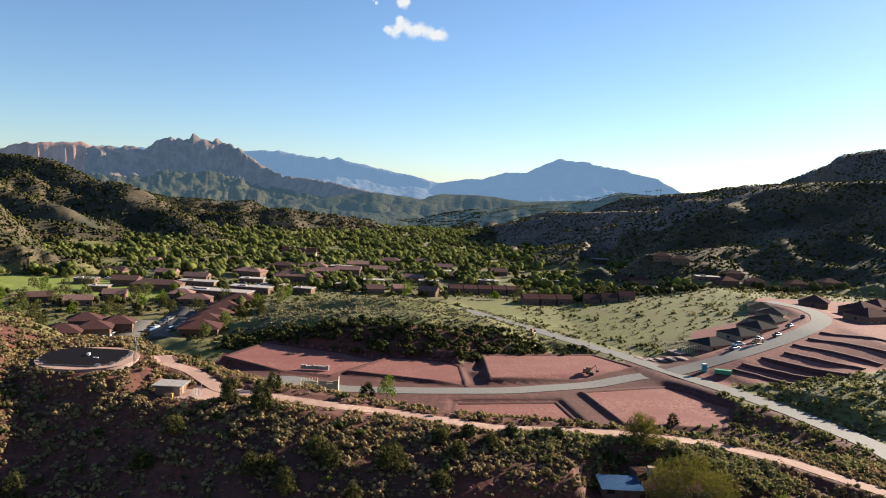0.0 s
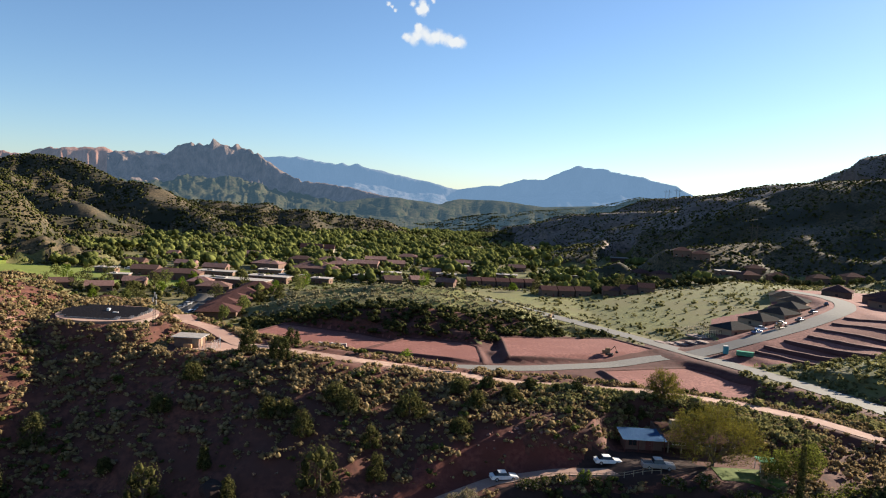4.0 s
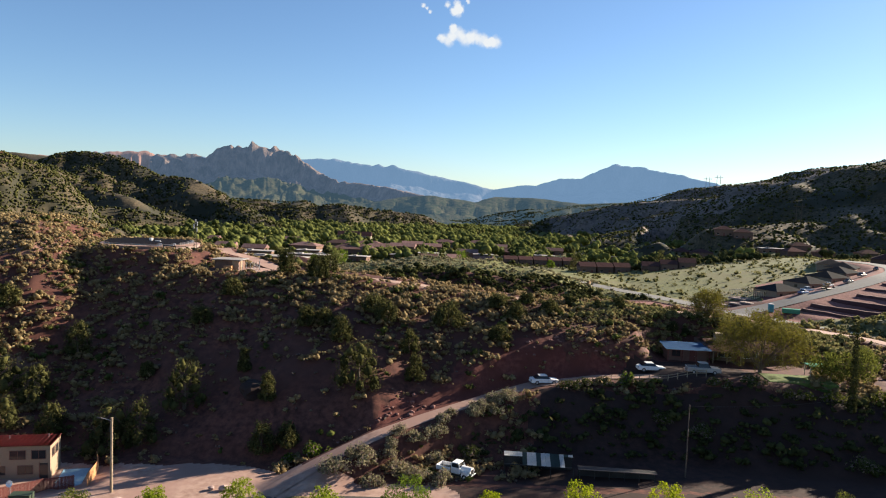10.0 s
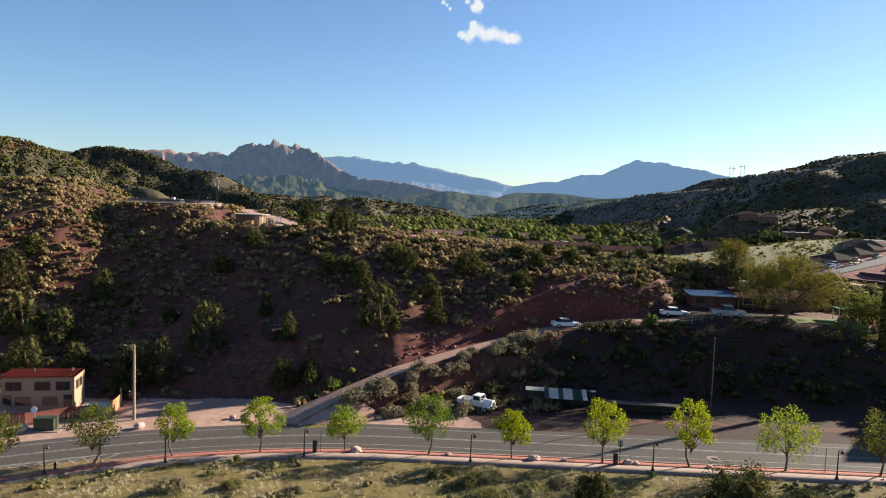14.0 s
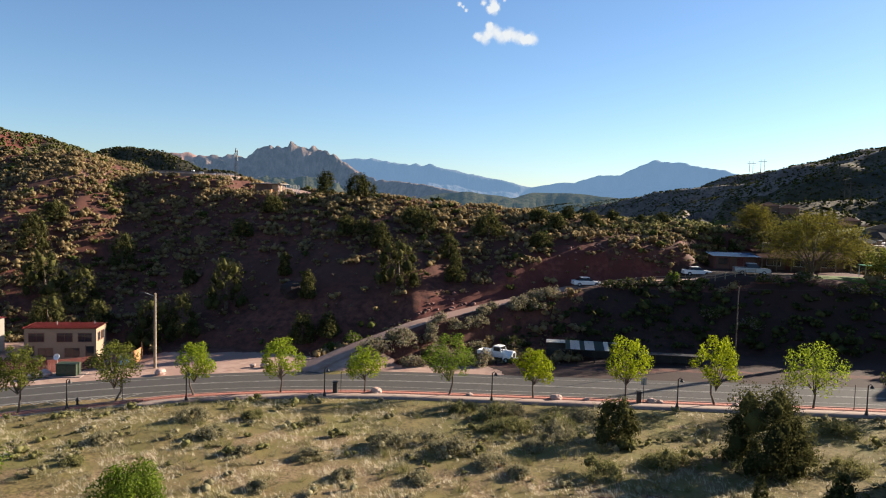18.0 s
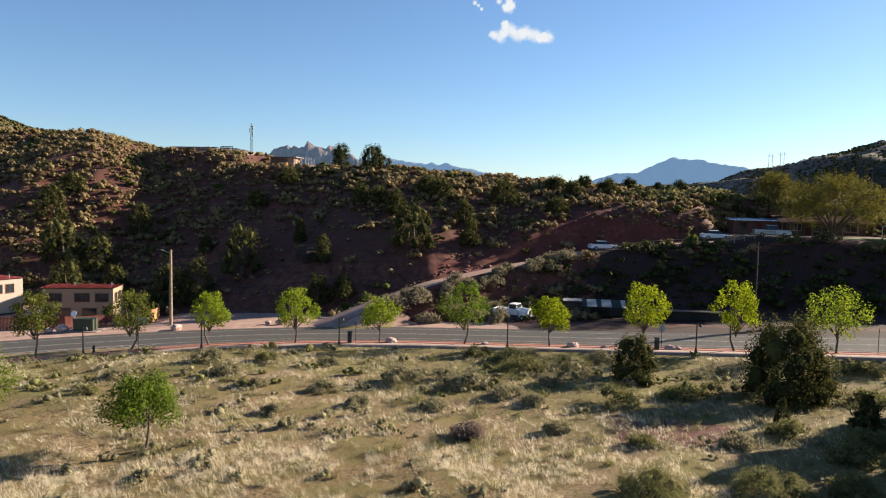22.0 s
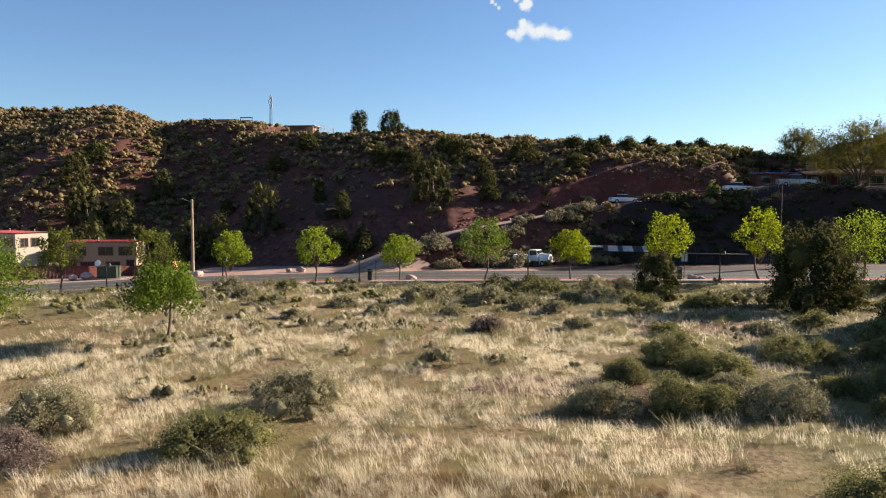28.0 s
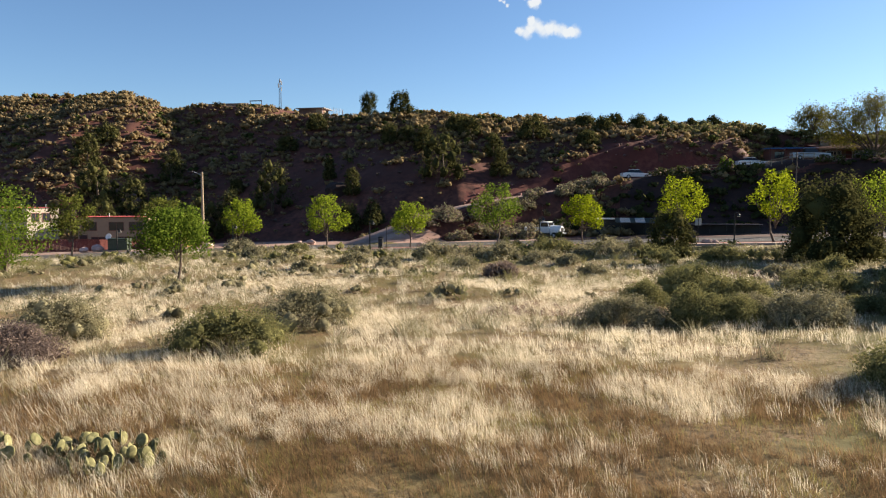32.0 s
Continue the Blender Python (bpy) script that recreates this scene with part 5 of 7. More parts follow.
ob = thing("cypress", "tall narrow dark cypress at the end of the garden", "cypress", where=(51.9, 112.2, at(51.9, 112.2)))
part("trunk", rod((0, 0, -0.3), (0, 0, 5), 0.2, 0.1, 8), M["bark"], ob)
tall = 23.2 - at(51.9, 112.2)
hs = np.linspace(0.6, tall - 0.5, 16)
v, f = leaves(g, [(0, 0, h) for h in hs], [0.66 * (1 - 0.75 * (h / tall) ** 2.2) for h in hs], 3600, 0.24, 1.2, 0.55)
c = new("crown", raw_mesh("crown", v, f, [M["juniper"]]))
c.parent = ob

# junipers on the ridge: x, y, width, height
SLOPE = [(-74.4, 121.3, 4.8, 5.9), (-49.7, 109.9, 7.1, 7.6), (-54.7, 127.5, 4.2, 2.7), (-22.1, 110.5, 7.8, 7.1), (-34.4, 124.9, 4.1, 3.3), (-20.8, 127.5, 5.0, 3.2), (-9.9, 129.0, 6.0, 3.9), (-36.0, 109.0, 2.7, 4.5), (-13.9, 115.1, 3.2, 4.5), (1.9, 132.5, 4.1, 2.7), (-81.4, 110.2, 8.5, 7.4), (-75.3, 110.8, 6.2, 6.2), (-57.6, 102.0, 8.0, 7.0), (-53.3, 102.8, 5.2, 6.4), (-34.1, 101.1, 4.3, 4.2), (-30.6, 102.0, 3.4, 3.4), (-76.3, 103.9, 6.1, 4.5), (8.2, 136.4, 4.2, 2.4), (-31.5, 125.5, 4.0, 2.6), (-51.5, 134.1, 4.4, 2.9), (-23.4, 129.9, 5.1, 2.7), (-88.5, 117.1, 5.5, 6.6), (-89.6, 124.6, 4.6, 3.0), (-59.7, 117.4, 2.5, 2.5), (-42.3, 116.0, 2.4, 3.9), (-27.4, 121.1, 3.9, 4.4), (-15.7, 120.6, 3.3, 3.8), (-0.8, 125.5, 3.9, 2.2), (-1.5, 137.2, 4.2, 2.0), (-68.1, 104.1, 5.0, 5.0)]
for i, (x, y, w, h) in enumerate(SLOPE):
    juniper("juniper", "dark olive juniper on the steep red slope", x, y, w * 1.05, h, 2300, 0.25, 400 + i, "junipers on the slope", material="juniper_olive", pointed=0.35)
CREST = [(-44.2, 144.1, 5.0, 5.4), (-36.6, 140.5, 5.4, 4.4), (12.5, 141.4, 4.2, 2.5), (21.5, 142.2, 4.2, 2.6), (17.5, 140.8, 2.6, 2.0), (-38.0, 155.0, 4.6, 3.6), (4.0, 139.5, 4.2, 2.4), (31.5, 141.5, 4.4, 2.2), (34.5, 142.5, 2.6, 1.5), (45.5, 143.8, 3.6, 2.0), (8.0, 138.0, 3.2, 1.6), (26.0, 137.5, 4.4, 2.0), (-26.6, 234.3, 6, 5.5), (68.7, 220.4, 4.6, 3.6)]
for i, (x, y, w, h) in enumerate(CREST):
    juniper("juniper", "rounded dark juniper standing on the ridge top", x, y, w * (0.9 if h > 3 else 0.72), h if h > 3 else h * 0.75, 4200 if h > 4 else 1600, 0.23, 440 + i, "junipers on the ridge top", pointed=0.3)
juniper("juniper", "large dark juniper in the meadow near the footpath", 18.9, 62.4, 7.7, 6.2, 13000, 0.19, 460, "junipers in the meadow", material="juniper_olive", pointed=0.3, dense=0.5)
juniper("juniper", "rounded small juniper in the meadow near the footpath", 7.2, 66.0, 4.4, 4.0, 5200, 0.18, 461, "junipers in the meadow", material="juniper_olive", pointed=0.4, dense=0.5)
juniper("juniper", "low juniper seedling in the meadow", 16.4, 55.0, 1.3, 2.0, 700, 0.16, 462, "junipers in the meadow")
juniper("juniper", "low juniper seedling in the meadow", 21.8, 54.6, 2.6, 2.6, 900, 0.18, 463, "junipers in the meadow")

# unseen junipers beyond the right edge, added to cast shadow over the meadow
for i, (x, y, w, h) in enumerate(((31.5, 58, 8.0, 8.6), (31.5, 50, 8.0, 9.0), (29.0, 43.5, 7.5, 8.5), (27, 36, 6.5, 6.8))):
    juniper("juniper", "juniper out of view, added for its shadow on the meadow", x, y, w * 1.1, h, 5200, 0.28, 470 + i, "junipers in the meadow", pointed=0.35, dense=0.8)

# bushes in the meadow: x, y, width, height, colour
FIELD = [(-11.0, 22.2, 4.1, 1.65, "green"), (-10.8, 28.4, 4.9, 1.9, "sage"), (-19.3, 24.4, 4.4, 2.0, "sage"), (-17.4, 20.0, 3.6, 1.4, "brush"), (1.9, 29.8, 3.5, 1.3, "sage"), (4.6, 30.1, 2.5, 1.55, "green"), (6.1, 30.3, 2.3, 1.2, "green"),
         (8.8, 30.7, 3.6, 1.55, "sage"), (5.5, 39.5, 4.3, 1.9, "green"), (12.1, 40.9, 4.5, 1.8, "green"), (16.3, 41.6, 3.0, 1.5, "green"), (7.3, 36.9, 3.9, 1.5, "green"), (2.9, 34.6, 2.0, 1.3, "green"), (9.2, 20.8, 3.6, 1.6, "green"), (7.3, 33.7, 2.1, 0.9, "sage"), (12.1, 33.9, 3.0, 0.85, "green"),
         (-10.2, 62.2, 5.6, 1.7, "sage"), (-4.2, 71.2, 4.6, 1.7, "green"), (1.9, 69.0, 4.2, 1.7, "green"), (4.9, 57.8, 4.4, 1.9, "green"), (-1.1, 56.4, 2.4, 1.0, "sage"), (-5.3, 47.6, 2.4, 1.35, "brush"), (-28.4, 60.5, 2.8, 1.2, "sage"),
         (-32.4, 64.8, 3.8, 1.5, "sage"), (-12.8, 61.0, 4.0, 1.9, "sage"), (-7.0, 60.4, 4.0, 1.8, "sage"), (-7.5, 72.8, 3.2, 1.5, "green"), (-1.4, 67.8, 3.0, 1.4, "green"), (10.2, 60.2, 3.0, 1.3, "green"), (-0.3, 62.4, 2.4, 1.1, "sage"), (-8.8, 54.0, 2.4, 1.1, "sage"),
         (-24.3, 56.8, 2.2, 0.9, "sage"), (-18.3, 57.2, 3.0, 1.2, "sage"), (-37.3, 57.6, 2.4, 1.1, "sage"), (14.6, 62.6, 5.6, 1.5, "green"), (10.4, 61.0, 3.6, 1.6, "green"), (1.4, 66.4, 4.8, 1.9, "sage"), (-2.8, 66.8, 4.4, 1.8, "green"), (-3.3, 58.0, 3.0, 1.3, "sage"), (27.9, 71.6, 4.4, 1.6, "green"), (22.4, 66.5, 3.0, 1.3, "green"), (25.0, 62.0, 3.6, 1.5, "green"), (-3.0, 73.6, 4.0, 1.3, "sage"), (4.5, 72.5, 3.0, 1.3, "sage"),
         (-21.0, 66.5, 2.4, 0.9, "sage"), (-36.0, 52.0, 2.0, 0.8, "green"), (18.5, 47.5, 3.6, 1.5, "green"), (12.9, 29.8, 3.0, 1.2, "green"), (15.2, 34.2, 4.6, 1.9, "green"), (18.6, 37.4, 4.6, 1.9, "green"), (21.5, 45.0, 4.6, 1.9, "green"), (16.0, 52.0, 3.0, 1.3, "green"), (20.5, 50.5, 3.4, 1.5, "green"), (12.0, 49.0, 2.4, 1.0, "sage"), (-20.0, 50.0, 2.0, 0.8, "sage"), (-14.5, 53.5, 2.2, 0.9, "sage"), (0.5, 50.5, 2.2, 0.9, "sage"), (6.0, 48.0, 2.0, 0.9, "green"), (-27.0, 66.0, 2.8, 1.1, "green")]
WORD = {"green": "rounded green bush in the dry meadow", "sage": "grey-green sagebrush in the dry meadow", "brush": "bare grey twiggy bush in the dry meadow"}
for i, (x, y, w, h, m) in enumerate(FIELD):
    near = y < 45
    bush("bush", WORD[m], x, y, w, h, "meadowbush" if m == "green" else m, 16000 if near else 2600, 0.062 if near else 0.12, 500 + i, "bushes in the meadow", twig="brush" if m == "brush" else "", long=1.3 if w > 5 else 1.0, turn=0 if w > 5 else 30 * i)

# shrubs along the foot of the ridge and on the terrace edge
FOOT = [(-18.5, 95.5, 4.8, 2.6, "sage"), (-21.4, 93.2, 4.8, 2.2, "sage"), (-14.0, 97.5, 5.0, 2.4, "sage"), (-10.8, 96.2, 3.8, 2.2, "sage"), (-26.6, 101.0, 3.2, 2.0, "fresh"), (-24.0, 100.4, 2.8, 1.7, "fresh"), (-29.5, 99.8, 2.6, 1.6, "fresh"), (-7.4, 95.0, 3.6, 2.2, "sage"), (-16.5, 93.5, 3.6, 1.8, "sage"), (-4.0, 104.5, 3.4, 2.0, "green"), (10.4, 116.4, 4.2, 1.4, "green"), (13.0, 117.3, 3.6, 1.5, "green"), (16.2, 118.2, 3.4, 1.3, "green"), (20.0, 118.4, 2.6, 2.4, "fresh"), (1.0, 112.8, 3.2, 1.8, "sage"), (-3.0, 110.2, 3.2, 1.6, "sage"), (-9.0, 102.2, 3.4, 1.7, "sage"), (34, 116.5, 4.6, 1.5, "green"), (39, 117.0, 4.6, 1.5, "green"), (45, 115, 5.2, 1.8, "deep"), (51, 114.8, 5.2, 1.9, "deep"), (58, 114.5, 6.2, 3.2, "deep"), (62, 117, 5, 3.2, "deep"), (30, 110, 3.6, 2.0, "green"), (64, 109, 5, 3.2, "green"), (24.5, 112, 3.4, 1.8, "green"), (50, 103.5, 4.4, 2.4, "green")]
for i, (x, y, w, h, m) in enumerate(FOOT):
    bush("bush", "leafy bush on the bank above the road" if m != "sage" else "grey-green sagebrush on the bank above the road", x, y, w, h, m, 900, 0.24, 560 + i, "bushes on the bank", turn=40 * i)

for i in range(16):
    u = i / 15
    x, y = -19 + 21 * u + rng.normal() * 0.6, float(np.interp(-19 + 21 * u, [-28.8, -17.4, -2.2, 4.9, 16.0], [85.5, 97.6, 111.2, 116.2, 119.2])) - 1.6 * rng.random()
    bush("bush", "grey-green sagebrush below the dirt track", x, y, 2.2 + 1.6 * rng.random(), 1.3 + 0.8 * rng.random(), "sage", 700, 0.2, 600 + i, "bushes on the bank", turn=50 * i)

x, y = placed(rng, 750, -6, 78, 98, 118, lambda x, y: (to_line(x, y, TRACK)[0] > np.where((x > 1) & (x < 11), 6, 3)) & (land(x, y) > road_z(x) + 0.6) & ~((x > 26) & (x < 50) & (y > 115.5)))
plant("bank_scrub", shrub, x, y, 0.7, 2.4, "juniper", "dark scrub covering the shaded bank above the road", "shrub", seed=23)

# low tussocks and weeds in the meadow
x, y = in_field(rng, 700, 34, 86, 233, -0.05)
plant("low_sagebrush", shrub, x, y, 0.4, 1.2, "sage", "low grey sagebrush dotted over the meadow", "shrub", seed=24)
x, y = in_field(rng, 420, 56, 86, 237, 0.0)
plant("low_bushes", shrub, x, y, 0.5, 1.5, "meadowbush", "low green bushes dotted over the meadow near the road", "shrub", seed=25)
x, y = in_field(rng, 3000, 24, 85, 231, -0.3)
plant("tussocks", [tuft(rng, 34, 0.62, 0.013, 1.3, 0.22) for _ in range(6)], x, y, 0.35, 1.2, "sage", "low grey tussocks dotted over the meadow", "tussock", seed=21)
x, y = in_field(rng, 1700, 34, 85, 241, 0.0)
plant("green_weeds", [tuft(rng, 34, 0.6, 0.016, 1.3, 0.26) for _ in range(6)], x, y, 0.35, 1.4, "meadowbush", "low green weeds dotted over the meadow", "weeds", seed=22)


def cactus(x, y, n, seed, label):
    """Prickly pear: a low heap of flat oval pads, each its own piece."""
    g = np.random.default_rng(seed)
    ob = thing("prickly_pear", label, "cactus", "prickly pears in the meadow", (x, y, at(x, y)))
    bm = bmesh.new()
    bmesh.ops.create_icosphere(bm, subdivisions=2, radius=0.115)
    bmesh.ops.transform(bm, matrix=Matrix.Diagonal((0.85, 0.16, 1.15, 1)), verts=bm.verts)
    for f in bm.faces:
        f.smooth = True
    first = part("pad", bm, M["cactus"], ob)
    for i in range(n):
        a, q = g.random() * 6.283, 0.95 * math.sqrt(g.random())
        h = 0.08 + 0.42 * g.random() * (1 - 0.6 * q)
        m = pose(q * 1.3 * math.cos(a), q * 0.8 * math.sin(a), h, g.normal() * 16, g.normal() * 20, g.random() * 180)
        o = first if i == 0 else linked("pad", first.data, ob)
        o.matrix_basis = m @ Matrix.Scale(0.7 + 0.6 * g.random(), 4)


cactus(-8.3, 12.3, 70, 1, "clump of prickly pear with pale green pads")
cactus(-9.7, 12.0, 26, 2, "clump of prickly pear with pale green pads")
cactus(-15.6, 30.5, 24, 3, "low prickly pear hidden in dry grass")
cactus(-13.5, 46.5, 34, 4, "low prickly pear between grey tussocks")
cactus(-10.5, 47.5, 30, 5, "low prickly pear between grey tussocks")


# ---- along the road ----
def beside(x, off):
    """A place beside the road: x along it, off metres from its middle towards the ridge."""
    s = 0.0144 * max(0, -14 - x)
    q = math.sqrt(1 + s * s)
    return x - off * s / q, float(road_mid(x)) + off / q


def street_lamp(x):
    px, py = beside(x, -7.4)
    ob = thing("street_lamp", "dark iron street lamp with a bell-shaped head", "street lamp", "street lamps along the footpath", (px, py, float(road_z(x)) + 0.16))
    b = rod((0, 0, 0), (0, 0, 0.22), 0.2, 0.16, 12)
    rod((0, 0, 0.22), (0, 0, 0.5), 0.13, 0.09, 12, b)
    part("base", b, M["iron"], ob)
    part("post", rod((0, 0, 0.5), (0, 0, 3.0), 0.07, 0.055, 10), M["iron"], ob)
    b = rod((0, 0, 2.95), (0.18, 0, 3.12), 0.035, 0.035, 8)
    rod((0.18, 0, 3.12), (0.36, 0, 3.06), 0.035, 0.03, 8, b)
    part("arm", b, M["iron"], ob)
    head = part("shade", rod((0.36, 0, 2.72), (0.36, 0, 3.02), 0.21, 0.06, 14), M["iron"], ob)
    part("lens", rod((0.36, 0, 2.66), (0.36, 0, 2.72), 0.12, 0.17, 12), M["frame"], head, "pale lamp glass")


for x in (-51.5, -40.0, -24.3, -4.9, 14.3, 32.6, 50.0):
    street_lamp(x)


def litter_post(x):
    px, py = beside(x, -6.05)
    ob = thing("litter_bin", "slim dark litter bin beside the footpath", "litter bin", "litter bins along the footpath", (px, py, float(road_z(x)) + 0.12))
    part("body", box(-0.24, -0.24, 0, 0.24, 0.24, 1.05), M["iron"], ob, bevel=0.03)
    part("hood", box(-0.28, -0.28, 1.15, 0.28, 0.28, 1.3), M["iron"], ob, bevel=0.04)
    for sx in (-0.2, 0.2):
        part("strut", box(sx - 0.03, -0.2, 1.05, sx + 0.03, 0.2, 1.15), M["iron"], ob)


litter_post(-23.2), litter_post(10.6)


def sign(x, off, h, plate):
    px, py = beside(x, off)
    ob = thing("road_sign", "thin metal road sign post seen from behind", "road sign", "road signs", (px, py, float(road_z(x)) + 0.1))
    part("post", rod((0, 0, 0), (0, 0, h), 0.035, 0.035, 6), M["iron"], ob)
    if plate:
        part("plate", box(-0.3, 0.04, h - 0.75, 0.3, 0.06, h), M["steel"], ob, bevel=0.008)


sign(-22.6, -5.6, 2.3, False), sign(-46.6, -5.5, 2.3, False), sign(11.1, -5.6, 2.6, True), sign(32.2, -5.4, 2.6, False)

ob = thing("fire_hydrant", "dark short fire hydrant beside the footpath", "hydrant", where=(*beside(-50.7, -6.1), float(road_z(-50.7)) + 0.12))
b = rod((0, 0, 0), (0, 0, 0.1), 0.17, 0.17, 12)
rod((0, 0, 0.1), (0, 0, 0.62), 0.11, 0.11, 12, b)
part("barrel", b, M["iron"], ob)
part("bonnet", rod((0, 0, 0.62), (0, 0, 0.8), 0.14, 0.04, 12), M["iron"], ob)
for s in (-1, 1):
    part("outlet", rod((0.1 * s, 0, 0.45), (0.22 * s, 0, 0.45), 0.06, 0.06, 8), M["iron"], ob)

px, py = 21.7, 82.3
ob = thing("manhole_cover", "round pale manhole collar in the asphalt", "manhole", where=(px, py, float(road_z(px)) + 0.052))
part("collar", rod((0, 0, 0), (0, 0, 0.012), 0.85, 0.85, 32), M["walkway"], ob)
part("cover", rod((0, 0, 0.012), (0, 0, 0.02), 0.42, 0.42, 24), M["iron"], ob)

# slanted parking marks at the bend
px = ribbon("parking_marks", [(-60, float(road_mid(-60)), float(road_z(-60))), (-46, float(road_mid(-46)), float(road_z(-46)))], -3.0, -2.9, 0.062, "paint", "white hatched road marking at the bend", "road marking")
for i in range(9):
    x = -60 + 1.7 * i
    a, b = beside(x, -4.4), beside(x + 1.5, -3.0)
    ribbon("stripe", [(a[0], a[1], float(road_z(x))), (b[0], b[1], float(road_z(x + 1.5)))], -0.06, 0.06, 0.064, "paint", parent=px)

g = np.random.default_rng(9)


def stone(name, x, y, z, s, material, label, category="rock", group="rocks beside the road", squash=0.65, seed=0):
    bm = bmesh.new()
    bmesh.ops.create_icosphere(bm, subdivisions=3, radius=0.5)
    for v in bm.verts:
        p = v.co.copy()
        v.co *= 1 + 0.42 * noise.noise(p * 1.9 + Vector((seed * 3.1, 0, 0))) + 0.14 * noise.noise(p * 5 + Vector((seed, 2, 0)))
        v.co.z *= squash
    ob = part(name, bm, M[material])
    ob.matrix_world = pose(x, y, z, 0, 0, 37 * seed) @ Matrix.Scale(s, 4)
    return tagged(ob, label, category, group)


for i, (x, off, s) in enumerate(((-18.3, -5.6, 1.3), (-7.5, -5.5, 0.7), (2.0, -5.6, 1.2), (5.2, -5.5, 0.6), (12.0, -5.5, 1.0), (12.8, -5.6, 0.7), (20.5, -5.6, 0.7), (24.0, -5.6, 0.8), (-25, -7.6, 0.5), (-33, 7.4, 1.2), (-34.5, 7.8, 0.8), (-44, 6.0, 1.3), (-55, 9.2, 1.4), (-56.2, 9.0, 1.0))):
    px, py = beside(x, off)
    stone("roadside_rock", px, py, float(road_z(x)) + 0.12 + 0.1 * s, s, "pinkrock", "pinkish boulder lying beside the road", seed=i)
stone("boulder", -38.4, 112.6, at(-38.4, 112.6) - 1.5, 7.4, "boulder", "large rounded brown boulder on the slope", "boulder", "boulders on the slope", 0.5, 31)
for i in range(46):
    x = -26 + 16 * g.random()
    y = float(np.interp(x, [-26, -10], [96, 109.5])) + 1 + 4.5 * g.random()
    s = 0.25 + 0.6 * g.random() ** 2
    stone("fallen_stone", x, y, at(x, y) + 0.1 * s, s, "redstone", "broken red stone fallen from the cut bank", group="fallen stones on the bank", seed=40 + i)
for i in range(26):
    x = 3 + 16 * g.random()
    y = float(np.interp(x, [3, 19], [119.5, 125])) + 2 + 4 * g.random()
    stone("fallen_stone", x, y, at(x, y) + 0.1, 0.25 + 0.55 * g.random() ** 2, "redstone", "broken red stone fallen from the cut bank", group="fallen stones on the bank", seed=100 + i)


# ---- poles and wires ----
def pole(x, y, h, r, label, arm=True, z=None):
    ob = thing("utility_pole", label, "utility pole", "utility poles", (x, y, at(x, y) if z is None else z))
    part("post", rod((0, 0, -0.3), (0, 0, h), r, r * 0.72, 12), M["pole" if r > 0.12 else "bark"], ob)
    if arm:
        part("crossarm", box(-0.7, -0.05, h - 0.5, 0.7, 0.05, h - 0.38), M["pole"], ob)
        for s in (-0.6, 0, 0.6):
            part("insulator", rod((s, 0, h - 0.38), (s, 0, h - 0.2), 0.05, 0.03, 8), M["frame"], ob)
    return ob


ob = pole(-48.9, 87.1, 9.7, 0.2, "weathered wooden pole with a street lamp beside the road", False)
part("lamp_arm", rod((0, 0, 9.3), (-1.0, -0.5, 9.75), 0.035, 0.03, 6), M["steel"], ob)
part("lamp_head", box(-1.65, -0.72, 9.68, -0.95, -0.42, 9.84), M["iron"], ob, bevel=0.04)
pole(25.7, 101.2, 10.2, 0.1, "slim dark utility pole on the dark bank", False)


def wire(name, a, b, sag, r, label):
    """One sagging cable as a thin four-sided tube."""
    bm, a, b, last = bmesh.new(), Vector(a), Vector(b), None
    side = (b - a).cross(Vector((0, 0, 1))).normalized() * r
    for i in range(13):
        t = i / 12
        p = a.lerp(b, t) - Vector((0, 0, 4 * sag * t * (1 - t)))
        ring = [bm.verts.new(p + q) for q in (side, Vector((0, 0, r)), -side, Vector((0, 0, -r)))]
        if last:
            for k in range(4):
                bm.faces.new((last[k], last[(k + 1) % 4], ring[(k + 1) % 4], ring[k]))
        last = ring
    return tagged(part(name, bm, M["iron"]), label, "wire", "overhead wires")


wire("overhead_wire", (25.7, 101.2, at(25.7, 101.2) + 10.0), (58, 108.5, 13.5), 1.0, 0.02, "thin dark overhead wire")

# ---- vehicles ----
def car(name, label, style, paint, x, y, z, turn, group="", category="car"):
    """A car by its side outline: body, glasshouse, four wheels, lamps."""
    ob = thing(name, label, category, group, (x, y, z), turn)
    L, W = {"sedan": (4.6, 1.8), "suv": (4.7, 1.9), "pickup": (5.4, 1.95), "van": (5.0, 2.0)}[style]
    low = [(-L / 2, 0.32), (L / 2, 0.32), (L / 2, 0.62)]
    if style == "sedan":
        side, glass = low + [(L / 2 - 0.1, 0.78), (0.95, 0.92), (-1.75, 0.98), (-L / 2, 0.9)], [(1.0, 0.92), (0.3, 1.38), (-0.95, 1.42), (-1.75, 0.98)]
    elif style == "suv":
        side, glass = low + [(L / 2 - 0.08, 0.92), (1.1, 1.06), (-L / 2 + 0.02, 1.1), (-L / 2, 0.6)], [(1.1, 1.06), (0.45, 1.66), (-2.1, 1.7), (-L / 2 + 0.05, 1.1)]
    elif style == "van":
        side, glass = low + [(L / 2 - 0.05, 1.05), (1.35, 1.2), (0.95, 1.92), (-L / 2 + 0.1, 1.98), (-L / 2, 0.6)], [(1.36, 1.24), (1.02, 1.84), (0.2, 1.86), (0.2, 1.24)]
    else:
        side, glass = low + [(L / 2 - 0.05, 0.95), (1.2, 1.08), (-L / 2 + 0.02, 1.1), (-L / 2, 0.6)], [(1.15, 1.08), (0.6, 1.7), (-0.75, 1.74), (-0.95, 1.1)]

    def slab(poly, w0, inset):
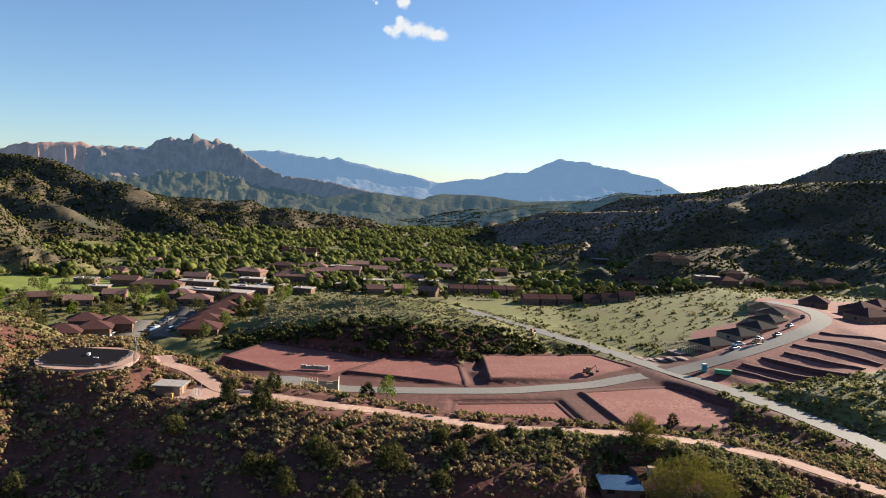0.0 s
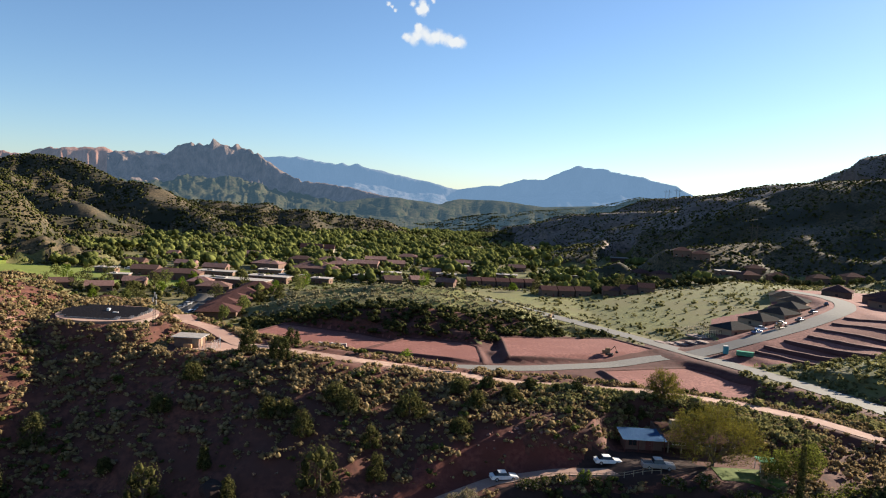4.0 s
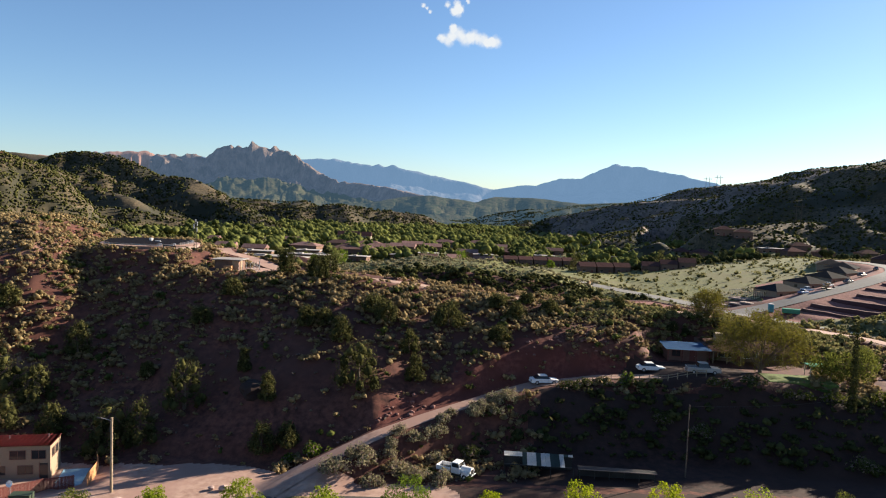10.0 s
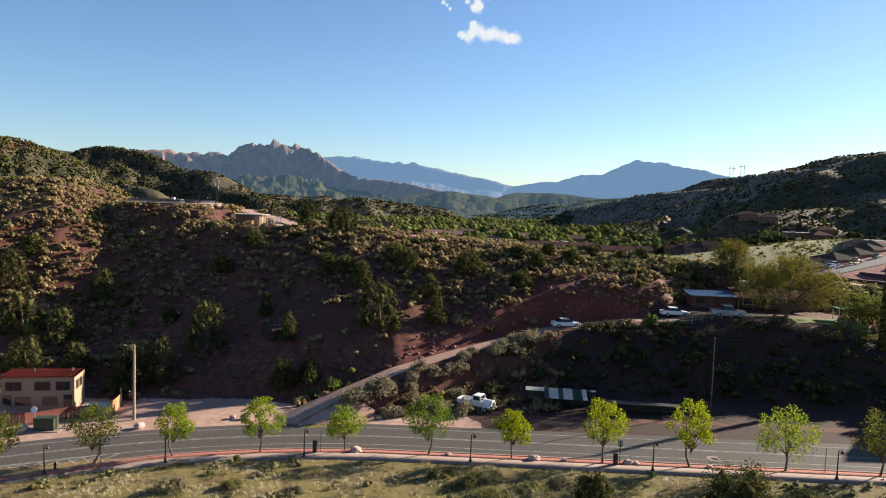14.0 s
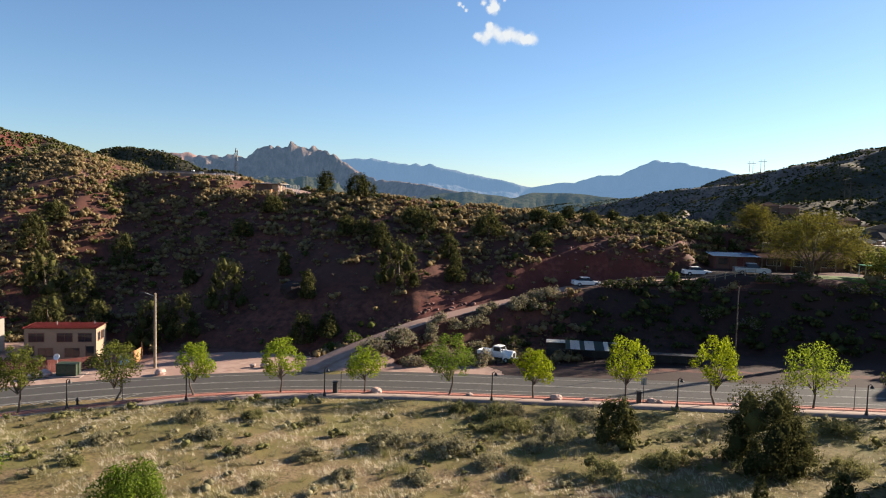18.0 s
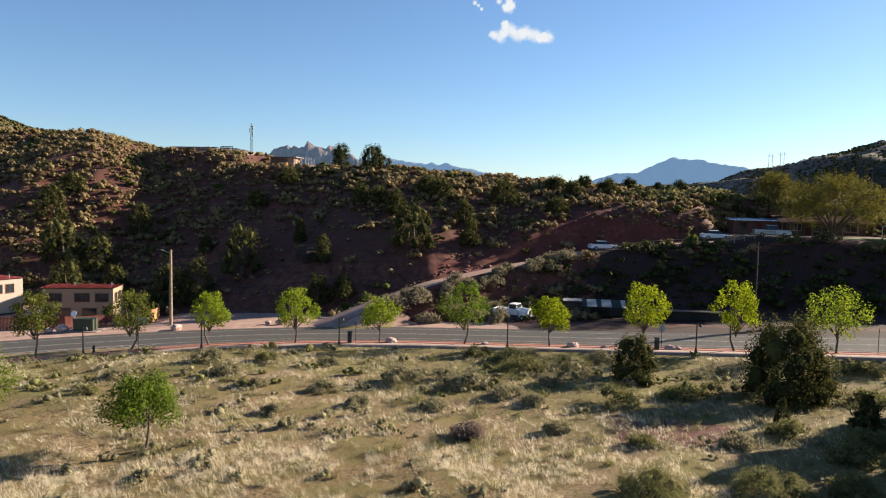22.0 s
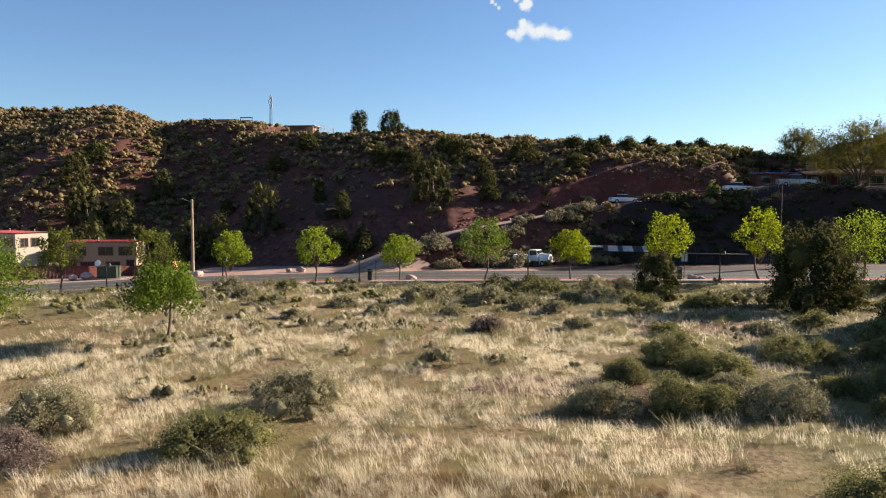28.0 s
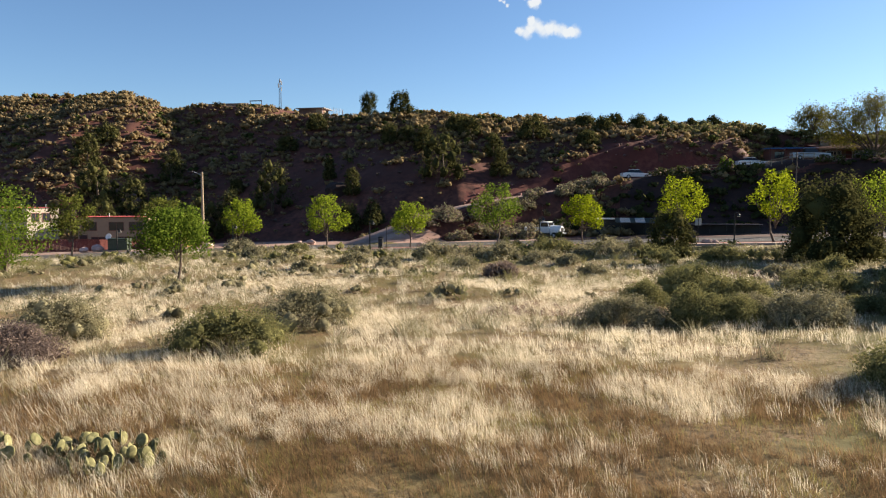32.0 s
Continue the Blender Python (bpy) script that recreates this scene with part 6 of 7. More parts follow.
        bm = bmesh.new()
        top = max(p[1] for p in poly)
        rows = []
        for s in (-1, 1):
            rows.append([bm.verts.new((px, s * (w0 - (inset if pz > top - 0.25 else 0)), pz)) for px, pz in poly])
        bm.faces.new(rows[0])
        bm.faces.new(rows[1][::-1])
        for i in range(len(poly)):
            j = (i + 1) % len(poly)
            bm.faces.new((rows[0][j], rows[0][i], rows[1][i], rows[1][j]))
        bmesh.ops.recalc_face_normals(bm, faces=bm.faces)
        return bm

    part("body", slab(side, W / 2, 0.03), M[paint], ob, bevel=0.04)
    part("glasshouse", slab(glass, W / 2 + (0.006 if style == "van" else -0.1), 0.03 if style == "van" else 0.16), M["glass"], ob, bevel=0.02)
    top = sorted(glass, key=lambda p: -p[1])[:2]
    x0, x1 = min(p[0] for p in top), max(p[0] for p in top)
    part("roof", box(x0 - 0.04, -W / 2 + 0.2, top[0][1] - 0.03, x1 + 0.04, W / 2 - 0.2, top[0][1] + 0.05), M[paint], ob, bevel=0.02) if style != "van" else None
    for px in (-L * 0.3, L * 0.31):
        for s in (-1, 1):
            w = part("wheel", rod((px, s * (W / 2 - 0.2), 0.33), (px, s * (W / 2 + 0.01), 0.33), 0.33, 0.33, 16), M["tyre"], ob)
            part("rim", rod((px, s * (W / 2 - 0.05), 0.33), (px, s * (W / 2 + 0.025), 0.33), 0.2, 0.18, 12), M["steel"], w)
    for s in (-1, 1):
        part("headlight", box(L / 2 - 0.1, s * (W / 2 - 0.5), 0.6, L / 2 + 0.02, s * (W / 2 - 0.15), 0.74), M["frame"], ob)
        part("tail_light", box(-L / 2 - 0.02, s * (W / 2 - 0.3), 0.68, -L / 2 + 0.1, s * (W / 2 - 0.08), 0.86), M["redroof"], ob)
    if style == "pickup":
        part("load_bed", box(-L / 2 + 0.12, -W / 2 + 0.15, 1.02, -1.0, W / 2 - 0.15, 1.115), M["iron"], ob)
    return ob


car("sedan", "white sedan parked on the dirt track", "sedan", "white", 6.9, 119.6, at(6.9, 119.6) - 0.02, 14, "cars on the terrace")
car("sedan", "white estate car parked before the hillside house", "sedan", "white", 24.9, 124.8, at(24.9, 124.8) - 0.02, 6, "cars on the terrace")
car("pickup_truck", "silver pickup truck parked before the hillside house", "pickup", "silver", 32.6, 121.6, at(32.6, 121.6), 0, "cars on the terrace", "truck")


def old_truck(x, y, z, turn):
    """An old lorry: round bonnet between arched wings, a small cab, a flat bed with boards."""
    ob = thing("old_truck", "old white truck with a round bonnet under the bank", "truck", "vehicles under the bank", (x, y, z), turn)
    part("chassis", box(-2.6, -0.45, 0.45, 2.3, 0.45, 0.62), M["iron"], ob)
    bm = bmesh.new()
    bmesh.ops.create_cone(bm, cap_ends=True, segments=16, radius1=0.56, radius2=0.5, depth=1.5, matrix=Matrix.Translation((1.6, 0, 1.12)) @ Euler((0, radians(90), 0)).to_matrix().to_4x4() @ Matrix.Diagonal((0.95, 1.1, 1, 1)))
    part("bonnet", bm, M["white"], ob)
    part("grille", box(2.34, -0.36, 0.72, 2.4, 0.36, 1.34), M["iron"], ob, bevel=0.02)
    part("bumper", box(2.45, -0.95, 0.5, 2.56, 0.95, 0.68), M["steel"], ob, bevel=0.02)
    cab = part("cab", box(-0.45, -0.88, 0.62, 0.9, 0.88, 1.45), M["white"], ob, bevel=0.06)
    part("cab_roof", box(-0.42, -0.8, 1.98, 0.66, 0.8, 2.1), M["white"], ob, bevel=0.06)
    for px in (-0.4, 0.62):
        for sy in (-0.78, 0.78):
            part("pillar", rod((px + (0.2 if px > 0 else 0), sy, 1.42), (px, sy * 0.97, 2.0), 0.06, 0.05, 6), M["white"], cab)
    part("windscreen", box(0.68, -0.74, 1.45, 0.72, 0.74, 1.98), M["glass"], cab)
    part("rear_window", box(-0.42, -0.74, 1.45, -0.38, 0.74, 1.98), M["glass"], cab)
    for sy in (-1, 1):
        part("side_window", box(-0.34, sy * 0.79, 1.45, 0.62, sy * 0.76, 1.98), M["glass"], cab)
        w = part("wing", rod((1.65, sy * 0.6, 0.62), (1.65, sy * 1.0, 0.62), 0.56, 0.52, 16), M["white"], ob)
        part("headlight", rod((2.12, sy * 0.62, 1.05), (2.36, sy * 0.62, 1.05), 0.13, 0.15, 12), M["frame"], w)
        part("running_board", box(-0.4, sy * 0.9, 0.48, 1.0, sy * 1.05, 0.54), M["iron"], ob)
        part("bed_side", box(-2.65, sy * 0.95, 0.8, -0.55, sy * 0.9, 1.35), M["white"], ob)
        for px in (1.65, -1.75):
            w = part("wheel", rod((px, sy * 0.78, 0.38), (px, sy * 1.03, 0.38), 0.38, 0.38, 18), M["tyre"], ob)
            part("rim", rod((px, sy * 0.95, 0.38), (px, sy * 1.05, 0.38), 0.2, 0.17, 12), M["white"], w)
    part("bed_floor", box(-2.65, -0.9, 0.7, -0.55, 0.9, 0.8), M["pole"], ob)
    part("tailboard", box(-2.7, -0.95, 0.8, -2.65, 0.95, 1.35), M["white"], ob)


old_truck(-5.6, 98.0, at(-5.6, 98.0), -22)

# ---- striped carport under the bank ----
z0 = at(5, 99)
ob = thing("carport", "low carport with striped white and green roof sheets", "carport", where=(0.6, 98.6, z0))
for i, m in enumerate(("frame", "frame", "frame", "frame", "darkgreen", "frame", "frame", "darkgreen", "frame", "frame", "darkgreen", "darkgreen", "frame", "darkgreen", "frame")):
    x = 0.2 + 0.64 * i
    y0 = 2.2 if i < 4 else 2.9 if i > 12 else -0.2
    bm = bmesh.new()
    for vv in ((x, y0, 1.78 + 0.13 * y0), (x + 0.63, y0, 1.78 + 0.13 * y0), (x + 0.63, 3.6, 2.25), (x, 3.6, 2.25)):
        bm.verts.new(vv)
    bm.faces.new(bm.verts)
    bmesh.ops.solidify(bm, geom=list(bm.faces), thickness=0.05)
    part("roof_sheet", bm, M[m], ob)
for x in (0.3, 3.4, 6.6, 9.7):
    for y in (0.0, 3.4):
        part("post", box(x - 0.06, y - 0.06, 0, x + 0.06, y + 0.06, 1.72 + 0.13 * y), M["iron"], ob)
# dark sheet behind the posts, standing in for shade under the roof
part("back_wall", box(0.2, 3.45, 0, 9.7, 3.55, 2.0), M["darkcover"], ob)
part("beam", box(0.2, -0.06, 1.6, 9.8, 0.06, 1.72), M["iron"], ob)
ob = thing("long_shed", "long low dark shed with a pale roof edge", "shed", where=(10.9, 99.0, at(15, 99)))
part("roof", box(0, -0.3, 1.3, 10.5, 1.0, 1.36), M["darkcover"], ob)
part("roof_edge", box(0, -0.36, 1.28, 10.5, -0.303, 1.38), M["walkway"], ob)
part("wall", box(0.1, 0.85, 0, 10.4, 0.98, 1.3), M["darkcover"], ob)
for i in range(6):
    part("post", box(0.2 + 2.0 * i, -0.1, 0, 0.32 + 2.0 * i, 0.02, 1.3), M["iron"], ob)


# ---- two-storey houses at the bend ----
def window(parent, x0, x1, z0, z1, y, wall_normal=(0, -1), mullion=True, trim="frame"):
    """A framed window on a wall that faces -y or +x."""
    def b(a0, a1, c0, c1, d0, d1):
        return box(a0, y - d1, c0, a1, y - d0, c1) if wall_normal == (0, -1) else box(y + d0, a0, c0, y + d1, a1, c1)
    w = part("window", b(x0, x1, z0, z1, -0.02, 0.015), M["glass"], parent)
    t = 0.07
    part("frame", b(x0 - t, x0, z0 - t, z1 + t, -0.02, 0.05), M[trim], w)
    part("frame", b(x1, x1 + t, z0 - t, z1 + t, -0.02, 0.05), M[trim], w)
    part("frame", b(x0, x1, z1, z1 + t, -0.02, 0.05), M[trim], w)
    part("sill", b(x0, x1, z0 - t, z0, -0.02, 0.09), M[trim], w)
    if mullion:
        part("mullion", b((x0 + x1) / 2 - 0.02, (x0 + x1) / 2 + 0.02, z0, z1, 0.0152, 0.035), M[trim], w)


def lodge(x, y, z, turn, wall, label):
    """A two-storey block with a low red roof; its front faces -y, its front right corner is at the origin."""
    ob = thing("house", label, "house", "houses at the bend", (x, y, z), turn)
    W, D, H = 9.2, 4.6, 4.55
    part("wall", box(-W, 0, 0, 0, D, H), M[wall], ob)
    bm = bmesh.new()
    for vv in ((-W - 0.15, -0.2, H + 0.01), (0.15, -0.2, H + 0.01), (0.15, D + 0.2, H + 0.01), (-W - 0.15, D + 0.2, H + 0.01)):
        bm.verts.new(vv)
    bm.faces.new(bm.verts)
    bmesh.ops.solidify(bm, geom=list(bm.faces), thickness=-0.07)
    r = part("roof", bm, M["redroof"], ob)
    for i in range(16):
        xx = -W - 0.1 + i * (W + 0.2) / 15
        bm = rod((xx, -0.19, H + 0.085), (xx, D + 0.19, H + 0.085), 0.018, 0.018, 5)
        part("seam", bm, M["redroof"], r)
    for x0, x1 in ((-2.3, -0.6), (-5.0, -3.1), (-8.6, -6.7)):
        window(ob, x0, x1, 2.75, 3.85, 0, trim="brick")
    for x0, x1 in ((-4.0, -2.2), (-7.4, -5.6)):
        window(ob, x0, x1, 0.7, 1.8, 0, trim="brick")
    d = part("door", box(-1.3, -0.03, 0.02, -0.3, 0.02, 2.1), M["glass"], ob)
    part("door_frame", box(-1.4, -0.05, 0.02, -1.3, 0.02, 2.2), M["brick"], d)
    d = part("door", box(-9.0, -0.03, 0.02, -8.0, 0.02, 2.1), M["glass"], ob)
    part("door_frame", box(-8.0, -0.05, 0.02, -7.9, 0.02, 2.2), M["brick"], d)
    for x0, x1 in ((0.7, 1.7), (2.2, 3.3)):
        window(ob, x0, x1, 2.75, 3.85, 0, (1, 0), trim="brick")
    part("vent_pipe", rod((-6, 3, H), (-6, 3, H + 0.5), 0.06, 0.06, 8), M["steel"], ob)
    part("vent_pipe", rod((-1.2, 3.5, H), (-1.2, 3.5, H + 0.5), 0.06, 0.06, 8), M["steel"], ob)
    return ob


lodge(-60.3, 92.0, -1.9, 17, "stucco", "tan two-storey house with a red metal roof")
lodge(-73.4, 85.0, -0.6, -17, "whitewall", "cream two-storey house with a red metal roof")


def fence(name, label, pts, h, material, group="", gap=0.16, wide=0.14):
    """Upright boards on posts and rails."""
    ob = thing(name, label, "fence", group)
    bm = box(-wide / 2, -0.012, 0, wide / 2, 0.012, h)
    first = part("board", bm, M[material], ob)
    used = False
    for (x0, y0), (x1, y1) in zip(pts[:-1], pts[1:]):
        L = math.hypot(x1 - x0, y1 - y0)
        n = max(1, int(L / gap))
        ang = math.degrees(math.atan2(y1 - y0, x1 - x0))
        for i in range(n):
            t = (i + 0.5) / n
            x, y = x0 + t * (x1 - x0), y0 + t * (y1 - y0)
            o = first if not used else linked("board", first.data, ob)
            used = True
            o.matrix_basis = pose(x, y, at(x, y) - 0.05, 0, 0, ang)
        for zz in (0.25, h - 0.25):
            a, b = (x0, y0, at(x0, y0) + zz), (x1, y1, at(x1, y1) + zz)
            part("rail", rod(a, b, 0.04, 0.04, 4), M[material], ob)
    return ob


fence("board_fence", "dark red board fence before the houses", [(-84, 77.5), (-72, 79.5), (-61.5, 83.5), (-58.5, 88.0), (-55.0, 89.0)], 1.7, "darkwood")
fence("pool_fence", "orange board fence beside the pool yard", [(-53.0, 88.5), (-55.5, 95.5), (-57.5, 98.5)], 1.8, "rawwood")
ob = thing("pool", "small covered pool with blue cover and concrete rim", "pool", where=(-57.5, 92.5, at(-57.5, 92.5) + 0.05), turn=20)
part("rim", box(-2.2, -4.0, -0.2, 2.2, 3.6, 0.10), M["walkway"], ob, bevel=0.04)
part("cover", box(-1.7, -3.4, 0.1, 1.7, 3.0, 0.16), M["pool"], ob, bevel=0.03)
ob = thing("transformer_box", "green electrical box on a concrete pad", "electrical box", where=(-57.3, 81.8, float(at(-57.3, 81.8))), turn=12)
part("slab", box(-1.9, -1.3, -0.2, 1.9, 1.3, 0.12), M["walkway"], ob, bevel=0.02)
b = part("cabinet", box(-1.2, -0.7, 0.12, 1.2, 0.7, 1.5), M["boxgreen"], ob, bevel=0.04)
part("lid", box(-1.25, -0.75, 1.5, 1.25, 0.75, 1.58), M["boxgreen"], b, bevel=0.02)
part("door", box(-1.1, -0.73, 0.2, -0.03, -0.7, 1.42), M["boxgreen"], b)
part("door", box(0.03, -0.73, 0.2, 1.1, -0.7, 1.42), M["boxgreen"], b)
ob = thing("satellite_dish", "white satellite dish on a short mast", "satellite dish", where=(-60.5, 84.2, at(-60.5, 84.2)))
part("mast", rod((0, 0, 0), (0, 0, 1.9), 0.04, 0.04, 8), M["steel"], ob)
bm = bmesh.new()
bmesh.ops.create_cone(bm, cap_ends=False, segments=20, radius1=0.05, radius2=0.42, depth=0.16, matrix=Matrix.Translation((0, -0.1, 2.0)) @ Euler((radians(70), 0, 0)).to_matrix().to_4x4())
bmesh.ops.solidify(bm, geom=list(bm.faces), thickness=0.015)
part("dish", bm, M["white"], ob)

# ---- house on the terrace ----
hz = 11.0
ob = thing("hillside_house", "low brick house with a blue metal roof and a long porch", "house", where=(28.4, 129.2, hz))
part("wall", box(0.4, 1.5, 0, 7.2, 6.1, 2.36), M["brick"], ob)
bm = bmesh.new()
for vv in ((-0.2, -0.2, 2.35), (7.6, -0.2, 2.35), (7.6, 6.3, 2.62), (-0.2, 6.3, 2.62)):
    bm.verts.new(vv)
bm.faces.new(bm.verts)
bmesh.ops.solidify(bm, geom=list(bm.faces), thickness=-0.1)
r = part("roof", bm, M["blueroof"], ob, "blue corrugated roof")
for i in range(20):
    part("rib", rod((-0.1 + 0.4 * i, -0.19, 2.47), (-0.1 + 0.4 * i, 6.28, 2.74), 0.02, 0.02, 4), M["blueroof"], r)
for x in (0.2, 2.6, 5.0, 7.2):
    part("post", box(x - 0.07, -0.07, 0, x + 0.07, 0.07, 2.35), M["darkwood"], ob)
window(ob, 1.2, 2.6, 0.9, 1.9, 1.5, trim="darkwood")
d = part("door", box(4.2, 1.45, 0.02, 5.2, 1.52, 2.05), M["darkwood"], ob, "dark panelled door")
part("door_handle", rod((5.05, 1.40, 1.0), (5.05, 1.46, 1.0), 0.04, 0.04, 8), M["steel"], d)
part("wall", box(7.2, 3.5, 0, 22.0, 11.0, 2.7), M["brownwall"], ob)
part("chimney", box(9.5, 5.5, 2.7, 10.9, 6.7, 4.6), M["stucco"], ob, bevel=0.03)
bm = bmesh.new()
for vv in ((7.6, 0.6, 2.3), (22.6, 0.6, 2.3), (22.6, 7.0, 3.3), (7.6, 7.0, 3.3)):
    bm.verts.new(vv)
bm.faces.new(bm.verts)
bmesh.ops.solidify(bm, geom=list(bm.faces), thickness=-0.14)
part("porch_roof", bm, M["brownroof"], ob)
bm = bmesh.new()
for vv in ((7.4, 7.0, 3.31), (22.6, 7.0, 3.31), (22.6, 11.4, 2.6), (7.4, 11.4, 2.6)):
    bm.verts.new(vv)
bm.faces.new(bm.verts)
bmesh.ops.solidify(bm, geom=list(bm.faces), thickness=-0.14)
part("back_roof", bm, M["brownroof"], ob)
for i in range(7):
    part("porch_post", box(8.0 + 2.35 * i, 0.8, 0, 8.14 + 2.35 * i, 0.94, 2.3), M["stucco"], ob)
part("porch_beam", box(7.8, 0.76, 2.14, 22.4, 0.98, 2.29), M["stucco"], ob)
for i in range(3):
    window(ob, 9.6 + 4.4 * i, 11.8 + 4.4 * i, 0.8, 2.0, 3.5)
part("door", box(12.6, 3.45, 0.02, 13.6, 3.52, 2.05), M["darkwood"], ob)
part("porch_floor", box(7.6, 0.6, -0.2, 22.2, 3.49, 0.0), M["walkway"], ob)
lz = float(np.max(land(np.linspace(42, 52.5, 12), np.full(12, 121.0))))
bm = box(42.0, 118.0, lz - 1.5, 52.5, 124.0, lz + 0.08)
tagged(part("lawn", bm, M["lawn"], bevel=0.1), "small bright green lawn on the terrace", "lawn", kind="structure")

ob = thing("terrace_fence", "low wooden rail fence along the terrace edge", "fence")
for i in range(17):
    x = 8.6 + 1.5 * i
    y = float(np.interp(x, [4.5, 15.4, 24.3, 36], [116.4, 119.2, 119.0, 119.6]))
    part("post", rod((x, y, at(x, y) - 0.2), (x, y, at(x, y) + 1.05), 0.07, 0.06, 6), M["pole"], ob)
    if i:
        for hh in (0.5, 0.9):
            part("rail", rod((px, py, at(px, py) + hh), (x, y, at(x, y) + hh), 0.045, 0.045, 5), M["pole"], ob)
    px, py = x, y
ob = thing("garden_shelter", "small green-roofed garden shelter", "shelter", where=(51.2, 123.6, hz - 0.3))
part("roof", box(-1.6, -1.4, 2.3, 1.6, 1.4, 2.42), M["binroof"], ob, bevel=0.03)
for sx in (-1.4, 1.4):
    for sy in (-1.2, 1.2):
        part("post", box(sx - 0.05, sy - 0.05, -0.2, sx + 0.05, sy + 0.05, 2.3), M["frame"], ob)

# ---- on the ridge top ----
hz = at(-57, 146.5)
ob = thing("pump_hut", "small brown hut with a flat overhanging roof", "hut", where=(-59.6, 145.0, hz))
part("wall", box(0, 0, 0, 5.0, 3.8, 2.0), M["brownwall"], ob)
part("roof", box(-0.6, -0.6, 2.0, 5.7, 4.4, 2.16), M["paleroof"], ob, bevel=0.03)
part("door", box(5.0, 1.2, 0.02, 5.05, 2.2, 1.85), M["stucco"], ob)
part("side_panel", box(3.7, -0.05, 0.02, 4.95, 0.0, 1.9), M["stucco"], ob)
part("bin_store", box(2.4, -1.3, 0, 4.0, -0.1, 0.9), M["rawwood"], ob, "orange boarded store")
ob = thing("wire_fence", "wire mesh fence with steel posts round the hut", "fence")
pts = [(-54.0, 143.6), (-51.4, 143.2), (-50.6, 146.5), (-52.0, 150.0)]
for (x0, y0), (x1, y1) in zip(pts[:-1], pts[1:]):
    for i in range(3):
        x, y = x0 + (x1 - x0) * i / 3, y0 + (y1 - y0) * i / 3
        part("post", rod((x, y, at(x, y) - 0.1), (x, y, at(x, y) + 1.9), 0.04, 0.04, 6), M["steel"], ob)
    for hh in np.linspace(0.1, 1.85, 8):
        part("wire", rod((x0, y0, at(x0, y0) + hh), (x1, y1, at(x1, y1) + hh), 0.012, 0.012, 4), M["steel"], ob)

ob = thing("radio_mast", "steel lattice radio mast with aerials", "mast", where=(-67.2, 152.7, at(-67.2, 152.7)))
for i in range(3):
    a = i * 2.094
    part("leg", rod((0.35 * math.cos(a), 0.35 * math.sin(a), -0.2), (0.2 * math.cos(a), 0.2 * math.sin(a), 6.6), 0.04, 0.03, 6), M["iron"], ob)
for k in range(12):
    h = 0.3 + k * 0.52
    for i in range(3):
        a, b2 = i * 2.094, (i + 1) * 2.094
        r0, r1 = 0.35 - 0.15 * h / 6.6, 0.35 - 0.15 * (h + 0.5) / 6.6
        part("brace", rod((r0 * math.cos(a), r0 * math.sin(a), h), (r1 * math.cos(b2), r1 * math.sin(b2), h + 0.5), 0.015, 0.015, 4), M["iron"], ob)
for h, a in ((5.6, 0.3), (6.1, 2.2), (5.0, 4.0), (4.3, 1.2)):
    part("aerial", box(0.3 * math.cos(a) - 0.1, 0.45 * math.sin(a) - 0.1, h, 0.3 * math.cos(a) + 0.12, 0.45 * math.sin(a) + 0.1, h + 0.9), M["silver"], ob)
ob = thing("equipment_rack", "dark steel frame beside the radio mast", "frame", where=(-71.4, 146.8, at(-71.4, 146.8)))
for x in (0, 2.6):
    part("post", rod((x, 0, -0.1), (x, 0, 1.3), 0.07, 0.07, 6), M["iron"], ob)
part("beam", rod((-0.1, 0, 1.3), (2.7, 0, 1.3), 0.1, 0.1, 6), M["iron"], ob)

ob = thing("water_reservoir", "low round concrete reservoir roofed over with rows of solar panels", "reservoir", where=(-79.5, 157.5, 24.3))
part("wall", rod((0, 0, -1.0), (0, 0, 1.15), 10.3, 10.3, 72), M["walkway"], ob)
part("rim", rod((0, 0, 1.15), (0, 0, 1.22), 10.5, 10.5, 72), M["dirt"], ob)
panel = frame_mesh = None
for row in range(7):
    y = -6.9 + 2.05 * row
    half = math.sqrt(max(0.0, 9.7**2 - max(abs(y - 0.9), abs(y + 0.9)) ** 2))
    z = 1.5
    for k in range(int((min(half, 8.0) + half) / 1.06)):
        x = -half + 0.53 + 1.06 * k
        m = pose(x, y, z + 0.16, 11, 0, 0)
        if panel is None:
            first = part("panel", box(-0.51, -0.98, -0.02, 0.51, 0.98, 0.02), M["solar"], ob)
            panel = first.data
            frame_mesh = part("panel_frame", box(-0.53, -1.0, -0.03, 0.53, -0.98, 0.03), M["steel"], first).data
            first.matrix_basis = m
        else:
            o = linked("panel", panel, ob, m)
            linked("panel_frame", frame_mesh, o)
    part("rail", box(-half + 0.1, y - 0.5, 1.22, min(half, 8.0) - 0.1, y - 0.42, 1.5), M["steel"], ob)
    part("rail", box(-half + 0.1, y + 0.42, 1.22, min(half, 8.0) - 0.1, y + 0.5, 1.74), M["steel"], ob)
part("vent", box(-0.3, -0.35, 1.22, 0.3, 0.35, 2.3), M["frame"], ob, bevel=0.04)
part("vent", box(2.0, -2.3, 1.22, 3.2, -1.9, 1.95), M["frame"], ob, bevel=0.04)


# ---- village, building site and distance ----
def cottage(name, label, x, y, w, d, h, rh, turn, roof, wall, group, style="gable", z=None, over=0.6):
    """A house with its walls, roof, windows and door; long side along x."""
    zz = float(np.min(land(np.array([x, x - w / 2, x + w / 2, x, x]), np.array([y, y, y, y - d / 2, y + d / 2])))) if z is None else z
    ob = thing(name, label, "house", group, (x, y, zz), turn)
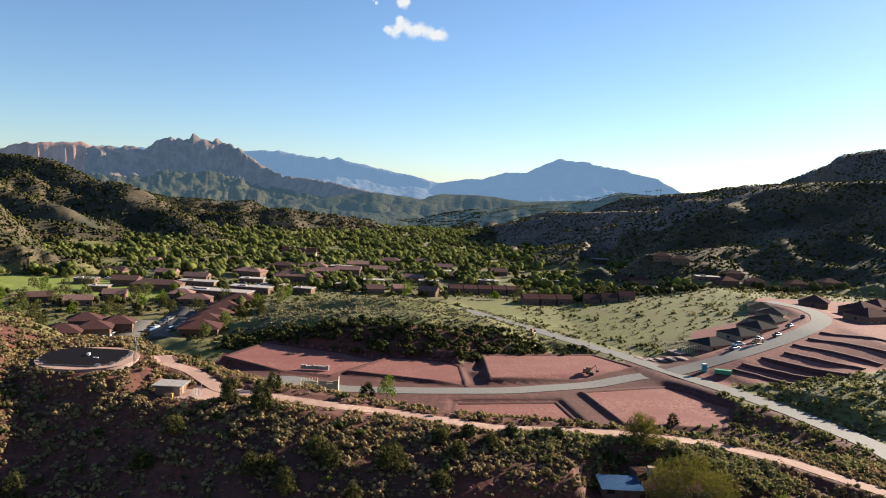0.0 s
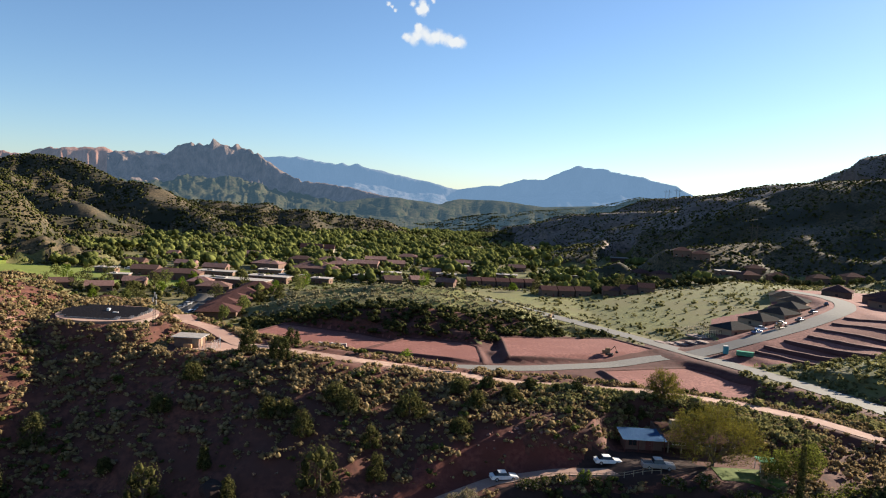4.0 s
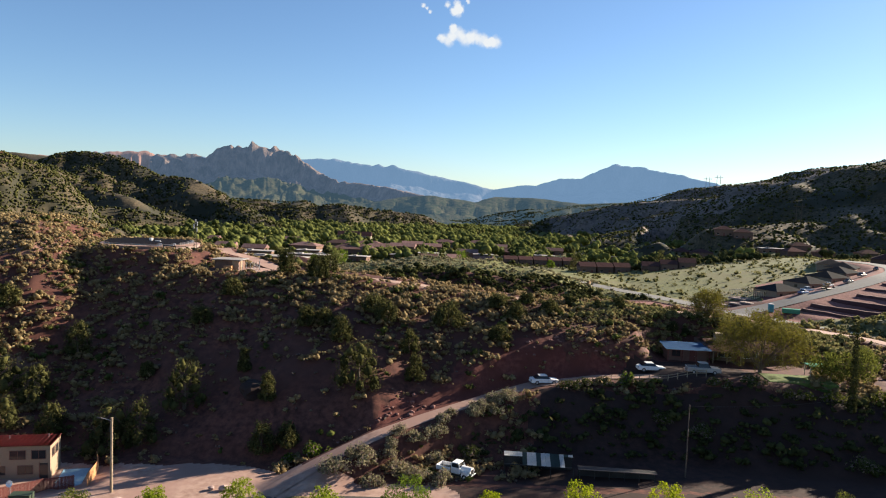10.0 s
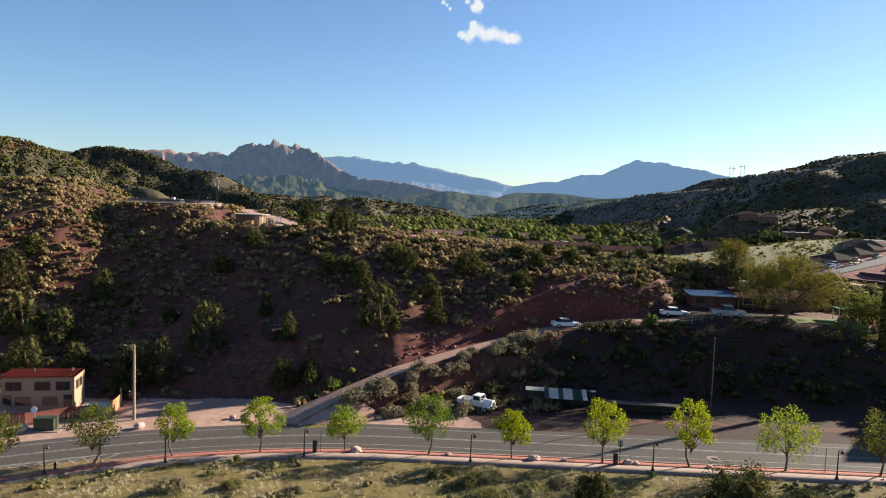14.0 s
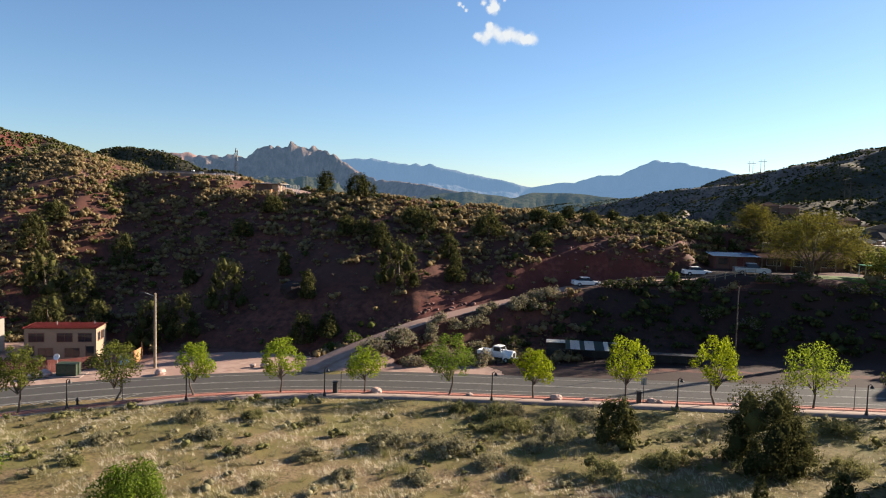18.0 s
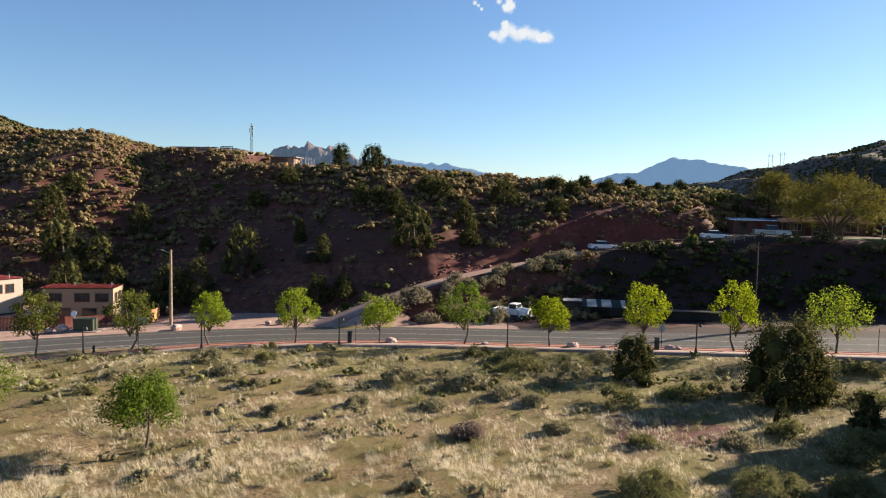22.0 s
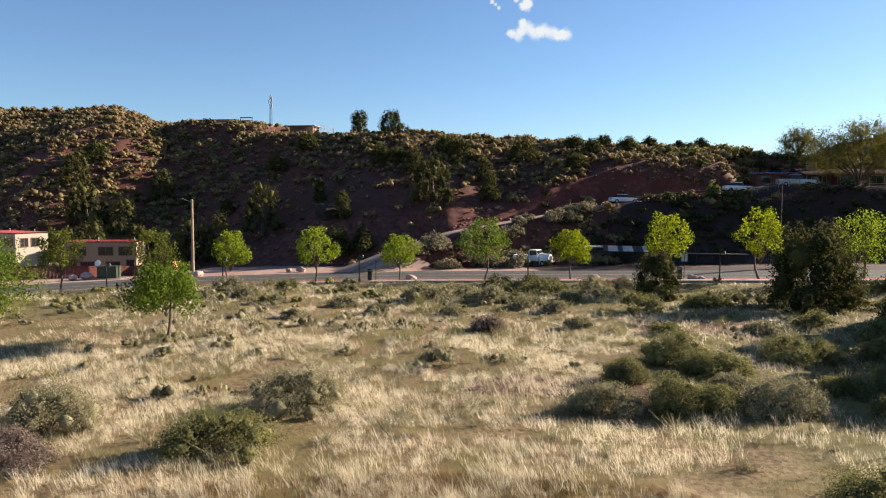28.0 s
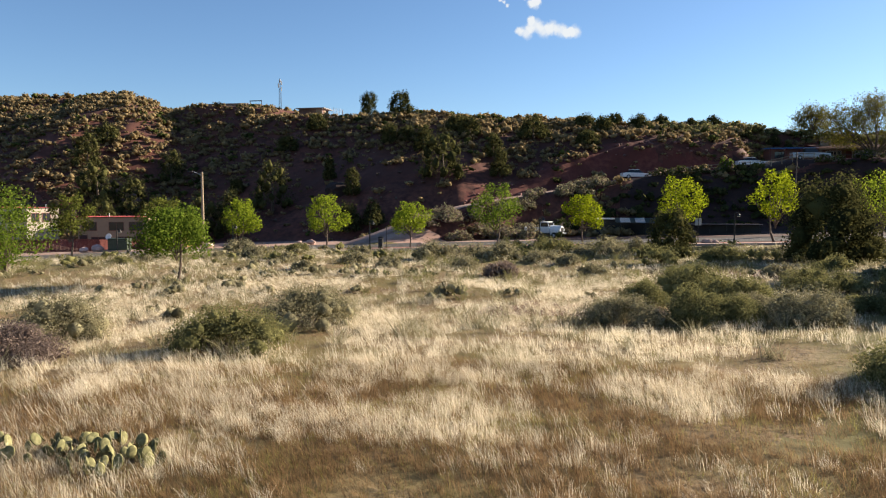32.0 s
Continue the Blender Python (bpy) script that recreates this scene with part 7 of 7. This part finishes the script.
    part("wall", box(-w / 2, -d / 2, -0.6, w / 2, d / 2, h), M[wall], ob)
    bm = bmesh.new()
    a, b = w / 2 + over, d / 2 + over
    if style == "flat":
        box(-a, -b, h, a, b, h + 0.4, bm)
        box(-a * 0.5, -b * 0.5, h + 0.4, -a * 0.2, 0, h + 1.1, bm)
    else:
        e = [bm.verts.new(p) for p in ((-a, -b, h - 0.1), (a, -b, h - 0.1), (a, b, h - 0.1), (-a, b, h - 0.1))]
        k = max(0.0, a - b) if style == "hip" else a
        t = [bm.verts.new((-k, 0, h + rh)), bm.verts.new((k, 0, h + rh))]
        bm.faces.new((e[0], e[1], t[1], t[0]))
        bm.faces.new((e[2], e[3], t[0], t[1]))
        bm.faces.new((e[1], e[2], t[1]))
        bm.faces.new((e[3], e[0], t[0]))
        bm.faces.new((e[3], e[2], e[1], e[0]))
    part("roof", bm, M[roof], ob)
    n = max(2, int(w / 4))
    for i in range(n):
        cx = -w / 2 + (i + 0.5) * w / n
        if i == n // 2:
            part("door", box(cx - 0.5, -d / 2 - 0.05, 0, cx + 0.5, -d / 2, 2.1), M["darkwood"], ob)
        else:
            win = part("window", box(cx - 0.75, -d / 2 - 0.04, 0.9, cx + 0.75, -d / 2, 2.1), M["glass"], ob)
            part("sill", box(cx - 0.85, -d / 2 - 0.12, 0.8, cx + 0.85, -d / 2, 0.9), M["frame"], win)
    for s in (-1, 1):
        part("window", box(s * w / 2 - 0.04, -0.7, 0.9, s * w / 2 + 0.04, 0.7, 2.1), M["glass"], ob)
    return ob


LODGE = "maroon-roofed lodge building beside the car park"
for x, y, w, d, h, t in ((-172, 318, 15, 12, 5, 20), (-163, 329, 14, 12, 5, 20), (-158, 342, 13, 11, 5, 20), (-175, 345, 14, 12, 5, 20), (-118, 340, 17, 15, 4.6, 12), (-121, 357, 16, 14, 4.6, 12), (-122, 374, 16, 14, 4.6, 12), (-123, 393, 16, 14, 4.6, 12), (-121, 414, 18, 14, 4.6, 12)):
    cottage("lodge", LODGE, x, y, w, d, h, 3.0, t, "brownroof", "brownwall", "lodge buildings", "hip", over=1.4)
VILLA = "brown village house with a red-brown roof"
for x, y, w, d, h, t, s in ((-147, 415, 18, 12, 4, 10, "hip"), (-160, 428, 14, 10, 4, 10, "hip"), (-152, 545, 22, 14, 5, -10, "hip"), (-158, 560, 16, 12, 5, -10, "hip"), (-112, 528, 34, 14, 5, 8, "hip"), (-118, 552, 24, 12, 5, 8, "hip"), (-100, 570, 20, 12, 5, 8, "gable"), (-116, 605, 22, 12, 5, 0, "hip"),
                            (-140, 600, 20, 12, 5, 0, "hip"), (-85, 590, 20, 12, 5, 0, "gable"), (-62, 604, 14, 12, 5, 6, "gable"), (-52, 484, 11, 11, 4, 20, "gable"), (-36, 492, 9, 9, 4, 20, "gable"), (-16, 486, 12, 9, 4, -12, "gable"), (-185, 455, 30, 12, 4.5, 6, "hip"), (-212, 470, 16, 12, 4, 6, "gable"),
                            (-230, 402, 12, 9, 3.5, 30, "gable"), (-206, 398, 14, 9, 3.5, 25, "gable"), (-260, 380, 12, 9, 3.5, 30, "gable"), (-196, 420, 12, 9, 3.5, 12, "gable"), (-178, 505, 16, 10, 4, 0, "gable"), (-205, 520, 14, 10, 4, 0, "gable"), (-240, 515, 14, 10, 4, 0, "gable"),
                            (-60, 690, 20, 12, 5, 0, "hip"), (-30, 700, 18, 12, 5, 0, "hip"), (-8, 660, 14, 10, 4, 0, "gable"), (-85, 650, 18, 11, 4, 10, "gable"), (-30, 560, 14, 10, 4, 0, "gable"), (4, 590, 14, 10, 4, 0, "gable"), (40, 640, 14, 10, 4, 0, "gable"), (-190, 640, 16, 10, 4, 0, "gable"), (-250, 600, 14, 10, 4, 0, "gable")):
    cottage("village_house", VILLA, x, y, w, d, h, 2.4, t, "villageroof", "brownwall", "village houses", s)
for x, y in ((2, 506), (12, 508), (22, 510), (32, 512), (42, 514)):
    cottage("terrace_house", "dark brown terraced house with a low gable roof", x, y, 9, 11, 4.2, 2.0, 8, "brownroof", "brownwall", "terraced houses", "gable", over=0.25)
for x, y, t in ((50, 470, 8), (61, 472, 8), (72, 474, 8), (88, 462, -6), (99, 462, -6), (110, 463, -6)):
    cottage("terrace_house", "dark brown terraced house beside a green field", x, y, 10, 10, 4.2, 2.4, t, "brownroof", "brownwall", "terraced houses", "gable", over=0.3)
for x, y, t in ((125, 546, 20), (138, 540, 20), (160, 566, -10), (172, 560, -10), (192, 516, 10), (214, 520, -10), (236, 506, 0), (255, 500, 0), (205, 540, 0)):
    cottage("hill_house", "dark brown house among junipers below a hill", x, y, 13, 11, 5, 2.4, t, "brownroof", "brownwall", "houses below the hill", "hip")
for x, y, w, d, h, t in ((-144, 442, 44, 11, 4, -8), (-128, 462, 26, 9, 4, -8), (-168, 480, 24, 9, 3.5, -4), (-118, 480, 16, 8, 3.5, -8), (-96, 470, 12, 8, 3.5, -8), (183, 530, 16, 8, 3.5, 0), (112, 610, 20, 9, 4, -20), (150, 775, 26, 12, 6, 0), (80, 580, 18, 9, 4, -10), (-190, 468, 14, 8, 3.5, 4), (-216, 442, 12, 7, 3.2, 8), (-238, 470, 13, 8, 3.2, 0), (-74, 502, 12, 8, 3.5, -6), (-58, 534, 14, 8, 3.5, 5), (-18, 545, 14, 8, 3.5, 0), (28, 566, 15, 8, 3.5, -5), (-140, 508, 16, 8, 3.5, 3), (-95, 620, 18, 9, 4, 0), (-10, 620, 16, 8, 4, 0)):
    cottage("flat_roofed_building", "low village building with a pale flat roof", x, y, w, d, h, 0, t, "paleroof", "brownwall", "flat-roofed buildings", "flat")
for x in (-166, -154, -142):
    cottage("white_house", "white gabled house among valley trees", x, 728, 9, 12, 6, 4, 6, "brownroof", "whitewall", "white gabled houses", "gable")
for x, y, w, d, t in ((112, 313, 17, 13, 30), (128, 325, 16, 14, 32), (140, 335, 15, 14, 36), (150, 347, 15, 14, 42), (158, 362, 14, 14, 55), (160, 380, 14, 14, 70)):
    cottage("new_house", "new house with charcoal hip roof on red earth", x, y, w * 0.9, d * 0.9, 3.0, 2.4, t, "greyroof", "stucco", "new houses", "hip")
for x, y, w, d, t in ((196, 345, 17, 14, 20), (214, 350, 16, 14, 20), (205, 368, 17, 14, 30), (228, 362, 16, 14, 10), (222, 384, 16, 14, 30), (246, 380, 16, 14, 0), (192, 390, 15, 14, 60)):
    cottage("new_house", "new brown house with dark hip roof beside a bend", x, y, w, d, 3.4, 3.2, t, "brownroof", "brownwall", "new houses", "hip")

# car parks
for pts in CAR_PARKS:
    pts = [(x, y, at(x, y) + 0.35) for x, y, z in pts]
    ribbon("car_park", pts, -7.5, 7.5, 0.1, "asphalt", "asphalt car park between lodge buildings", "car park", 1.2, step=2.5)
proto = {}
g = np.random.default_rng(77)
spots = [(-156.5 - 0.19 * i, 324 + 3.4 * i, 80) for i in range(11)] + [(-132.5 - 0.16 * i, 341 + 3.2 * i, 80) for i in range(17)] + [(-143.5 - 0.2 * i, 345 + 6.1 * i, 80) for i in range(6)]
spots += [(-235 + 5 * i, 493 + g.normal() * 2, 20) for i in range(9)] + [(-170 + 6 * i, 498 + g.normal() * 3, 0) for i in range(8)]
spots += [(116.5, 299, 40), (130, 309, 40), (139, 312, 40), (150, 325, 45), (120, 304, 20), (165, 345, 70)]
for i, (x, y, t) in enumerate(spots):
    paint = ("white", "darkcar", "silver", "bluecar", "darkcar", "white")[int(g.integers(6))]
    style = ("sedan", "suv", "pickup")[int(g.integers(3))]
    lift = 0.45 if i < 34 else 0.0
    z = at(x, y) + lift
    if (paint, style) not in proto:
        word = {"white": "white", "darkcar": "dark", "silver": "silver", "bluecar": "blue"}[paint]
        proto[paint, style] = car("parked_car", f"{word} car parked in the village", style, paint, x, y, z, t, "parked cars in the village")
    else:
        copy_thing(proto[paint, style], pose(x, y, z, 0, 0, t))

# half-built house by the turning circle
z0 = at(-43, 236)
ob = thing("half_built_house", "half-built house of pale panels and open framing", "building shell", where=(-48.5, 232.5, z0), turn=6)
part("floor_slab", box(-0.3, -0.3, -0.4, 13, 8.3, 0.1), M["walkway"], ob)
for x0, x1, h in ((6.5, 9.0, 5.4), (9.1, 11.0, 4.6), (11.1, 12.6, 5.6)):
    part("wall_panel", box(x0, 0, 0.1, x1, 0.2, h), M["whitewall"], ob)
part("wall_panel", box(12.4, 0.25, 0.1, 12.6, 8, 5.2), M["whitewall"], ob)
part("wall_panel", box(0.2, 7.8, 0.1, 12.3, 8.0, 3.2), M["lumber"], ob)
for i in range(12):
    part("stud", box(0.1 + 0.55 * i, 0, 0.1, 0.22 + 0.55 * i, 0.12, 2.9), M["lumber"], ob)
for i in range(7):
    part("rafter", rod((0.3 + 0.9 * i, 0, 2.9), (0.3 + 0.9 * i, 4, 5.0 + 0.1 * i), 0.08, 0.08, 4), M["lumber"], ob)
part("plate", box(0, -0.02, 2.9, 6.4, 0.14, 3.02), M["lumber"], ob)
ob = thing("timber_frame", "open timber frame of a house on a slab", "building shell", where=(96, 303, at(98, 306) + 0.1), turn=30)
part("floor_slab", box(0, 0, -0.6, 13, 9, 0.1), M["walkway"], ob)
for i in range(14):
    for y in (0.1, 8.8):
        part("stud", box(0.1 + 0.98 * i, y, 0.1, 0.24 + 0.98 * i, y + 0.12, 3.0), M["lumber"], ob)
for y in (0.1, 8.8):
    part("plate", box(0.1, y - 0.02, 3.0, 12.95, y + 0.14, 3.15), M["lumber"], ob)
for i in range(5):
    ob = thing("foundation_slab", "pale new concrete foundation on red earth", "foundation", "foundation slabs", (80 + 3.8 * i, 303.5 - 1.6 * i, at(80 + 3.8 * i, 303.5 - 1.6 * i)), 28)
    part("slab", box(-1.5, -3.2, -0.3, 1.5, 3.2, 0.3), M["walkway"], ob, bevel=0.04)
# stacked blocks, digger, toilet, skip
ob = thing("block_stack", "long row of stacked pale blocks on a plot", "blocks", where=(-55, 266, -2.6))
for i in range(14):
    hh = 1.1 + 0.5 * float(g.random())
    part("pallet_load", box(0.75 * i, 0, 0, 0.75 * i + 0.66, 1.2, hh), M["paleroof"], ob)
for x, y, t in ((53, 276, 20), (38, 342, 60), (127, 303, 30)):
    ob = thing("digger", "rusty yellow digger standing on the building site", "digger", "diggers on the building site", (x, y, at(x, y)), t)
    for s in (-1, 1):
        part("track", box(-1.7, s * 1.1 - 0.28, 0, 1.7, s * 1.1 + 0.28, 0.8), M["iron"], ob, bevel=0.2)
    part("cab", box(-0.9, -0.6, 0.85, 0.6, 0.6, 2.6), M["rust"], ob, bevel=0.1)
    part("engine", box(-2.0, -1.0, 0.85, -0.92, 1.0, 1.8), M["rust"], ob, bevel=0.1)
    part("boom", rod((0.6, 0, 1.3), (2.8, 0, 3.2), 0.2, 0.16, 6), M["rust"], ob)
    part("stick", rod((2.8, 0, 3.2), (3.8, 0, 1.2), 0.15, 0.12, 6), M["rust"], ob)
    part("bucket", box(3.4, -0.5, 0.5, 4.2, 0.5, 1.2), M["iron"], ob, bevel=0.08)
ob = thing("portable_toilet", "teal portable toilet beside the new road", "toilet", where=(97.5, 278.5, at(97.5, 278.5)))
part("cabin", box(-0.8, -0.8, 0, 0.8, 0.8, 2.9), M["teal"], ob, bevel=0.05)
part("roof", box(-0.85, -0.85, 2.9, 0.85, 0.85, 3.1), M["frame"], ob, bevel=0.05)
ob = thing("skip", "green steel skip beside the new road", "skip", where=(103, 274, at(103, 274)), turn=-20)
part("tub", prism([(-3, -1.2), (3, -1.2), (3, 1.2), (-3, 1.2)], 0.15, 1.7), M["binroof"], ob, bevel=0.06)
part("skid", box(-2.8, -1.0, 0, 2.8, -0.8, 0.15), M["iron"], ob)
part("skid", box(-2.8, 0.8, 0, 2.8, 1.0, 0.15), M["iron"], ob)

# power line over the dark hill
tops = []
for x, y, h in ((243, 940, 27), (252, 925, 27), (150, 800, 20), (186, 700, 18), (230, 610, 16)):
    z = at(x, y)
    ob = thing("pylon", "tall twin-pole power pylon on the hillside", "pylon", "pylons over the hill", (x, y, z))
    for s in (-2, 2):
        part("leg", rod((s, 0, -1), (s, 0, h), 0.3, 0.2, 6), M["bark"], ob)
    part("crossarm", box(-5, -0.2, h - 3, 5, 0.2, h - 2.6), M["bark"], ob)
    tops.append((x, y, z + h - 2.6))
for a, b in zip(tops[1:-1], tops[2:]):
    for s in (-4.5, 0, 4.5):
        bm = rod((a[0] + s, a[1], a[2]), (b[0] + s, b[1], b[2]), 0.02, 0.02, 4)
        tagged(part("power_cable", bm, M["iron"]), "thin power cable between pylons", "cable", "power cables")

# single trees between the village roofs
g = np.random.default_rng(15)
spots = [(-196, 318), (-186, 312), (-204, 330), (-199, 325), (-210, 345), (-212, 367), (-222, 352), (-194, 340), (-252, 435), (-224, 445), (-240, 425), (-182, 414), (-208, 410), (-230, 385), (-196, 372), (-135, 384), (-110, 352), (-108, 372), (-106, 395), (-165, 358), (-178, 358), (-215, 392), (-248, 395), (-225, 420), (-180, 425), (-135, 430), (-165, 412), (-205, 352), (-222, 372), (-190, 330), (-212, 335), (-240, 360), (-178, 372), (-186, 392), (-170, 395), (-160, 402), (-110, 322), (-150, 388), (-172, 448), (-150, 470), (-60, 520), (-70, 500), (-30, 470), (-5, 470), (-85, 520), (-30, 520), (28, 480), (45, 498), (78, 490), (100, 490), (-100, 440), (-108, 455), (-95, 400), (-100, 380)]
for i, (x, y) in enumerate(spots):
    m = ("cotton", "cotton_dull", "fresh", "cotton_dull")[i % 4]
    h = 6.5 + 5.5 * g.random()
    tree("village_tree", "leafy tree beside the village buildings", x, y, h, h * 0.95, 1.2, m, 800, 0.62, 700 + i, 9, "trees between village buildings")

# clouds
def cloud(x, y, z, w, h, puffs):
    bm = bmesh.new()
    bmesh.ops.create_grid(bm, x_segments=1, y_segments=1, size=1)
    ob = part("cloud", bm, cloud_mat("cloud_glow", puffs, w / h))
    ob.matrix_world = look((x, y, z), (0, 0, 30)) @ Matrix.Diagonal((w, h, 1, 1))
    tagged(ob, "small white cloud in the blue sky", "cloud", "clouds", "structure")


cloud(-285, 4480, 1015, 275, 105, ((-1.5, -0.24, 0.34), (-0.8, -0.2, 0.4), (-0.25, 0.0, 0.36), (0.22, -0.14, 0.42), (0.76, 0.16, 0.42), (0.98, 0.44, 0.22), (1.2, -0.18, 0.38), (1.65, -0.16, 0.22), (-1.15, -0.3, 0.3)))
cloud(-344, 4480, 1187, 150, 80, ((0.25, -0.35, 0.40), (0.05, -0.1, 0.3), (0.3, 0.2, 0.3), (1.0, 0.15, 0.24), (-0.5, 0.4, 0.16), (0.55, -0.3, 0.3)))
cloud(-556, 4480, 1177, 90, 60, ((-0.45, -0.3, 0.2), (-0.1, 0.0, 0.18), (0.25, 0.25, 0.24)))
